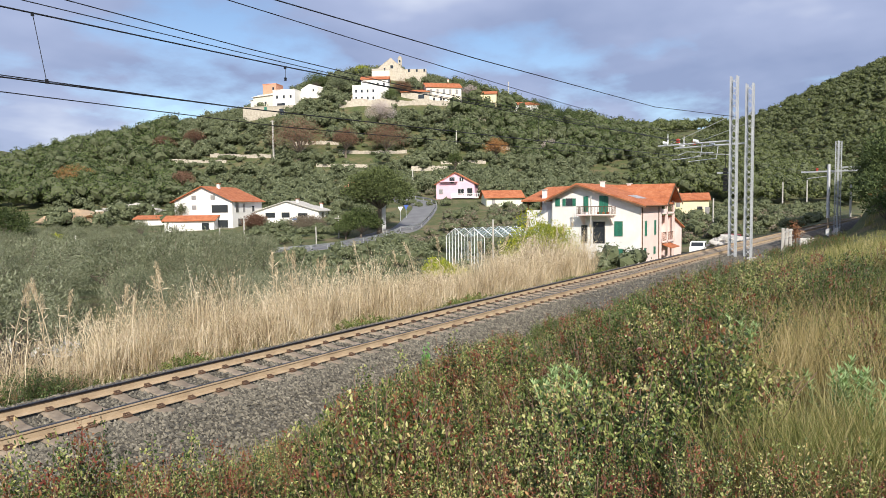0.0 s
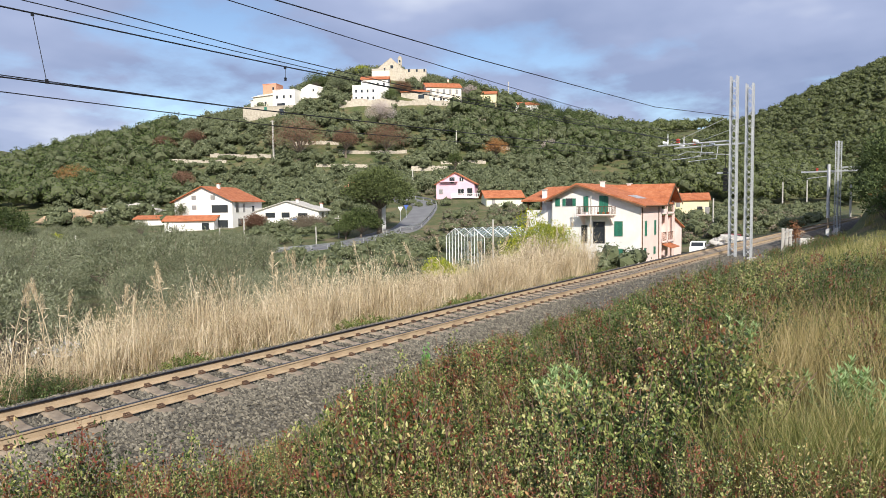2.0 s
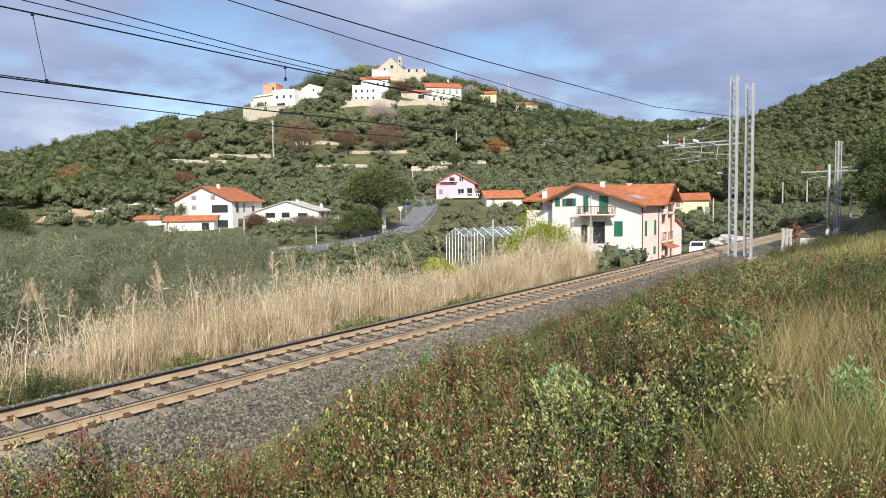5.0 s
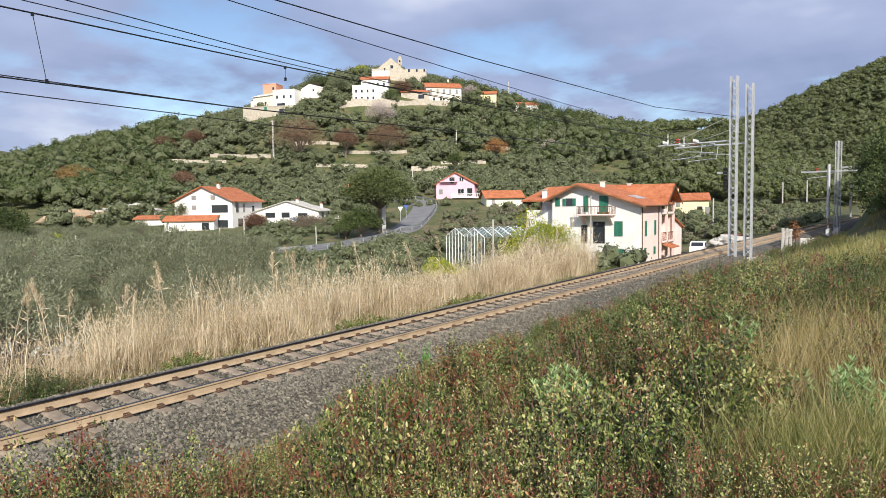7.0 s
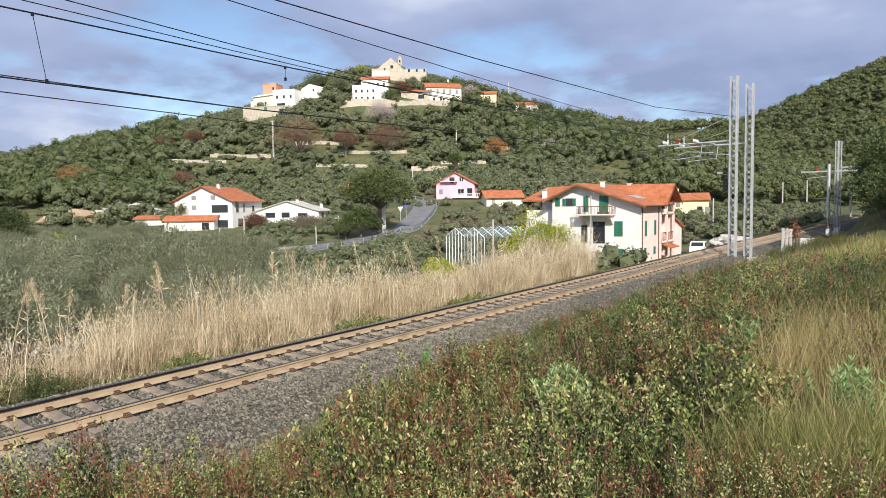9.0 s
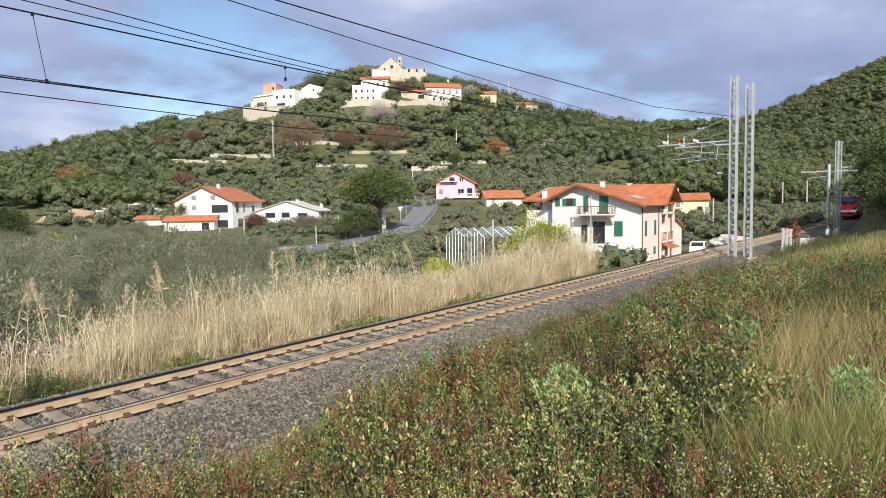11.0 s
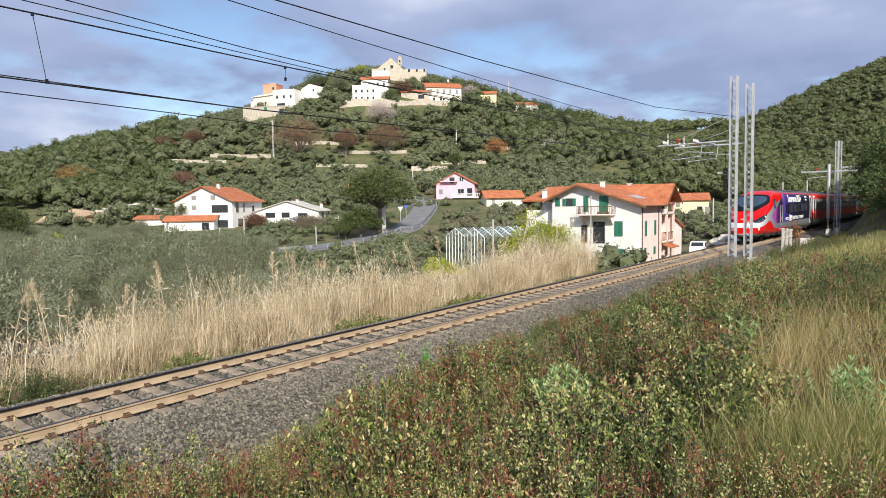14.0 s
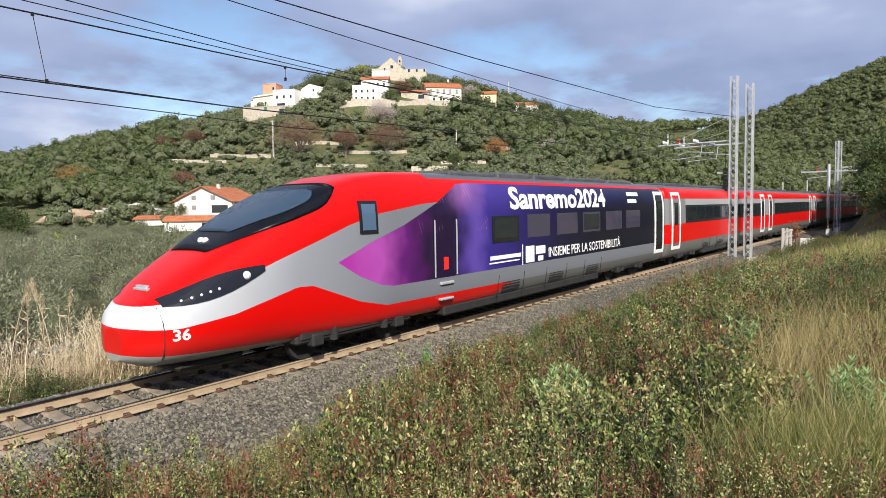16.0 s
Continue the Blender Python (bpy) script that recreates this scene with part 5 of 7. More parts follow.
far_masts = [lattice("catenary_mast", "distant galvanised lattice mast", 90.4 + k * 0.7, 7.95 - k * 0.3, -0.5, 10.3, 0.26, 0.036) for k in range(2)]
beam = part("beam", boxed(-0.15, 0.15, -4.0, 4.1, 6.7, 6.88), m_steel, far_masts[1])
part("beam_chord", boxed(-0.15, 0.15, -3.6, -0.2, 7.15, 7.27), m_steel, beam)
for k in range(6):
    part("beam_brace", tube(bmesh.new(), (0, -3.4 + k * 0.55, 6.85 if k % 2 else 7.15), (0, -2.85 + k * 0.55, 7.15 if k % 2 else 6.85), 0.03, 0.03, 4), m_steel, beam)
bm = bmesh.new()
for q in range(3):
    tube(bm, (0, 2.4, 6.9 + q * 0.12), (0, 2.4, 6.98 + q * 0.12), 0.14, 0.14, 8)
part("insulator", bm, m_redglass, beam)
part("steady_arm", bent_tube(bmesh.new(), [(0, 0.6, 6.7), (0, 1.4, 6.2), (0, 3.4, 6.0)], 0.05, 0.04, 6), m_steel, beam)
pole = thing("signal_pole", pose(88.6, 8.55, 0), "slim grey steel pole with a rusty foot beside the track", "pole")
part("shaft", tube(bmesh.new(), (0, 0, 1.2), (0, 0, 7.5), 0.2, 0.17, 10), m_steel, pole)
part("foot", tube(bmesh.new(), (0, 0, -0.9), (0, 0, 1.2), 0.1, 0.1, 10), m_rail, pole)
for k, (x_, y_) in enumerate(((87.0, 8.3), (90.0, 7.7))):
    wl = thing("parapet", pose(x_, y_, -0.55), "low white-painted concrete parapet block", "concrete block", "white blocks by the line")
    part("block", boxed(-1.1, 1.1, -0.2, 0.2, -0.4, 0.55, 0.05), m_plaster_w, wl)


# ---- overhead wires: bearing along the line, height
def wire(pts, r_, label):
    """A wire through places (x, offset from the track, z)."""
    ob = thing("overhead_wire", pose(0, 0, 0), label, "wire", "overhead wires")
    q = [Vector((x_, float(track_y(x_)) + o_, z_)) for x_, o_, z_ in pts]
    bm = bmesh.new()
    line_ = []
    for a, c in zip(q, q[1:]):
        k = max(2, int((c - a).length / 3))
        line_ += [a.lerp(c, i / k) for i in range(k)]
    line_.append(q[-1])
    bent_tube(bm, line_, r_, r_, 5)
    part("strand", bm, m_wire, ob)
    return ob


wire([(-40, 0.1, 7.1), (-15, 0.1, 6.6), (4.35, 0, 6.51), (9.9, 0, 6.49), (24, 0.1, 6.62), (45.4, 0.3, 7.15), (68, 0, 6.5), (92, 0, 6.8), (130, 0, 6.6)], 0.014, "dark messenger cable over the track")
wire([(-40, 0.1, 5.4), (4.3, 0, 5.42), (8.7, 0, 5.44), (24.5, 0, 5.74), (38, 0.3, 6.05), (45.4, 0.9, 6.3)], 0.013, "dark contact wire over the track")
wire([(-40, 0.16, 5.45), (4.3, 0.06, 5.46), (8.7, 0.05, 5.45), (24.5, 0.05, 5.76), (38, 0.35, 6.07), (45.4, 0.95, 6.32)], 0.009, "dark contact wire over the track")
wire([(-40, 0, 5.2), (4.3, 0, 5.19), (9.9, 0, 5.14), (24, 0, 5.45), (38, 0, 5.8), (45.4, 0.2, 5.9), (92, 0, 5.6), (130, 0, 5.6)], 0.009, "thin contact wire over the track")
wire([(-40, 0, 7.6), (4.6, 0, 6.68), (8.5, 0, 6.6), (13, 0, 6.53), (24, 0, 6.68), (47.4, 0.6, 7.1)], 0.009, "thin messenger cable over the track")
wire([(-40, 0, 7.9), (5.3, 0, 6.84), (8.9, 0, 6.71), (13.5, 0, 6.64), (26, 0, 6.8), (47.4, 0.9, 7.15)], 0.010, "thin messenger cable over the track")
wire([(-40, 0, 8.4), (8.5, 0, 7.61), (16.6, 0, 7.45), (24, 0, 7.33), (34, 0, 7.25), (45.4, -0.4, 7.3)], 0.011, "dark feeder cable over the track")
wire([(-40, 0, 8.2), (9.7, 0, 7.91), (17.9, 0, 8.01), (35, 0, 8.41), (45.4, -1.6, 8.8), (68, -2, 8.4), (91, -3.2, 9.2)], 0.016, "thick dark feeder cable over the track")
for x_, hi, lo, lean_ in ((4.93, 6.5, 5.43, -0.16), (9.95, 6.48, 6.2, 0), (16, 6.52, 5.58, 0), (22, 6.6, 5.7, 0), (-2, 6.54, 5.42, 0)):
    dr = thing("dropper", pose(x_, float(track_y(x_)), 0), "thin dropper wire between messenger and contact wire", "wire", "droppers of the overhead line")
    part("strand", tube(bmesh.new(), (0, 0, lo), (lean_, 0, hi), 0.006, 0.006, 5), m_wire, dr)
    part("clamp", boxed(-0.02, 0.02, -0.02, 0.02, lo - 0.02, lo + 0.05), m_wire, dr)
    part("clamp", boxed(lean_ - 0.02, lean_ + 0.02, -0.02, 0.02, hi - 0.04, hi + 0.02), m_wire, dr)


# ---- poles in the valley
def valley_pole(u, w_, d, tall, r_, mat, label, name="utility_pole"):
    p = Vector(EYE) + sight(u, w_) * d
    ob = thing(name, pose(p.x, p.y, p.z), label, "pole")
    part("shaft", tube(bmesh.new(), (0, 0, min(0, ground_at(p.x, p.y) - p.z) - 0.5), (0, 0, tall), r_, r_ * 0.8, 8), mat, ob)
    return ob


for u, w_, d, tall, r_ in ((873, 452, 60, 3.3, 0.1), (390, 440, 100, 3.2, 0.12), (433, 432, 120, 5.2, 0.14), (135, 445, 92, 2.2, 0.12), (332, 430, 110, 1.4, 0.1), (484, 270, 226, 11.0, 0.35), (814, 220, 282, 8.0, 0.3),
                       (808, 268, 236, 7.5, 0.25), (731, 345, 190, 7.5, 0.2), (866, 352, 172, 3.6, 0.15), (1262, 398, 104, 4.2, 0.14), (560, 440, 108, 3.6, 0.1), (600, 432, 115, 5.0, 0.12), (1385, 348, 180, 4.0, 0.2), (1428, 345, 180, 4.0, 0.2), (1505, 372, 130, 5.8, 0.2), (900, 178, 318, 9, 0.25), (510, 405, 150, 3.0, 0.12)):
    ob = valley_pole(u, w_, d, tall, r_, m_concrete, "pale concrete utility pole")
    if tall > 4.5:
        part("crossarm", boxed(-0.9, 0.9, -0.06, 0.06, tall - 0.5, tall - 0.38), m_concrete, ob)

# ---- small fence of concrete posts and rails by the crossing, gravel heap, parked vehicles
fence = thing("trackside_fence", pose(57.5, 8.6, -0.35), "weathered concrete post-and-rail fence beside the track", "fence")
for k in range(4):
    part("post", boxed(k * 1.9 - 0.12, k * 1.9 + 0.12, -0.1, 0.1, -0.6, 1.5 - 0.1 * k, 0.02), m_concrete, fence)
for z_ in (0.7, 1.15):
    part("rail", boxed(-0.1, 5.8, -0.04, 0.04, z_ - 0.06, z_ + 0.06, 0.01), m_concrete, fence)
slab_ob = thing("concrete_slab", pose(61.5, 7.4, -0.3, 0, 8, 10), "broken pale concrete slab on the bank", "concrete block")
part("block", boxed(-1.6, 1.6, -0.6, 0.6, -0.5, 0.35, 0.05), m_concrete, slab_ob)
stump = thing("dead_bush", pose(62.5, 8.4, -0.6), "rust-brown dead bush by the fence", "shrub")
stump_v, stump_f = leaf_array(rng.normal(0, 0.3, (500, 3)) * [0.8, 0.8, 1.4] + [0, 0, 1.2], rng.normal(0, 1, (500, 3)), 0.2, 0.07)
sb = new("foliage", array_mesh("foliage", stump_v, stump_f, surface("rust_dry_leaf", (0.28, 0.13, 0.06), (0.16, 0.07, 0.03), 3, 20, 0.9, 0)))
sb.parent = stump
part("stem", tube(bmesh.new(), (0, 0, -0.2), (0, 0, 1.4), 0.05, 0.02, 6), m_wood, stump)

rock = thing("boulder", pose(26.2, 8.75, -0.72), "pale limestone boulder lying on the ballast shoulder", "rock")
bm = bmesh.new()
bmesh.ops.create_icosphere(bm, subdivisions=3, radius=0.36)
for vv in bm.verts:
    vv.co *= 0.75 + 0.5 * noise.noise(vv.co * 2.5 + Vector((3, 1, 2)))
    vv.co.z *= 0.9
part("rock", bm, m_concrete, rock)


def parked_van(x_, y_, z_, rz, label, name, mat, long, tall):
    ob = thing(name, pose(x_, y_, z_, 0, 0, rz), label, "vehicle")
    body = part("body", prism(bmesh.new(), [(0, 0.35), (long, 0.35), (long, tall * 0.62), (long * 0.86, tall * 0.66), (long * 0.7, tall), (long * 0.1, tall), (0, tall * 0.6)], -0.85, 0.85), mat, ob)
    part("windscreen", slab(bmesh.new(), (long * 0.715, -0.7, tall * 0.97), (long * 0.85, -0.7, tall * 0.69), (long * 0.85, 0.7, tall * 0.69), (long * 0.715, 0.7, tall * 0.97), 0.02), m_pane, body)
    for s in (-1, 1):
        part("side_window", boxed(long * 0.15, long * 0.68, s * 0.86 - 0.01, s * 0.86 + 0.01, tall * 0.66, tall * 0.92), m_pane, body)
        for a in (0.18, 0.8):
            part("wheel", tube(bmesh.new(), (long * a, s * 0.75, 0.32), (long * a, s * 0.9, 0.32), 0.32, 0.32, 16), m_under, ob)
    return ob


parked_van(86.5, 22.5, ground_at(88, 22.5), 190, "white parked car beside the villa", "parked_car", m_white, 4.2, 1.5)
parked_van(92, 20.0, ground_at(92, 20), 200, "dark red parked car beyond the villa", "parked_car", surface("dark_red_paint", (0.3, 0.04, 0.04), (0.2, 0.03, 0.03), 2, 10, 0.3, 0), 4.2, 1.5)
parked_van(*[*cam_place(-21.5, 170), 8.2], 160, "red tractor-like vehicle parked on a terrace", "parked_vehicle", m_salmon, 4.0, 1.6)


def heap(name, label, x_, y_, r_, h_, mat, seed):
    ob = thing(name, pose(x_, y_, ground_at(x_, y_)), label, "heap")
    bm = bmesh.new()
    bmesh.ops.create_icosphere(bm, subdivisions=4, radius=1.0)
    for vv in bm.verts:
        k = 1 + 0.45 * noise.noise(vv.co * 2.2 + Vector((seed, 0, 0))) + 0.3 * noise.noise(vv.co * 7)
        vv.co = Vector((vv.co.x * r_ * k, vv.co.y * r_ * 0.7 * k, max(-0.3, vv.co.z * h_ * k)))
    part("mound", bm, mat, ob)


heap("gravel_heap", "pale grey rubble heap beside the track", 77, 17.0, 2.6, 0.9, m_concrete, 1)
heap("gravel_heap", "pale grey rubble heap beside the track", 83, 17.2, 2.8, 0.7, m_concrete, 4)
x_, y_ = cam_place(-92, 166)
heap("earth_heap", "heap of bare tan earth on a cleared plot", x_, y_, 9, 2.6, m_earth, 2)
x_, y_ = cam_place(-81, 170)
heap("rubble_heap", "heap of pale rubble on a cleared plot", x_, y_, 8, 3.2, m_concrete, 3)


# pale masonry rubble behind the dry grass
for k in range(9):
    x_, y_ = bank_hit(6 + k * 15, 606 + (k * 37) % 22, 0.2, 14.0)
    rb = thing("rubble_block", pose(x_, y_, ground_at(x_, y_), 8 * (k % 3), 5, k * 40), "pale broken masonry block on the embankment", "rubble", "masonry rubble")
    part("block", boxed(-0.42, 0.42, -0.25, 0.25, -0.2, 0.5, 0.05), m_plaster_w, rb)

# small things by the road and the houses
ball = thing("garden_ball", pose(*(Vector(EYE) + sight(523, 392) * 128)), "large blue, white and yellow painted ball on a post", "ball")
for k, (z0, z1, mt) in enumerate(((-0.7, -0.25, plain("yellow_paint", (0.7, 0.55, 0.08), 0.5)), (-0.25, 0.25, m_white), (0.25, 0.7, plain("blue_paint", (0.05, 0.18, 0.45), 0.5)))):
    bm = bmesh.new()
    last = None
    for i in range(5):
        z_ = z0 + (z1 - z0) * i / 4
        r_ = math.sqrt(max(0.0004, 0.49 - z_ * z_))
        ring_ = [bm.verts.new((r_ * math.cos(j * math.tau / 16), r_ * math.sin(j * math.tau / 16), z_)) for j in range(16)]
        if last:
            for j in range(16):
                bm.faces.new((last[j], last[(j + 1) % 16], ring_[(j + 1) % 16], ring_[j]))
        last = ring_
    part("band", bm, mt, ball)
p = ball.matrix_basis.translation
part("post", tube(bmesh.new(), (0, 0, ground_at(p.x, p.y) - p.z - 0.3), (0, 0, -0.68), 0.08, 0.08, 8), m_concrete, ball)

x_, y_ = bank_hit(677, 414, 0.0, 70.0)
pillar = thing("stone_pillar", pose(x_, y_, ground_at(x_, y_)), "tall pale stone wayside pillar beside the road", "pillar")
part("base", boxed(-0.9, 0.9, -0.9, 0.9, -0.3, 0.7, 0.05), m_concrete, pillar)
part("shaft", boxed(-0.5, 0.5, -0.5, 0.5, 0.7, 5.2, 0.05), m_plaster_w, pillar)
part("cap", boxed(-0.65, 0.65, -0.65, 0.65, 5.2, 5.5, 0.05), m_concrete, pillar)
for u, w_, mt, lb in ((709, 392, m_white, "white triangular road sign on a grey post"), (719, 388, plain("sign_blue", (0.06, 0.12, 0.4), 0.5), "small blue road sign on a grey post")):
    x_, y_ = bank_hit(u, w_, 0.0, 100.0)
    sg = thing("road_sign", Matrix.Translation((x_, y_, ground_at(x_, y_))) @ Matrix.Rotation(radians(YAW - 90), 4, "Z"), lb, "road sign")
    part("post", tube(bmesh.new(), (0, 0.06, -0.3), (0, 0.06, 2.9), 0.05, 0.05, 6), m_steel, sg)
    part("plate", prism(bmesh.new(), [(-0.55, 2.9), (0.55, 2.9), (0.0, 1.9)], -0.02, 0.02), mt, sg)
for a in (3.2, 4.7):
    part("roof_window", slab(bmesh.new(), (a, 2.6, 4.24), (a + 1.3, 2.6, 4.24), (a + 1.3, 1.5, 3.88), (a, 1.5, 3.88), 0.05), m_steel, villa)
# ---------------------------------------------------------------- plants
m_bark = surface("grey_bark", (0.2, 0.16, 0.12), (0.08, 0.065, 0.05), 4, 30, 0.95, 0.8, 0.03)
m_twig = surface("red_brown_twig", (0.27, 0.17, 0.12), (0.13, 0.075, 0.05), 8, 60, 0.8, 0.2, 0.004)
m_shrub = foliage("shrub_leaf", [(0.01, 0.02, 0.006), (0.024, 0.042, 0.011), (0.05, 0.078, 0.02), (0.13, 0.17, 0.044), (0.27, 0.285, 0.09), (0.44, 0.4, 0.18), (0.36, 0.15, 0.07)], 1.3, 0.34, 0.06)
m_shrub_dark = foliage("dark_shrub_leaf", [(0.022, 0.04, 0.012), (0.055, 0.09, 0.022), (0.1, 0.14, 0.04), (0.19, 0.21, 0.07)], 0.8, 0.35, 0.1)
m_shoot = foliage("red_shoot_leaf", [(0.12, 0.03, 0.024), (0.2, 0.06, 0.035), (0.24, 0.13, 0.06), (0.13, 0.14, 0.04)], 1.5, 0.35, 0.15)
m_spurge = foliage("blue_green_leaf", [(0.14, 0.23, 0.085), (0.24, 0.35, 0.14), (0.36, 0.46, 0.23)], 1.0, 0.45, 0.2)
m_spurge_bright = foliage("fresh_green_leaf", [(0.09, 0.26, 0.05), (0.15, 0.4, 0.08), (0.24, 0.5, 0.14)], 1.0, 0.45, 0.3)
m_straw = foliage("straw", [(0.2, 0.145, 0.09), (0.46, 0.365, 0.245), (0.68, 0.565, 0.415), (0.82, 0.72, 0.57)], 0.9, 0.7, 0.22)
m_grass = foliage("mixed_grass", [(0.09, 0.12, 0.03), (0.2, 0.205, 0.065), (0.36, 0.31, 0.14), (0.52, 0.44, 0.25)], 0.35, 0.6, 0.3)
m_tussock = foliage("tussock_straw", [(0.11, 0.11, 0.035), (0.22, 0.18, 0.075), (0.36, 0.28, 0.13), (0.5, 0.4, 0.22)], 0.6, 0.7, 0.25)
m_green = foliage("green_grass", [(0.055, 0.1, 0.022), (0.12, 0.17, 0.045), (0.24, 0.26, 0.09), (0.42, 0.37, 0.18)], 0.5, 0.6, 0.3)
m_olive = foliage("olive_leaf", [(0.07, 0.078, 0.042), (0.13, 0.145, 0.08), (0.2, 0.215, 0.13), (0.3, 0.31, 0.215)], 0.3, 0.5, 0.1)
m_hill_olive = foliage("hill_olive_crown", [(0.055, 0.068, 0.034), (0.105, 0.125, 0.062), (0.16, 0.18, 0.1), (0.24, 0.255, 0.155)], 0.09, 0.7, 0.1)
m_pine = foliage("pine_crown", [(0.024, 0.04, 0.013), (0.052, 0.076, 0.023), (0.088, 0.118, 0.038), (0.145, 0.17, 0.062)], 0.07, 0.7, 0.1)
m_forest = foliage("forest_crown", [(0.05, 0.066, 0.022), (0.085, 0.106, 0.035), (0.125, 0.148, 0.052), (0.18, 0.2, 0.078)], 0.06, 0.7, 0.12)
m_brown = foliage("bare_brown_twigs", [(0.12, 0.065, 0.045), (0.18, 0.1, 0.065), (0.24, 0.15, 0.1)], 0.15, 0.9, 0.1)
m_rust = foliage("rust_leaf", [(0.22, 0.1, 0.035), (0.32, 0.16, 0.06), (0.4, 0.22, 0.09)], 0.15, 0.9, 0.1)
m_blossom = foliage("pale_blossom", [(0.32, 0.26, 0.25), (0.45, 0.38, 0.37), (0.6, 0.52, 0.5)], 0.3, 0.9, 0.15)
m_orchard = foliage("grey_brown_twigs", [(0.13, 0.1, 0.075), (0.2, 0.165, 0.12), (0.28, 0.24, 0.18)], 0.2, 0.9, 0.1)
m_yellow = foliage("yellow_green_leaf", [(0.12, 0.16, 0.015), (0.3, 0.34, 0.025), (0.5, 0.48, 0.04)], 0.6, 0.5, 0.2)


def grow(n_stem, height, spread, leaves, size, shoots=0.25, upright=0.6):
    """Stems from one root, leaves along them: arrays for leaves and shoots, and a bmesh of the stems."""
    bm = bmesh.new()
    lc, ld, sc, sd = [], [], [], []
    for i in range(n_stem):
        a = rng.uniform(0, math.tau)
        out = spread * math.sqrt(rng.random())
        top = np.array([math.cos(a) * out, math.sin(a) * out, height * rng.uniform(0.55, 1.0) * (1 - 0.25 * (out / spread) ** 2)])
        root = np.array([math.cos(a) * out * (1 - upright), math.sin(a) * out * (1 - upright), 0.0])
        mid = (root + top) / 2 + rng.normal(0, 0.05, 3)
        bent_tube(bm, [root, mid, top], 0.0055, 0.002, 3)
        if i % 12 == 0:
            tip_ = top * [1.15, 1.15, 1.12] + rng.normal(0, 0.04, 3)
            bent_tube(bm, [root, (root + tip_) / 2 + rng.normal(0, 0.06, 3), tip_], 0.0065, 0.003, 4)
        k = leaves // n_stem
        u = rng.beta(2.2, 1.1, k)[:, None]
        p = (1 - u) ** 2 * root + 2 * u * (1 - u) * mid + u * u * top
        p = p + rng.normal(0, 0.012 + 0.016 * height, (k, 3)) * [1, 1, 0.6]
        d = rng.normal(0, 1, (k, 3)) + [0, 0, 0.9]
        red = rng.random() < shoots
        tip = (u[:, 0] > 0.8) & red
        lc.append(p[~tip]), ld.append(d[~tip]), sc.append(p[tip]), sd.append(d[tip])
    out = []
    for c, d in ((lc, ld), (sc, sd)):
        c, d = np.concatenate(c), np.concatenate(d)
        c[:, 2] = np.abs(c[:, 2])
        out.append(leaf_array(c, d, size * rng.uniform(0.7, 1.4, len(c)), size * rng.uniform(0.42, 0.62, len(c)), facing(len(c), 0.0, 0.45), size < 0.05))
    return out[0], out[1], bm


def shrub(label, n_stem, height, spread, leaves, size, mat, shoots):
    a, s, bm = grow(n_stem, height, spread, leaves, size, shoots)
    ob = thing("shrub", pose(0, 0, -50), label, "shrub", "shrubs on the bank")
    f = new("foliage", array_mesh("foliage", *a, mat))
    f.parent = ob
    f["kind"] = "stuff"
    if len(s[0]):
        f = new("new_growth", array_mesh("new_growth", *s, m_shoot))
        f.parent = ob
        f["kind"] = "stuff"
    part("branchwork", bm, m_twig, ob)["kind"] = "stuff"
    return ob


def scatter(kinds, spots, low=0.8, high=1.2):
    """First the originals, then copies, one at each spot (x, y, size)."""
    for i, (x_, y_, k_) in enumerate(spots):
        src = kinds[i % len(kinds)]
        k_ *= random.uniform(low, high)
        m = Matrix.Translation((x_, y_, ground_at(x_, y_) - 0.03)) @ Matrix.Rotation(random.uniform(0, 6.28), 4, "Z")
        ob = src if i < len(kinds) else copy_thing(src, m)
        ob.matrix_basis = m @ Matrix.Diagonal((k_, k_, k_ * random.uniform(0.85, 1.15), 1))


bank_shrubs = [shrub("dense small-leaved evergreen shrub with reddish young shoots", 84, 0.85, 0.5, 5200, 0.027, m_shrub, 0.3) for _ in range(5)]
bank_shrubs += [shrub("bushy green shrub with glossy oval leaves", 76, 0.75, 0.55, 5000, 0.029, m_shrub, 0.06) for _ in range(2)]
SPURGES = [(*bank_hit(u, w, lift), k_) for u, w, lift, k_ in ((755, 618, 0.9, 1.1), (1005, 648, 0.66, 1.0), (1310, 568, 0.66, 1.0), (1475, 635, 0.58, 0.9), (1530, 665, 0.55, 0.85), (1180, 595, 0.5, 0.8))]


def hides_spurge(x_, y_):
    """Whether a plant there would stand in the way of a spurge or in its place."""
    for sx_, sy_, _ in SPURGES:
        far_ = math.hypot(sx_, sy_)
        on = (x_ * sx_ + y_ * sy_) / far_
        if -1.2 < on - far_ < 0.25 and abs(x_ * sy_ - y_ * sx_) / far_ < 0.3:
            return True
    return False


spots = []
tries = random.Random(5)
while len(spots) < 310:
    x_, y_ = tries.uniform(-1.0, 17), tries.uniform(-3.5, 8.6)
    d_ = x_ * CY + y_ * SY
    l_ = x_ * SY - y_ * CY
    if d_ < 1.3 or abs(l_) > 0.75 * d_ + 0.6:
        continue
    u = 784 + 1150 * l_ / d_
    if u > 1330 and d_ > 4.2 and tries.random() < 0.8:
        continue
    if u < 560 and (y_ > 5.6 or tries.random() < 0.3):
        continue
    if u < 700 and y_ > 7.0:
        continue
    if any((x_ - q[0]) ** 2 + (y_ - q[1]) ** 2 < 0.08 for q in spots):
        continue
    spots.append((x_, y_, (0.7 if u < 560 else 1.0) * (0.55 if d_ < 3.0 else (0.75 if d_ < 4.0 else 1.0)) * (0.6 if hides_spurge(x_, y_) else 1.0)))
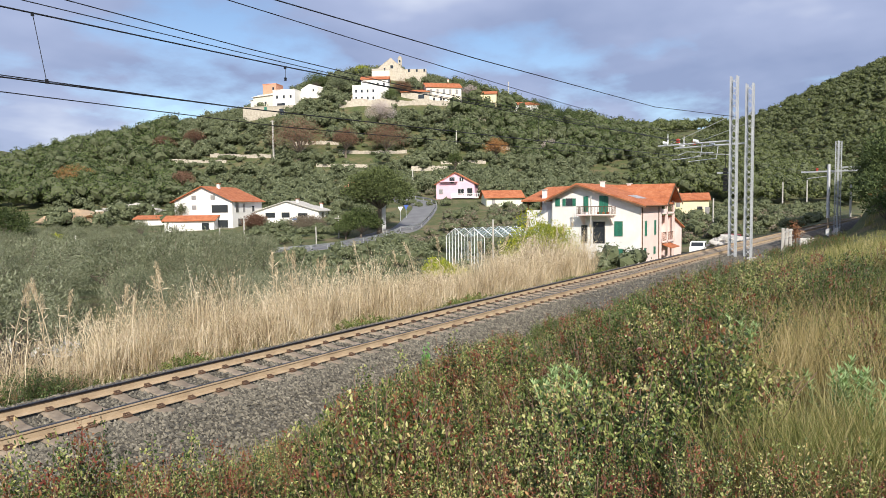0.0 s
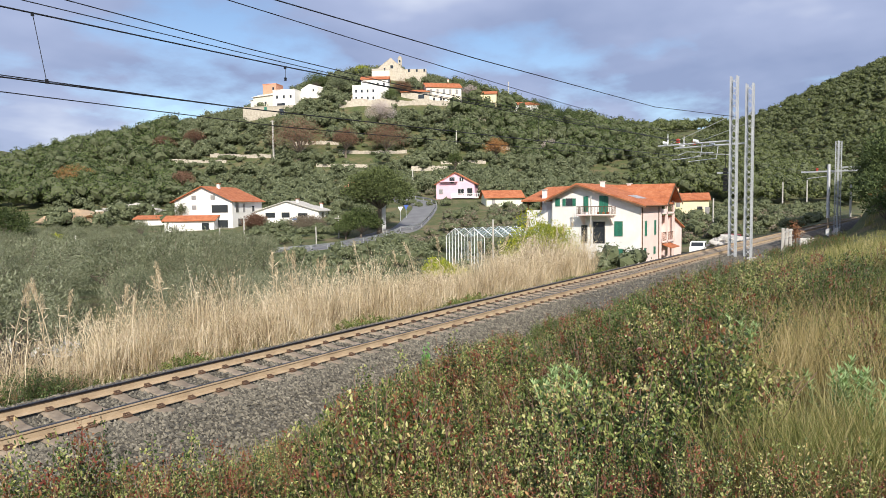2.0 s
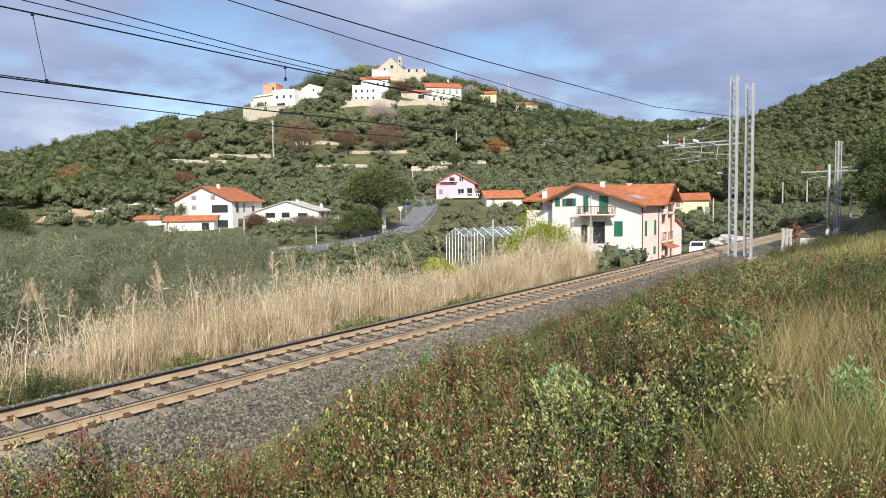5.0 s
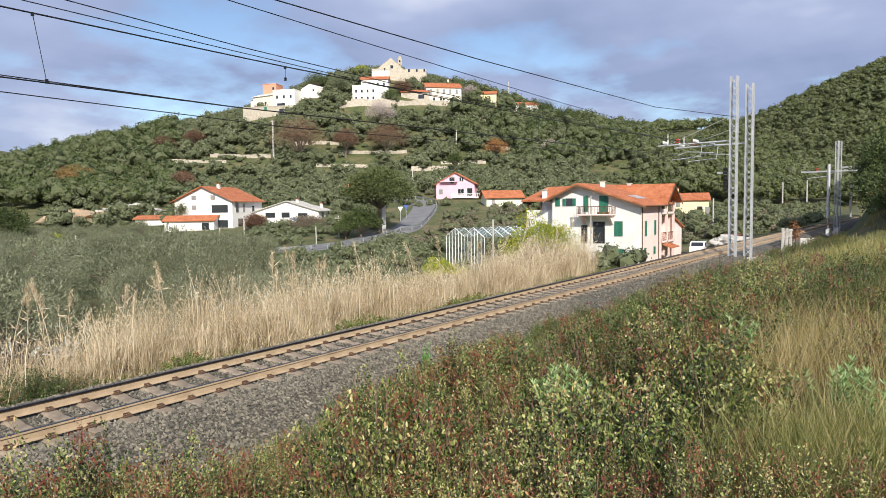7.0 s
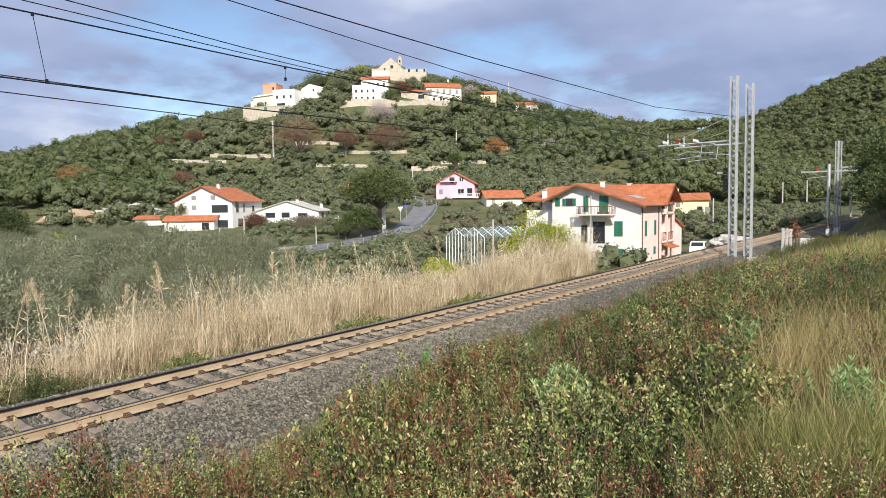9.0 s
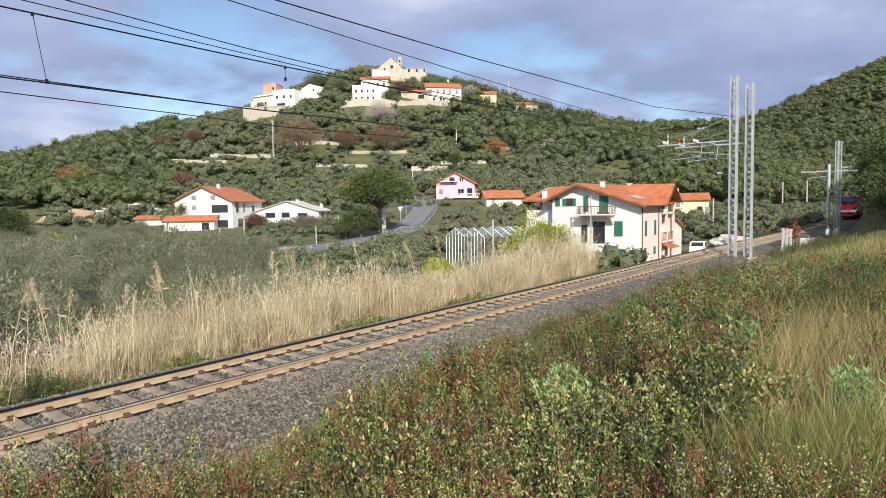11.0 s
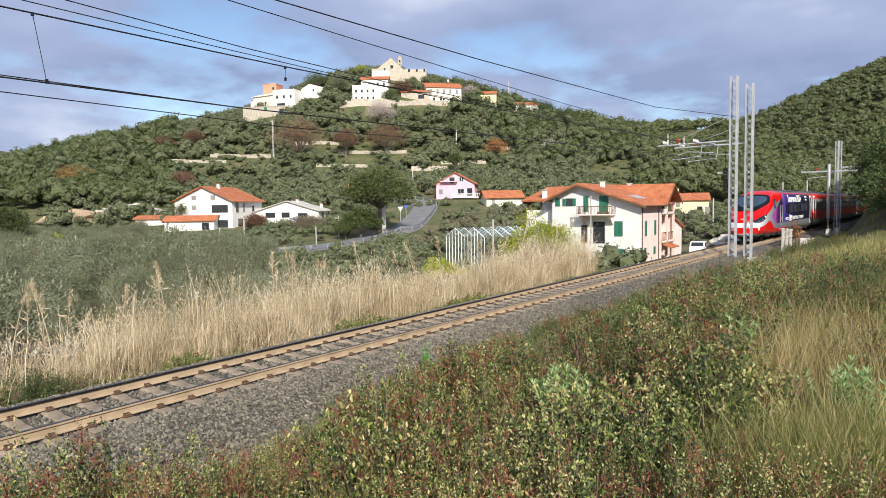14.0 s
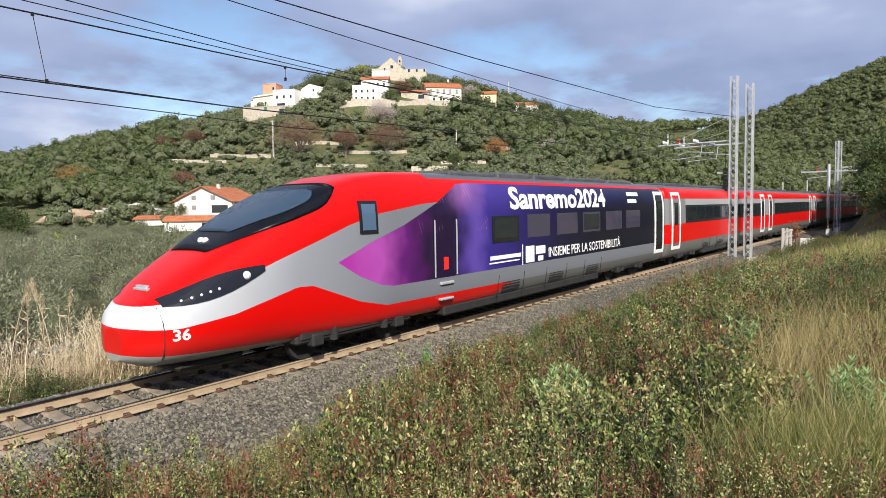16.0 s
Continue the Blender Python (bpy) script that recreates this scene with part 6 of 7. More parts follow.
far_shrubs = [shrub("dense small-leaved evergreen shrub with reddish young shoots", 60, 0.85, 0.55, 4800, 0.027, mt_, 0.12) for mt_ in (m_shrub, m_shrub_dark, m_shrub, m_shrub_dark)]
scatter(bank_shrubs, [q for q in spots if q[0] * CY + q[1] * SY < 6.0], 0.65, 1.2)
scatter(far_shrubs, [q for q in spots if q[0] * CY + q[1] * SY >= 6.0], 0.65, 1.3)

sprigs = [shrub("tall reddish and green sprigs rising from the bank", 24, 1.5, 0.4, 2600, 0.032, m_shrub, 0.45) for _ in range(4)]
sprig_spots = []
for u in range(-10, 930, 19):
    d_ = tries.uniform(4.4, 6.4) if u < 600 else tries.uniform(5.6, 7.6)
    crest = float(np.interp(u, [0, 60, 130, 200, 330, 420, 540, 600, 650, 700, 760, 815, 860, 930], [800, 735, 790, 775, 735, 790, 740, 690, 625, 600, 610, 565, 610, 620])) + tries.uniform(0, 70)
    x_, y_ = cam_place((u - 784) / 1150 * d_, d_)
    tall = 3.3 - (crest - 368) * d_ / 1150 - ground_at(x_, y_)
    if tall > 0.3 and not hides_spurge(x_, y_):
        sprig_spots.append((x_, y_, min(1.15, tall / 1.4)))
for u in range(640, 1600, 62):
    for w_ in (830, 862):
        q = bank_hit(u + tries.uniform(-20, 20), w_, 0.45)
        sprig_spots.append((*q, 0.45))
scatter(sprigs, sprig_spots, 0.95, 1.05)
dark_shrubs = [shrub("dark green evergreen shrub beside the ballast", 64, 1.1, 0.8, 5200, 0.034, m_shrub_dark, 0.1) for _ in range(3)]
spots = []
while len(spots) < 60:
    x_ = tries.uniform(12, 60)
    y_ = float(track_y(x_)) - tries.uniform(3.1, 5.2 + 0.05 * x_)
    if any((x_ - q[0]) ** 2 + (y_ - q[1]) ** 2 < 0.5 for q in spots):
        continue
    spots.append((x_, y_, 0.75 if x_ < 38 else 0.85))
scatter(dark_shrubs, spots)
# low green bushes at the foot of the dry grass beyond the track
low_shrubs = [shrub("low bright green bush at the foot of dry grass", 40, 0.7, 0.7, 1300, 0.07, m_green, 0.05) for _ in range(2)]
for k, (u, w_) in enumerate(((602, 577), (628, 569), (742, 535), (765, 530), (308, 640), (784, 524))):
    way = sight(u, w_)
    p = Vector(EYE) + way * (3.8 / -way.z)
    q = low_shrubs[k] if k < 2 else copy_thing(low_shrubs[k % 2], pose(0, 0, 0))
    q.matrix_basis = Matrix.Translation((p.x, float(track_y(p.x)) + 2.75, -0.85)) @ Matrix.Rotation(k * 1.7, 4, "Z")


def spurge(mat, label, n_stem, height, spread):
    ob = thing("spurge_plant", pose(0, 0, -50), label, "plant", "spurges on the bank")
    c, d = [], []
    bm = bmesh.new()
    for i in range(n_stem):
        a, r_ = rng.uniform(0, math.tau), spread * math.sqrt(rng.random())
        h = height * rng.uniform(0.7, 1.0)
        top = np.array([math.cos(a) * r_, math.sin(a) * r_, h])
        root = top * [0.3, 0.3, 0]
        tube(bm, root, top, 0.008, 0.005, 5)
        k = 64
        u = np.linspace(0.35, 1.0, k)
        ang = u * 60 + rng.uniform(0, 6)
        c.append(root + (top - root) * u[:, None])
        d.append(np.stack([np.cos(ang), np.sin(ang), 0.15 + 1.3 * (u - 0.35)], -1))
    c, d = np.concatenate(c), np.concatenate(d)
    v_, f_ = leaf_array(c, d, rng.uniform(0.06, 0.095, len(c)), 0.015, np.tile([0, 0, 1.0], (len(c), 1)))
    f = new("foliage", array_mesh("foliage", v_, f_, mat))
    f.parent = ob
    part("branchwork", bm, mat, ob)["kind"] = "stuff"
    return ob


fresh = spurge(m_spurge_bright, "fresh bright green spurge with narrow leaves", 7, 1.2, 0.16)
blue = [spurge(m_spurge, "blue-green spurge with narrow whorled leaves", n_, 0.7, s_) for n_, s_ in ((8, 0.22), (12, 0.3))]
for i, (x_, y_, k_) in enumerate(SPURGES):
    m = Matrix.Translation((x_, y_, ground_at(x_, y_) - 0.02)) @ Matrix.Rotation(i * 1.7, 4, "Z")
    src = fresh if i == 0 else blue[i % 2]
    ob = src if i < 3 else copy_thing(src, m)
    ob.matrix_basis = m @ Matrix.Diagonal((k_, k_, k_ * (0.8 if i == 0 else 1.0), 1))


def blades(x_, y_, z_, h, width, lean, mat, name, label):
    """Grass blades, each of two bent pieces."""
    n_ = len(x_)
    a = rng.uniform(0, math.tau, n_)
    lean = np.broadcast_to(lean, n_)
    tilt = np.abs(rng.normal(0, 1, n_)) * lean
    d = np.stack([np.cos(a) * np.sin(tilt), np.sin(a) * np.sin(tilt), np.cos(tilt)], -1)
    d2 = unit(d + np.stack([np.cos(a), np.sin(a), np.full(n_, -0.35)], -1) * (0.4 * lean + 0.15)[:, None])
    b_ = rng.uniform(0, math.tau, n_)
    s_ = np.stack([np.cos(b_), np.sin(b_), np.zeros(n_)], -1) * (width / 2)[:, None]
    root = np.stack([x_, y_, z_], -1)
    mid = root + d * (h * 0.6)[:, None]
    tip = mid + d2 * (h * 0.42)[:, None]
    v_ = np.stack([root - s_, root + s_, mid + s_ * 0.75, mid - s_ * 0.75, tip], 1).reshape(-1, 3)
    o_ = 5 * np.arange(n_)[:, None]
    f_ = np.concatenate([o_ + [0, 1, 2], o_ + [0, 2, 3], o_ + [3, 2, 4]])
    return tagged(new(name, array_mesh(name, v_, f_, mat)), label, "grass", kind="stuff")


def clumped(n_, per, x_, y_, r_):
    """Spots gathered round fewer centres."""
    k_ = np.repeat(np.arange(len(x_)), per)[:n_]
    return x_[k_] + rng.normal(0, r_, len(k_)), y_[k_] + rng.normal(0, r_, len(k_))


# tall dry grass between the track and the grove
cn = 1700
cx_ = rng.uniform(-8, 36, cn)
lo_ = 3.15 + 0.35 * np.sin(cx_ * 0.9) + 0.3 * np.sin(cx_ * 0.37 + 1)
co_ = lo_ + 3.8 * rng.random(cn) ** 0.95
side_ = (cx_ * SY - (track_y(cx_) + co_) * CY) / (cx_ * CY + (track_y(cx_) + co_) * SY)
keep = (side_ > -0.54) | (rng.random(cn) < 0.35)
cx_, co_ = cx_[keep], co_[keep]
cn = len(cx_)
ht = (1.15 + 0.5 * lumps(cx_, co_, 0.8) + 0.4 * rng.random(cn)) * np.interp(cx_, [-8, 3, 7, 12, 19, 22, 26, 34, 39], [0.55, 0.7, 1.1, 1.25, 1.1, 1.0, 1.25, 1.5, 1.5])
ht = np.clip(ht * 1.12, 0.35, None) * rng.uniform(0.55, 1.3, cn)
per = 36
gx_, gy_ = clumped(cn * per, per, cx_, track_y(cx_) + co_, 0.17)
gh = np.repeat(ht, per) * rng.uniform(0.3, 1.15, cn * per)
gy_ = np.maximum(gy_, track_y(gx_) + 2.85)
blades(gx_, gy_, ground_z(gx_, gy_) + 0.0, gh, rng.uniform(0.007, 0.02, cn * per), np.repeat(rng.uniform(0.12, 0.6, cn), per), m_straw, "dry_grass", "tall straw-coloured dry grass along the railway")
# broken leaves and seed heads tangled in it
per = 85
gx_, gy_ = clumped(cn * per, per, cx_, track_y(cx_) + co_, 0.24)
gy_ = np.maximum(gy_, track_y(gx_) + 2.85)
gz_ = ground_z(gx_, gy_) + np.repeat(ht, per) * rng.uniform(0.1, 0.9, cn * per)
v_, f_ = leaf_array(np.stack([gx_, gy_, gz_], -1), rng.normal(0, 0.6, (cn * per, 3)) + [0, 0, 0.7], rng.uniform(0.05, 0.15, cn * per), rng.uniform(0.01, 0.022, cn * per), facing(cn * per, 0.0, 0.8))
tagged(new("dry_leaf_litter", array_mesh("dry_leaf_litter", v_, f_, m_straw)), "broken straw-coloured leaves tangled in dry grass", "grass", kind="stuff")

# single cane stalks with plumes stand above it
def cane(h, lean):
    ob = thing("cane", pose(0, 0, -50), "tall dry cane stalk with drooping leaves and a feathery plume", "reed", "canes above the dry grass")
    pts = [Vector((lean * (q / 6) ** 2 * h, 0, h * q / 6)) for q in range(7)]
    part("stalk", bent_tube(bmesh.new(), pts, 0.016, 0.006, 5), m_straw, ob)
    u = rng.uniform(0.35, 0.95, 14)
    c = np.stack([lean * u * u * h, np.zeros(14), h * u], -1)
    a = rng.uniform(0, math.tau, 14)
    v_, f_ = leaf_array(c, np.stack([np.cos(a), np.sin(a), rng.uniform(-0.9, 1.2, 14)], -1), rng.uniform(0.18, 0.36, 14), 0.028)
    f = new("leaves", array_mesh("leaves", v_, f_, m_straw))
    f.parent = ob
    u = rng.uniform(0.9, 1.08, 110)
    c = np.stack([lean * u * u * h, np.zeros(110), h * u], -1) + rng.normal(0, 0.025, (110, 3))
    v_, f_ = leaf_array(c, rng.normal(0, 0.5, (110, 3)) + [0.2, 0, 1.0], 0.11, 0.014)
    f = new("plume", array_mesh("plume", v_, f_, m_straw))
    f.parent = ob
    return ob


canes = [cane(2.6, 0.06), cane(2.9, 0.16), cane(2.3, 0.28), cane(2.7, -0.1)]
spots = [(tries.uniform(3, 24), tries.uniform(3.6, 7.5)) for _ in range(40)] + [(tries.uniform(23, 37), tries.uniform(3.4, 6.5)) for _ in range(26)]
spots = [(x_, float(track_y(x_)) + o_, 1.0) for x_, o_ in spots]
scatter(canes, spots, 0.75, 1.1)

for u, w_, k_ in ((742, 535, 0.9), (775, 530, 0.8), (810, 528, 0.7), (620, 572, 0.6), (15, 690, 1.0), (40, 680, 0.8), (1250, 470, 0.6), (1330, 455, 0.6), (1085, 478, 0.5)):
    x_, y_ = bank_hit(u, w_, 0.15)
    ob = copy_thing(dark_shrubs[int(u) % 3], Matrix.Translation((x_, y_, ground_at(x_, y_) - 0.02)) @ Matrix.Rotation(u, 4, "Z"))
    ob.scale = (k_, k_, k_ * 0.9)
for i, u in enumerate((-8, 16, 42)):
    way = sight(u, 694 - 6 * i)
    p = Vector(EYE) + way * (3.9 / -way.z)
    ob = copy_thing(dark_shrubs[i], Matrix.Translation((p.x, float(track_y(p.x)) + 2.95, -0.9)) @ Matrix.Rotation(i * 2.0, 4, "Z"))
    ob.scale = (1.1, 1.1, 1.0 - 0.1 * i)
# grass of the near bank
cn = 1700
cx_ = rng.uniform(5, 75, cn) ** 1.0
cx_ = np.where(rng.random(cn) < 0.6, rng.uniform(5, 34, cn), cx_)
co_ = -3.4 - rng.random(cn) * (6 + cx_ * 0.28)
per = 34
gx_, gy_ = clumped(cn * per, per, cx_, track_y(cx_) + co_, 0.22)
gh = np.repeat(rng.uniform(0.3, 0.75, cn), per) * rng.uniform(0.5, 1.2, cn * per)
blades(gx_, gy_, ground_z(gx_, gy_) - 0.02, gh, np.interp(gx_, [5, 40], [0.007, 0.02]) * rng.uniform(0.7, 1.3, cn * per), 0.35, m_grass, "bank_grass", "half-dry grass on the railway bank")
cn = 210
cx_, cy_ = rng.uniform(1.8, 7.0, cn), rng.uniform(-2.8, -0.2, cn)
gx_, gy_ = clumped(cn * 30, 30, cx_, cy_, 0.12)
gh = rng.uniform(0.25, 0.85, cn * 30)
blades(gx_, gy_, ground_z(gx_, gy_) - 0.02, gh, rng.uniform(0.004, 0.009, cn * 30), 0.35, m_green, "green_grass", "long green grass between the shrubs")
# fine dry tussocks among the shrubs, and fresh grass at the foot of the bank
gaps = random.Random(77)
for count, u0, u1, w0, w1, low, high, thick, mat, nm, lb in ((85, 1340, 1590, 490, 640, 0.35, 0.95, 0.006, m_tussock, "tussock_grass", "fine half-dry tussock grass among the shrubs"),
                                                             (120, 1300, 1590, 740, 900, 0.3, 0.75, 0.006, m_grass, "fresh_grass", "tangled yellow-green grass between the shrubs")):
    at = [bank_hit(gaps.uniform(u0, u1), gaps.uniform(w0, w1), 0.55 if w0 < 600 else 0.35) for _ in range(count)]
    cx_, cy_ = np.array([q[0] for q in at]), np.array([q[1] for q in at])
    gx_, gy_ = clumped(count * 42, 42, cx_, cy_, 0.17)
    blades(gx_, gy_, ground_z(gx_, gy_) - 0.02, rng.uniform(low, high, count * 42), rng.uniform(0.5, 1.2, count * 42) * thick, 0.4, mat, nm, lb)
# low green weeds by the rails and behind them
cn = 260
cx_ = rng.uniform(-4, 36, cn)
co_ = np.where(rng.random(cn) < 0.7, rng.uniform(2.6, 3.3, cn), -rng.uniform(2.9, 3.6, cn))
gx_, gy_ = clumped(cn * 40, 40, cx_, track_y(cx_) + co_, 0.14)
blades(gx_, gy_, ground_z(gx_, gy_) - 0.02 + 0.12, rng.uniform(0.1, 0.4, cn * 40), rng.uniform(0.01, 0.025, cn * 40), 0.6, m_green, "weeds", "low green weeds beside the ballast")


def tree(name, label, category, group, height, radius, trunk_h, leaves, size, ratio, mat, clumps, bark=m_bark, flat=0.7, up=0.3, droop=0.0):
    """A tapered trunk, limbs to every clump, and leaves gathered round the clumps."""
    ob = thing(name, pose(0, 0, -80), label, category, group)
    bm = bmesh.new()
    r0 = height * 0.035
    top = Vector((rng.normal(0, 0.1), rng.normal(0, 0.1), trunk_h))
    bent_tube(bm, [(0, 0, -0.3), (rng.normal(0, 0.05), rng.normal(0, 0.05), trunk_h * 0.5), top], r0 * 1.3, r0 * 0.8, 8)
    cs = []
    for i in range(clumps):
        a = i * 2.4 + rng.uniform(-0.4, 0.4)
        q = math.sqrt((i + 0.5) / clumps)
        zc = trunk_h + (height - trunk_h) * (0.25 + 0.6 * (1 - q * q * 0.8) * rng.uniform(0.6, 1.1))
        c = Vector((math.cos(a) * q * radius * 0.75, math.sin(a) * q * radius * 0.75, zc))
        cs.append(c)
        bent_tube(bm, [top, (top + c) / 2 + Vector((0, 0, 0.1 * height * rng.uniform(-0.3, 1))), c], r0 * 0.45, 0.02, 3)
    part("trunk", bm, bark, ob)
    which = rng.integers(0, clumps, leaves)
    cc = np.array([tuple(c) for c in cs])[which]
    rr = radius * 0.42 * rng.uniform(0.7, 1.2, clumps)[which]
    d = unit(rng.normal(0, 1, (leaves, 3)))
    p = cc + d * (rr * rng.random(leaves) ** 0.4)[:, None] * [1, 1, flat]
    v_, f_ = leaf_array(p, d + rng.normal(0, 0.7, (leaves, 3)) + [0, 0, up - droop], size * rng.uniform(0.6, 1.4, leaves), size * ratio * rng.uniform(0.7, 1.3, leaves), facing(leaves, d * 0.8, 0.4))
    f = new("crown", array_mesh("crown", v_, f_, mat))
    f.parent = ob
    return ob


def stand(ob, x_, y_, k_=1.0, sink=0.0, spin=0.0):
    ob.matrix_basis = Matrix.Translation((x_, y_, ground_at(x_, y_) - sink)) @ Matrix.Rotation(spin, 4, "Z") @ Matrix.Diagonal((k_, k_, k_, 1))


# the olive grove in the valley
olives = [tree("olive_tree", "grey-green olive tree with a broad dense crown", "olive tree", "olive grove", 4.2, 2.25, 1.1, 6000, 0.12, 0.36, m_olive, 17) for _ in range(3)]
far_olives = [tree("olive_tree", "grey-green olive tree with a broad dense crown", "olive tree", "olive grove", 4.2, 2.5, 1.0, 2300, 0.2, 0.36, m_olive, 14) for _ in range(3)]
spots = []
for i in range(-40, 20):
    for j in range(0, 34):
        l_ = i * 4.3 + (j % 2) * 2.1 + tries.uniform(-0.9, 0.9)
        d_ = 20 + j * 3.9 + tries.uniform(-0.9, 0.9)
        u = 784 + 1150 * l_ / d_
        x_, y_ = cam_place(l_, d_)
        if y_ - float(track_y(x_)) < 9.5 or u < -90:
            continue
        edge = 775 if d_ < 37 else (470 if d_ < 95 else 400)
        if u > edge or d_ > (132 if u < 250 else 112):
            continue
        spots.append((x_, y_, 1.0 if d_ < 60 else 0.8))
scatter(olives, [q for q in spots if q[0] * CY + q[1] * SY < 45], 0.72, 1.18)
scatter(far_olives, [q for q in spots if q[0] * CY + q[1] * SY >= 45], 0.75, 1.15)


G = (1 + math.sqrt(5)) / 2
ICO_V = unit(np.array([(-1, G, 0), (1, G, 0), (-1, -G, 0), (1, -G, 0), (0, -1, G), (0, 1, G), (0, -1, -G), (0, 1, -G), (G, 0, -1), (G, 0, 1), (-G, 0, -1), (-G, 0, 1)]))
ICO_F = np.array([(0, 11, 5), (0, 5, 1), (0, 1, 7), (0, 7, 10), (0, 10, 11), (1, 5, 9), (5, 11, 4), (11, 10, 2), (10, 7, 6), (7, 1, 8), (3, 9, 4), (3, 4, 2), (3, 2, 6), (3, 6, 8), (3, 8, 9),
                  (4, 9, 5), (2, 4, 11), (6, 2, 10), (8, 6, 7), (9, 8, 1)])


# dark tone for the clumps: the shade inside a crown, put into colour
m_crown_shade = surface("shaded_crown_inside", (0.12, 0.135, 0.065), (0.06, 0.072, 0.032), 1.2, 6.0, 0.95, 0.5, 0.1, 0.0, 0.0, "World")


def woods(name, label, l_, d_, height, width, leaves, size, mat, lumps_=5):
    """Far crowns, each a heap of ragged clumps coloured as inner shade under loose leaf sprays, in one sheet of
    woodland.
    """
    x_, y_ = cam_place(l_, d_)
    ok = np.abs(y_ - track_y(x_)) > 6.5
    x_, y_, height, width = x_[ok], y_[ok], height[ok], width[ok]
    n_ = len(x_)
    z_ = ground_z(x_, y_)
    a = np.arange(lumps_) * 2.4 + rng.uniform(0, 6.28, (n_, 1))
    q = np.sqrt((np.arange(lumps_) + 0.2) / lumps_)[None]
    zz = height[:, None] * (0.34 + 0.36 * (1 - q) + rng.uniform(-0.08, 0.12, (n_, lumps_)))
    c = np.stack([x_[:, None] + np.cos(a) * q * width[:, None] * 0.62, y_[:, None] + np.sin(a) * q * width[:, None] * 0.62, z_[:, None] + zz], -1)
    r_ = width[:, None] * rng.uniform(0.4, 0.64, (n_, lumps_))
    flat = np.array([1, 1, 0.85])
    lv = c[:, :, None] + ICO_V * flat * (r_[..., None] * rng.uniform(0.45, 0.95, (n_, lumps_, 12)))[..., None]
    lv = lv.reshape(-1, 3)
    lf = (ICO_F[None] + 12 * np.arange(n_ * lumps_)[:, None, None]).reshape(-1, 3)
    which = rng.integers(0, lumps_, (n_, leaves))
    d = unit(rng.normal(0, 1, (n_, leaves, 3)) + [0, 0, 0.35])
    cc = np.take_along_axis(c, which[..., None], 1)
    rr = np.take_along_axis(r_, which, 1)[..., None]
    p = cc + d * flat * rr * rng.uniform(0.72, 1.22, (n_, leaves, 1))
    nn = unit(d + rng.normal(0, 0.5, d.shape))
    t1 = unit(np.cross(nn, rng.normal(0, 1, d.shape)))
    t2 = np.cross(nn, t1)
    s_ = size * rng.uniform(0.5, 1.3, (n_, leaves, 1))
    tv = np.stack([p - t1 * s_, p + t1 * s_ * 0.7 - t2 * s_ * 0.7, p + t1 * s_ * 0.5 + t2 * s_ * 0.9], 2).reshape(-1, 3)
    tf = np.arange(len(tv)).reshape(-1, 3)
    me = array_mesh(name, np.concatenate([lv, tv]), np.concatenate([lf, tf + len(lv)]), [mat, m_crown_shade], index=np.repeat([1, 0], [len(lf), len(tf)]))
    return tagged(new(name, me), label, "woodland", kind="stuff")


def sown(n_, u0, u1, d0, d1):
    """Places spread evenly over a stretch of the valley: bearing range (tangent) and depth range."""
    t_ = rng.random(n_)
    d_ = np.sqrt(d0 * d0 + (d1 * d1 - d0 * d0) * t_)
    return rng.uniform(u0, u1, n_) * d_, d_


def clear_of(l_, d_, holes):
    ok = np.ones(len(l_), bool)
    for hl, hd, hr, hs in holes:
        ok &= ((l_ - hl) / hr) ** 2 + ((d_ - hd) / hs) ** 2 > 1
    return l_[ok], d_[ok]


# clearings: houses, the road, terraces
CLEAR = SITES + TERRACES + [(-95, 172, 26, 14), (-78, 214, 14, 7), (-28, 232, 24, 6), (-10, 205, 12, 6), (22, 78, 15, 16), (10, 70, 12, 12), (3, 158, 9, 16)]
for p, s, zz in rows[::2]:
    CLEAR.append((p.x * SY - p.y * CY, p.x * CY + p.y * SY - 5, 6.0, 11.0))
l_, d_ = clear_of(*sown(2700, -0.6, 0.24, 150, 360), CLEAR)
k_ = rng.uniform(0.6, 1.25, len(l_))
woods("olive_terraces", "grey-green olive trees covering the terraced hill", l_, d_, 5.0 * k_, 2.9 * k_, 190, 0.31, m_hill_olive, 4)
l_, d_ = clear_of(*sown(560, -0.78, -0.40, 180, 340), CLEAR)
k_ = rng.uniform(0.8, 1.3, len(l_))
woods("pine_wood", "dark green pines on the hill shoulder", l_, d_, 7.5 * k_, 4.0 * k_, 300, 0.36, m_pine)
l_, d_ = clear_of(*sown(330, 0.02, 0.32, 235, 370), CLEAR)
k_ = rng.uniform(0.8, 1.3, len(l_))
woods("hill_pines", "dark pines on the flank of the hill", l_, d_, 7.5 * k_, 4.0 * k_, 300, 0.36, m_pine)
l_, d_ = sown(2250, 0.30, 0.72, 190, 460)
k_ = rng.uniform(0.75, 1.25, len(l_))
woods("forest", "dense green forest on a steep hillside", l_, d_, 8.5 * k_, 3.2 * k_, 170, 0.36, m_forest, 4)
l_, d_ = sown(1100, 0.1, 0.62, 500, 720)
k_ = rng.uniform(0.8, 1.3, len(l_))
woods("far_forest", "green forest on a far ridge", l_, d_, 8 * k_, 5 * k_, 60, 0.8, m_forest, 2)
l_, d_ = clear_of(*sown(2600, -0.62, 0.3, 150, 330), SITES)
k_ = rng.uniform(0.2, 0.6, len(l_))
woods("undergrowth", "low green scrub between the trees", l_, d_, 3.0 * k_, 3.4 * k_, 60, 0.26, m_hill_olive)
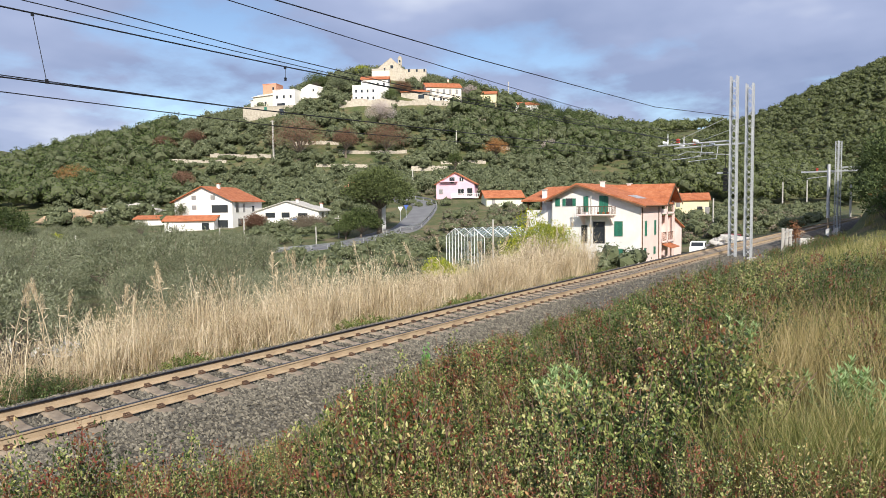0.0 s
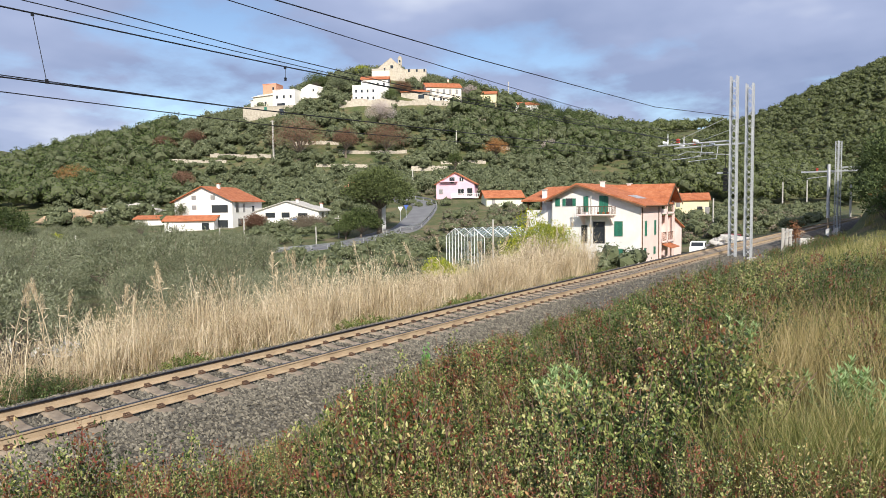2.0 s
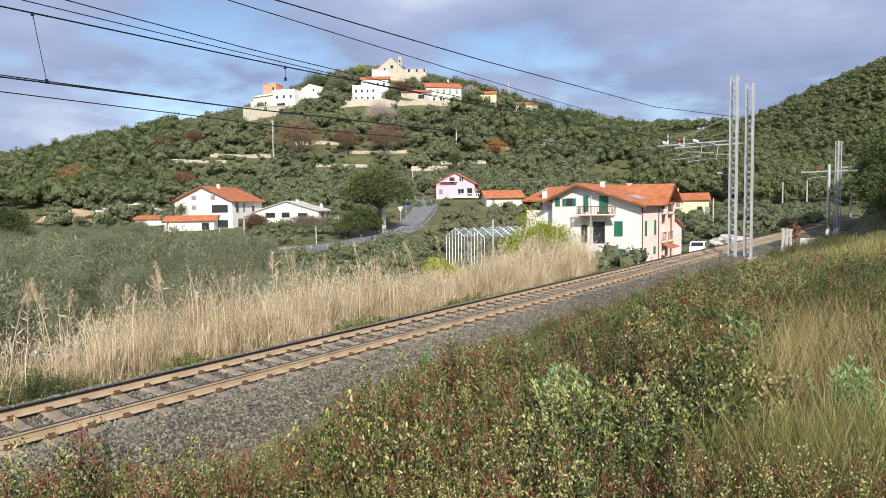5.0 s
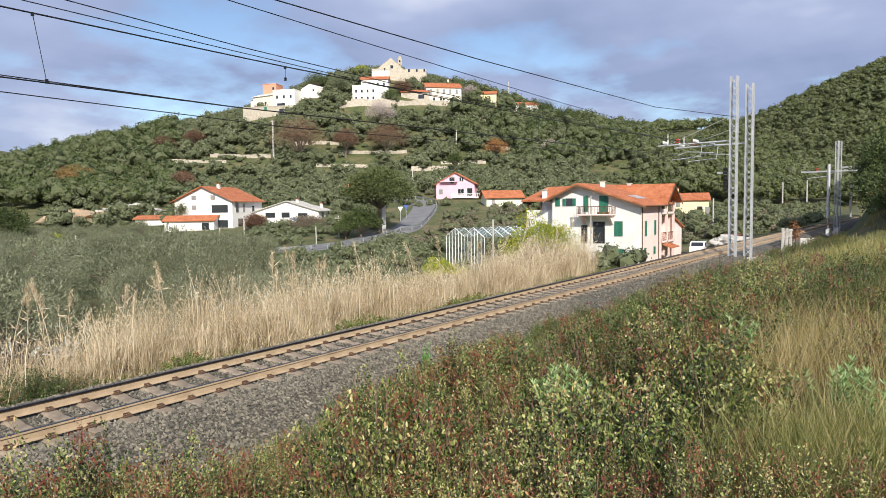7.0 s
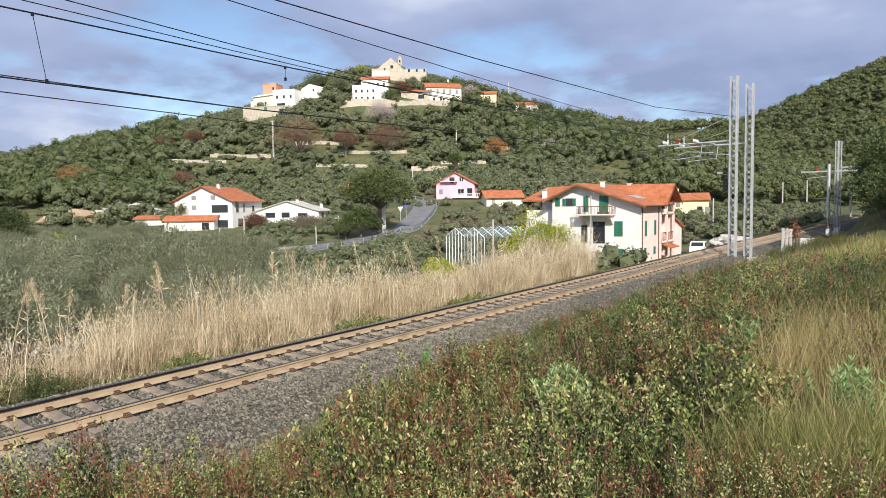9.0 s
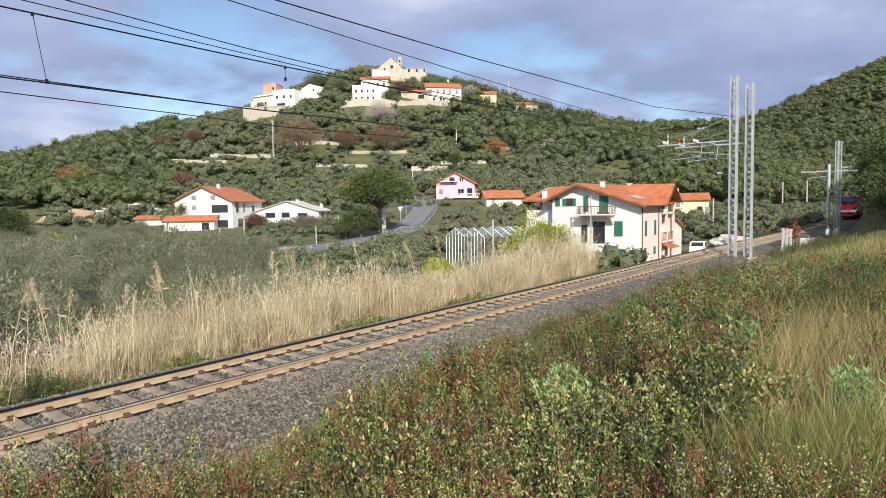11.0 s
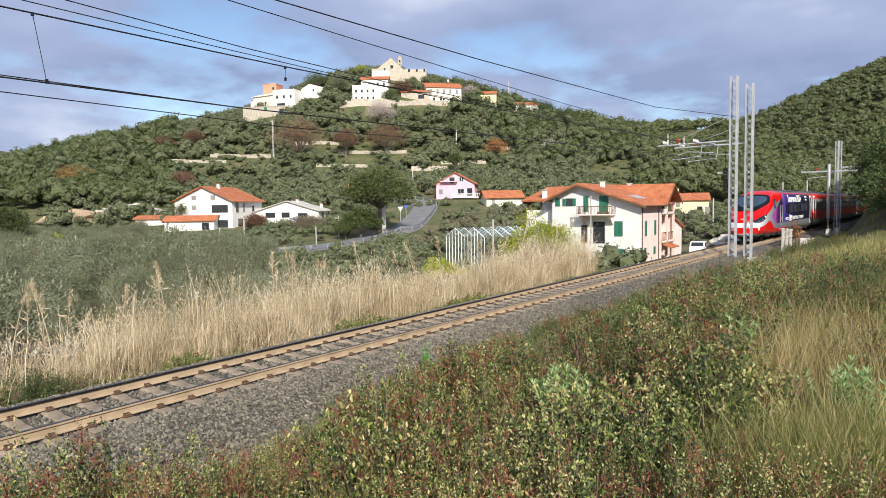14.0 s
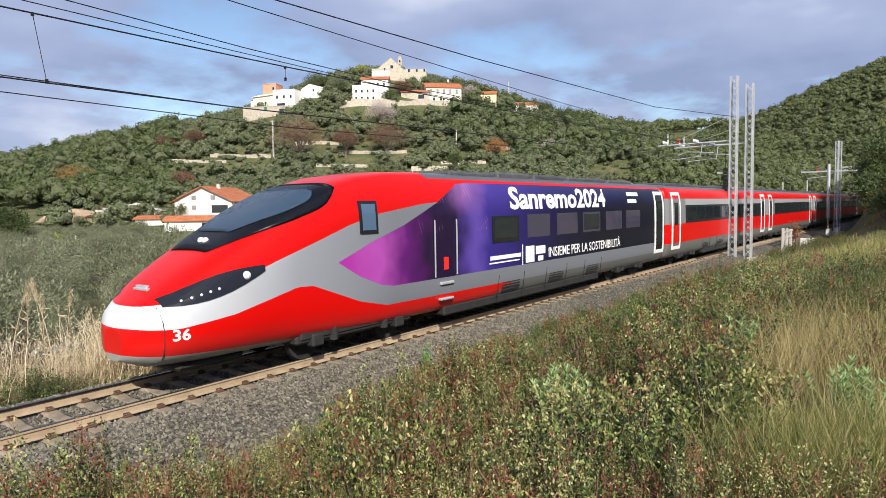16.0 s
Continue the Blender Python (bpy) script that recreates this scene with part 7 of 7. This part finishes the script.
# the valley floor between grove, road and houses
l_, d_ = clear_of(*sown(420, -0.30, 0.30, 45, 165), CLEAR)
k_ = rng.uniform(0.35, 0.9, len(l_))
woods("valley_scrub", "grey-green scrub and young trees on the valley floor", l_, d_, 3.0 * k_, 2.4 * k_, 190, 0.17, m_hill_olive)
l_, d_ = clear_of(*sown(120, -0.07, 0.13, 95, 175), CLEAR)
k_ = rng.uniform(0.45, 0.85, len(l_))
woods("bare_orchard", "grey-brown leafless orchard below the houses", l_, d_, 2.8 * k_, 2.3 * k_, 260, 0.13, m_orchard)
l_, d_ = clear_of(*sown(170, 0.26, 0.60, 85, 185), CLEAR)
k_ = rng.uniform(0.4, 1.0, len(l_))
woods("line_side_scrub", "green scrub on the slope beyond the railway", l_, d_, 2.8 * k_, 2.4 * k_, 170, 0.19, m_hill_olive)
l_, d_ = clear_of(*sown(90, 0.28, 0.58, 88, 160), CLEAR)
k_ = rng.uniform(0.35, 0.8, len(l_))
woods("dry_scrub", "dry brown scrub on the slope beyond the railway", l_, d_, 2.4 * k_, 2.2 * k_, 170, 0.17, m_orchard)
l_, d_ = clear_of(*sown(330, -0.36, 0.16, 250, 325), SITES)
k_ = rng.uniform(0.5, 1.0, len(l_))
woods("hilltop_trees", "green trees and bushes round the village", l_, d_, 5.0 * k_, 3.0 * k_, 90, 0.34, m_hill_olive)


# single trees that stand out
def one(u, w_, d, src, k_=1.0):
    x_, y_ = bank_hit(u, w_, 0.0, d * 0.7)
    dd = x_ * CY + y_ * SY
    if not 0.7 * d < dd < 1.35 * d:
        p = Vector(EYE) + sight(u, w_) * d
        x_, y_, dd = p.x, p.y, d
    k_ *= dd / d
    src.matrix_basis = Matrix.Translation((x_, y_, ground_at(x_, y_) - 0.1)) @ Matrix.Rotation(u * 0.7, 4, "Z") @ Matrix.Diagonal((k_, k_, k_, 1))


one(672, 418, 118, tree("umbrella_pine", "large dark green umbrella pine beside the road", "pine tree", "", 12.6, 6.4, 5.0, 16000, 0.42, 0.55, m_forest, 46, flat=0.6))
one(640, 422, 112, tree("evergreen_oak", "round dark evergreen tree below the pine", "tree", "", 5.2, 3.6, 1.0, 5000, 0.38, 0.5, m_pine, 18))
one(612, 425, 116, tree("evergreen_oak", "small dark evergreen by the road", "tree", "", 4.2, 2.4, 0.8, 2000, 0.36, 0.4, m_pine, 12))
one(14, 440, 88, tree("evergreen_oak", "dark evergreen tree at the edge of the grove", "tree", "", 5.6, 3.6, 1.0, 3600, 0.34, 0.4, m_pine, 18))
for u, w_, d, h_, r_, mt, lb in ((530, 292, 236, 16.5, 11.0, m_brown, "broad leafless tree with red-brown twigs"), (612, 280, 244, 12.0, 5.6, m_brown, "leafless tree with red-brown twigs"), (684, 279, 244, 12.0, 9.0, m_brown, "leafless tree with red-brown twigs"),
                             (878, 286, 238, 8.2, 4.6, m_rust, "small tree in rusty autumn leaf"), (135, 338, 205, 7.6, 5.8, m_rust, "tree in rust-red leaf at the wood's edge"), (290, 275, 250, 7.0, 5.0, m_brown, "leafless brown tree on the slope"),
                             (345, 262, 262, 7.0, 4.6, m_brown, "leafless brown tree on the slope"), (325, 345, 190, 7.0, 3.6, m_brown, "leafless grey-brown tree behind the farmhouse"), (674, 226, 286, 11.0, 7.0, m_blossom, "almond tree in pale blossom"),
                             (832, 178, 316, 7.0, 4.6, m_blossom, "almond tree in pinkish blossom"), (975, 276, 246, 5.5, 4.2, m_blossom, "small tree in pale blossom"), (712, 172, 316, 7.5, 5.5, m_brown, "leafless brown tree below the church"),
                             (640, 136, 326, 5.0, 4.4, m_yellow, "yellow-flowering mimosa on the hilltop"), (560, 165, 306, 9.5, 6.5, m_pine, "dark evergreen oak among the village houses"), (600, 172, 306, 9.0, 6.0, m_hill_olive, "grey-green tree among the village houses"),
                             (690, 186, 304, 6.5, 5.0, m_pine, "dark evergreen beside the village house"), (842, 160, 326, 5.5, 1.8, m_pine, "dark cypress on the ridge"), (805, 305, 200, 6.5, 2.6, m_pine, "dark cypress-like tree behind the rose house"),
                             (955, 212, 308, 8.5, 8.0, m_pine, "broad dark pine beside the white house"), (1000, 230, 300, 9.0, 8.5, m_pine, "broad dark pine on the flank"), (452, 408, 138, 3.2, 3.0, m_brown, "leafless tree in front of the farm"),
                             (545, 408, 140, 2.6, 4.0, m_orchard, "tangled leafless tree in front of the bungalow"), (328, 405, 146, 6.6, 2.6, m_hill_olive, "drooping grey-green conifer before the farmhouse")):
    one(u, w_, d, tree("tree", lb, "tree", "trees on the hill", h_, r_, h_ * 0.25, int(2600 + 900 * r_), 0.36, 0.3, mt, 24, flat=0.9))
for u, w_, d, h_, r_ in ((945, 456, 56, 6.3, 3.3), (980, 450, 58, 6.0, 2.5), (780, 462, 50, 3.4, 1.6), (100, 440, 92, 2.0, 1.6), (815, 445, 54, 1.6, 1.0)):
    one(u, w_, d, tree("citrus_tree", "bushy yellow-green tree near the villa", "tree", "yellow-green trees", h_, r_, 0.5, int(1500 * r_), 0.22, 0.42, m_yellow, 14))
# dark overgrown bank that shades the line
for i in range(16):
    x_ = 78 + i * 3.2 + tries.uniform(-1, 1)
    y_ = float(track_y(x_)) - tries.uniform(7.0, 10.5)
    src = tree("bank_tree", "dark evergreen scrub tree on the railway cutting", "tree", "trees on the cutting", 4.6, 2.8, 0.8, 1500, 0.4, 0.4, m_pine, 12) if i < 3 else copy_thing(bank_trees[i % 3], pose(0, 0, 0))
    if i == 0:
        bank_trees = []
    if i < 3:
        bank_trees.append(src)
    stand(src, x_, y_, tries.uniform(0.8, 1.15), 0.3, i * 1.3)
for i in range(14):
    x_ = 88 + i * 3.5
    stand(copy_thing(bank_trees[i % 3], pose(0, 0, 0)), x_, float(track_y(x_)) - tries.uniform(6.6, 8.2), tries.uniform(0.7, 1.0), 0.2, i * 2.1)
for k, (u, w_, d_) in enumerate(((1556, 398, 62), (1572, 396, 58), (1560, 388, 70), (1590, 396, 62), (1572, 372, 68))):
    p = Vector(EYE) + sight(u, w_) * d_
    stand(copy_thing(bank_trees[k % 3], pose(0, 0, 0)), p.x, p.y, 0.85, 0.3, k * 1.1)
rust = tree("bank_tree", "rust-brown leafy shrub on top of the cutting", "tree", "trees on the cutting", 3.0, 2.2, 0.5, 1500, 0.22, 0.45, m_rust, 10)
stand(rust, 74, float(track_y(74)) - 9.3, 1.0, 0.2)
# unseen tall pines, added to the side on the bank top, shading the cutting
pines = [tree("tall_pine", "unseen tall dark pine added on the railway bank for shade", "pine tree", "pines on the bank", 13, 4.2, 4.0, 1500, 0.6, 0.45, m_pine, 14) for _ in range(2)]
spots = []
while len(spots) < 17:
    if len(spots) < 6:
        x_, y_, k_ = tries.uniform(61, 71), tries.uniform(-11, -4), 0.8
    else:
        x_, k_ = tries.uniform(113, 142), 1.0
        y_ = float(track_y(x_)) - tries.uniform(9, 17)
    l_, d_ = x_ * SY - y_ * CY, x_ * CY + y_ * SY
    if l_ / d_ < 0.73 or any((x_ - q[0]) ** 2 + (y_ - q[1]) ** 2 < 5 for q in spots):
        continue
    spots.append((x_, y_, k_))
scatter(pines, spots, 0.9, 1.15)


motions()
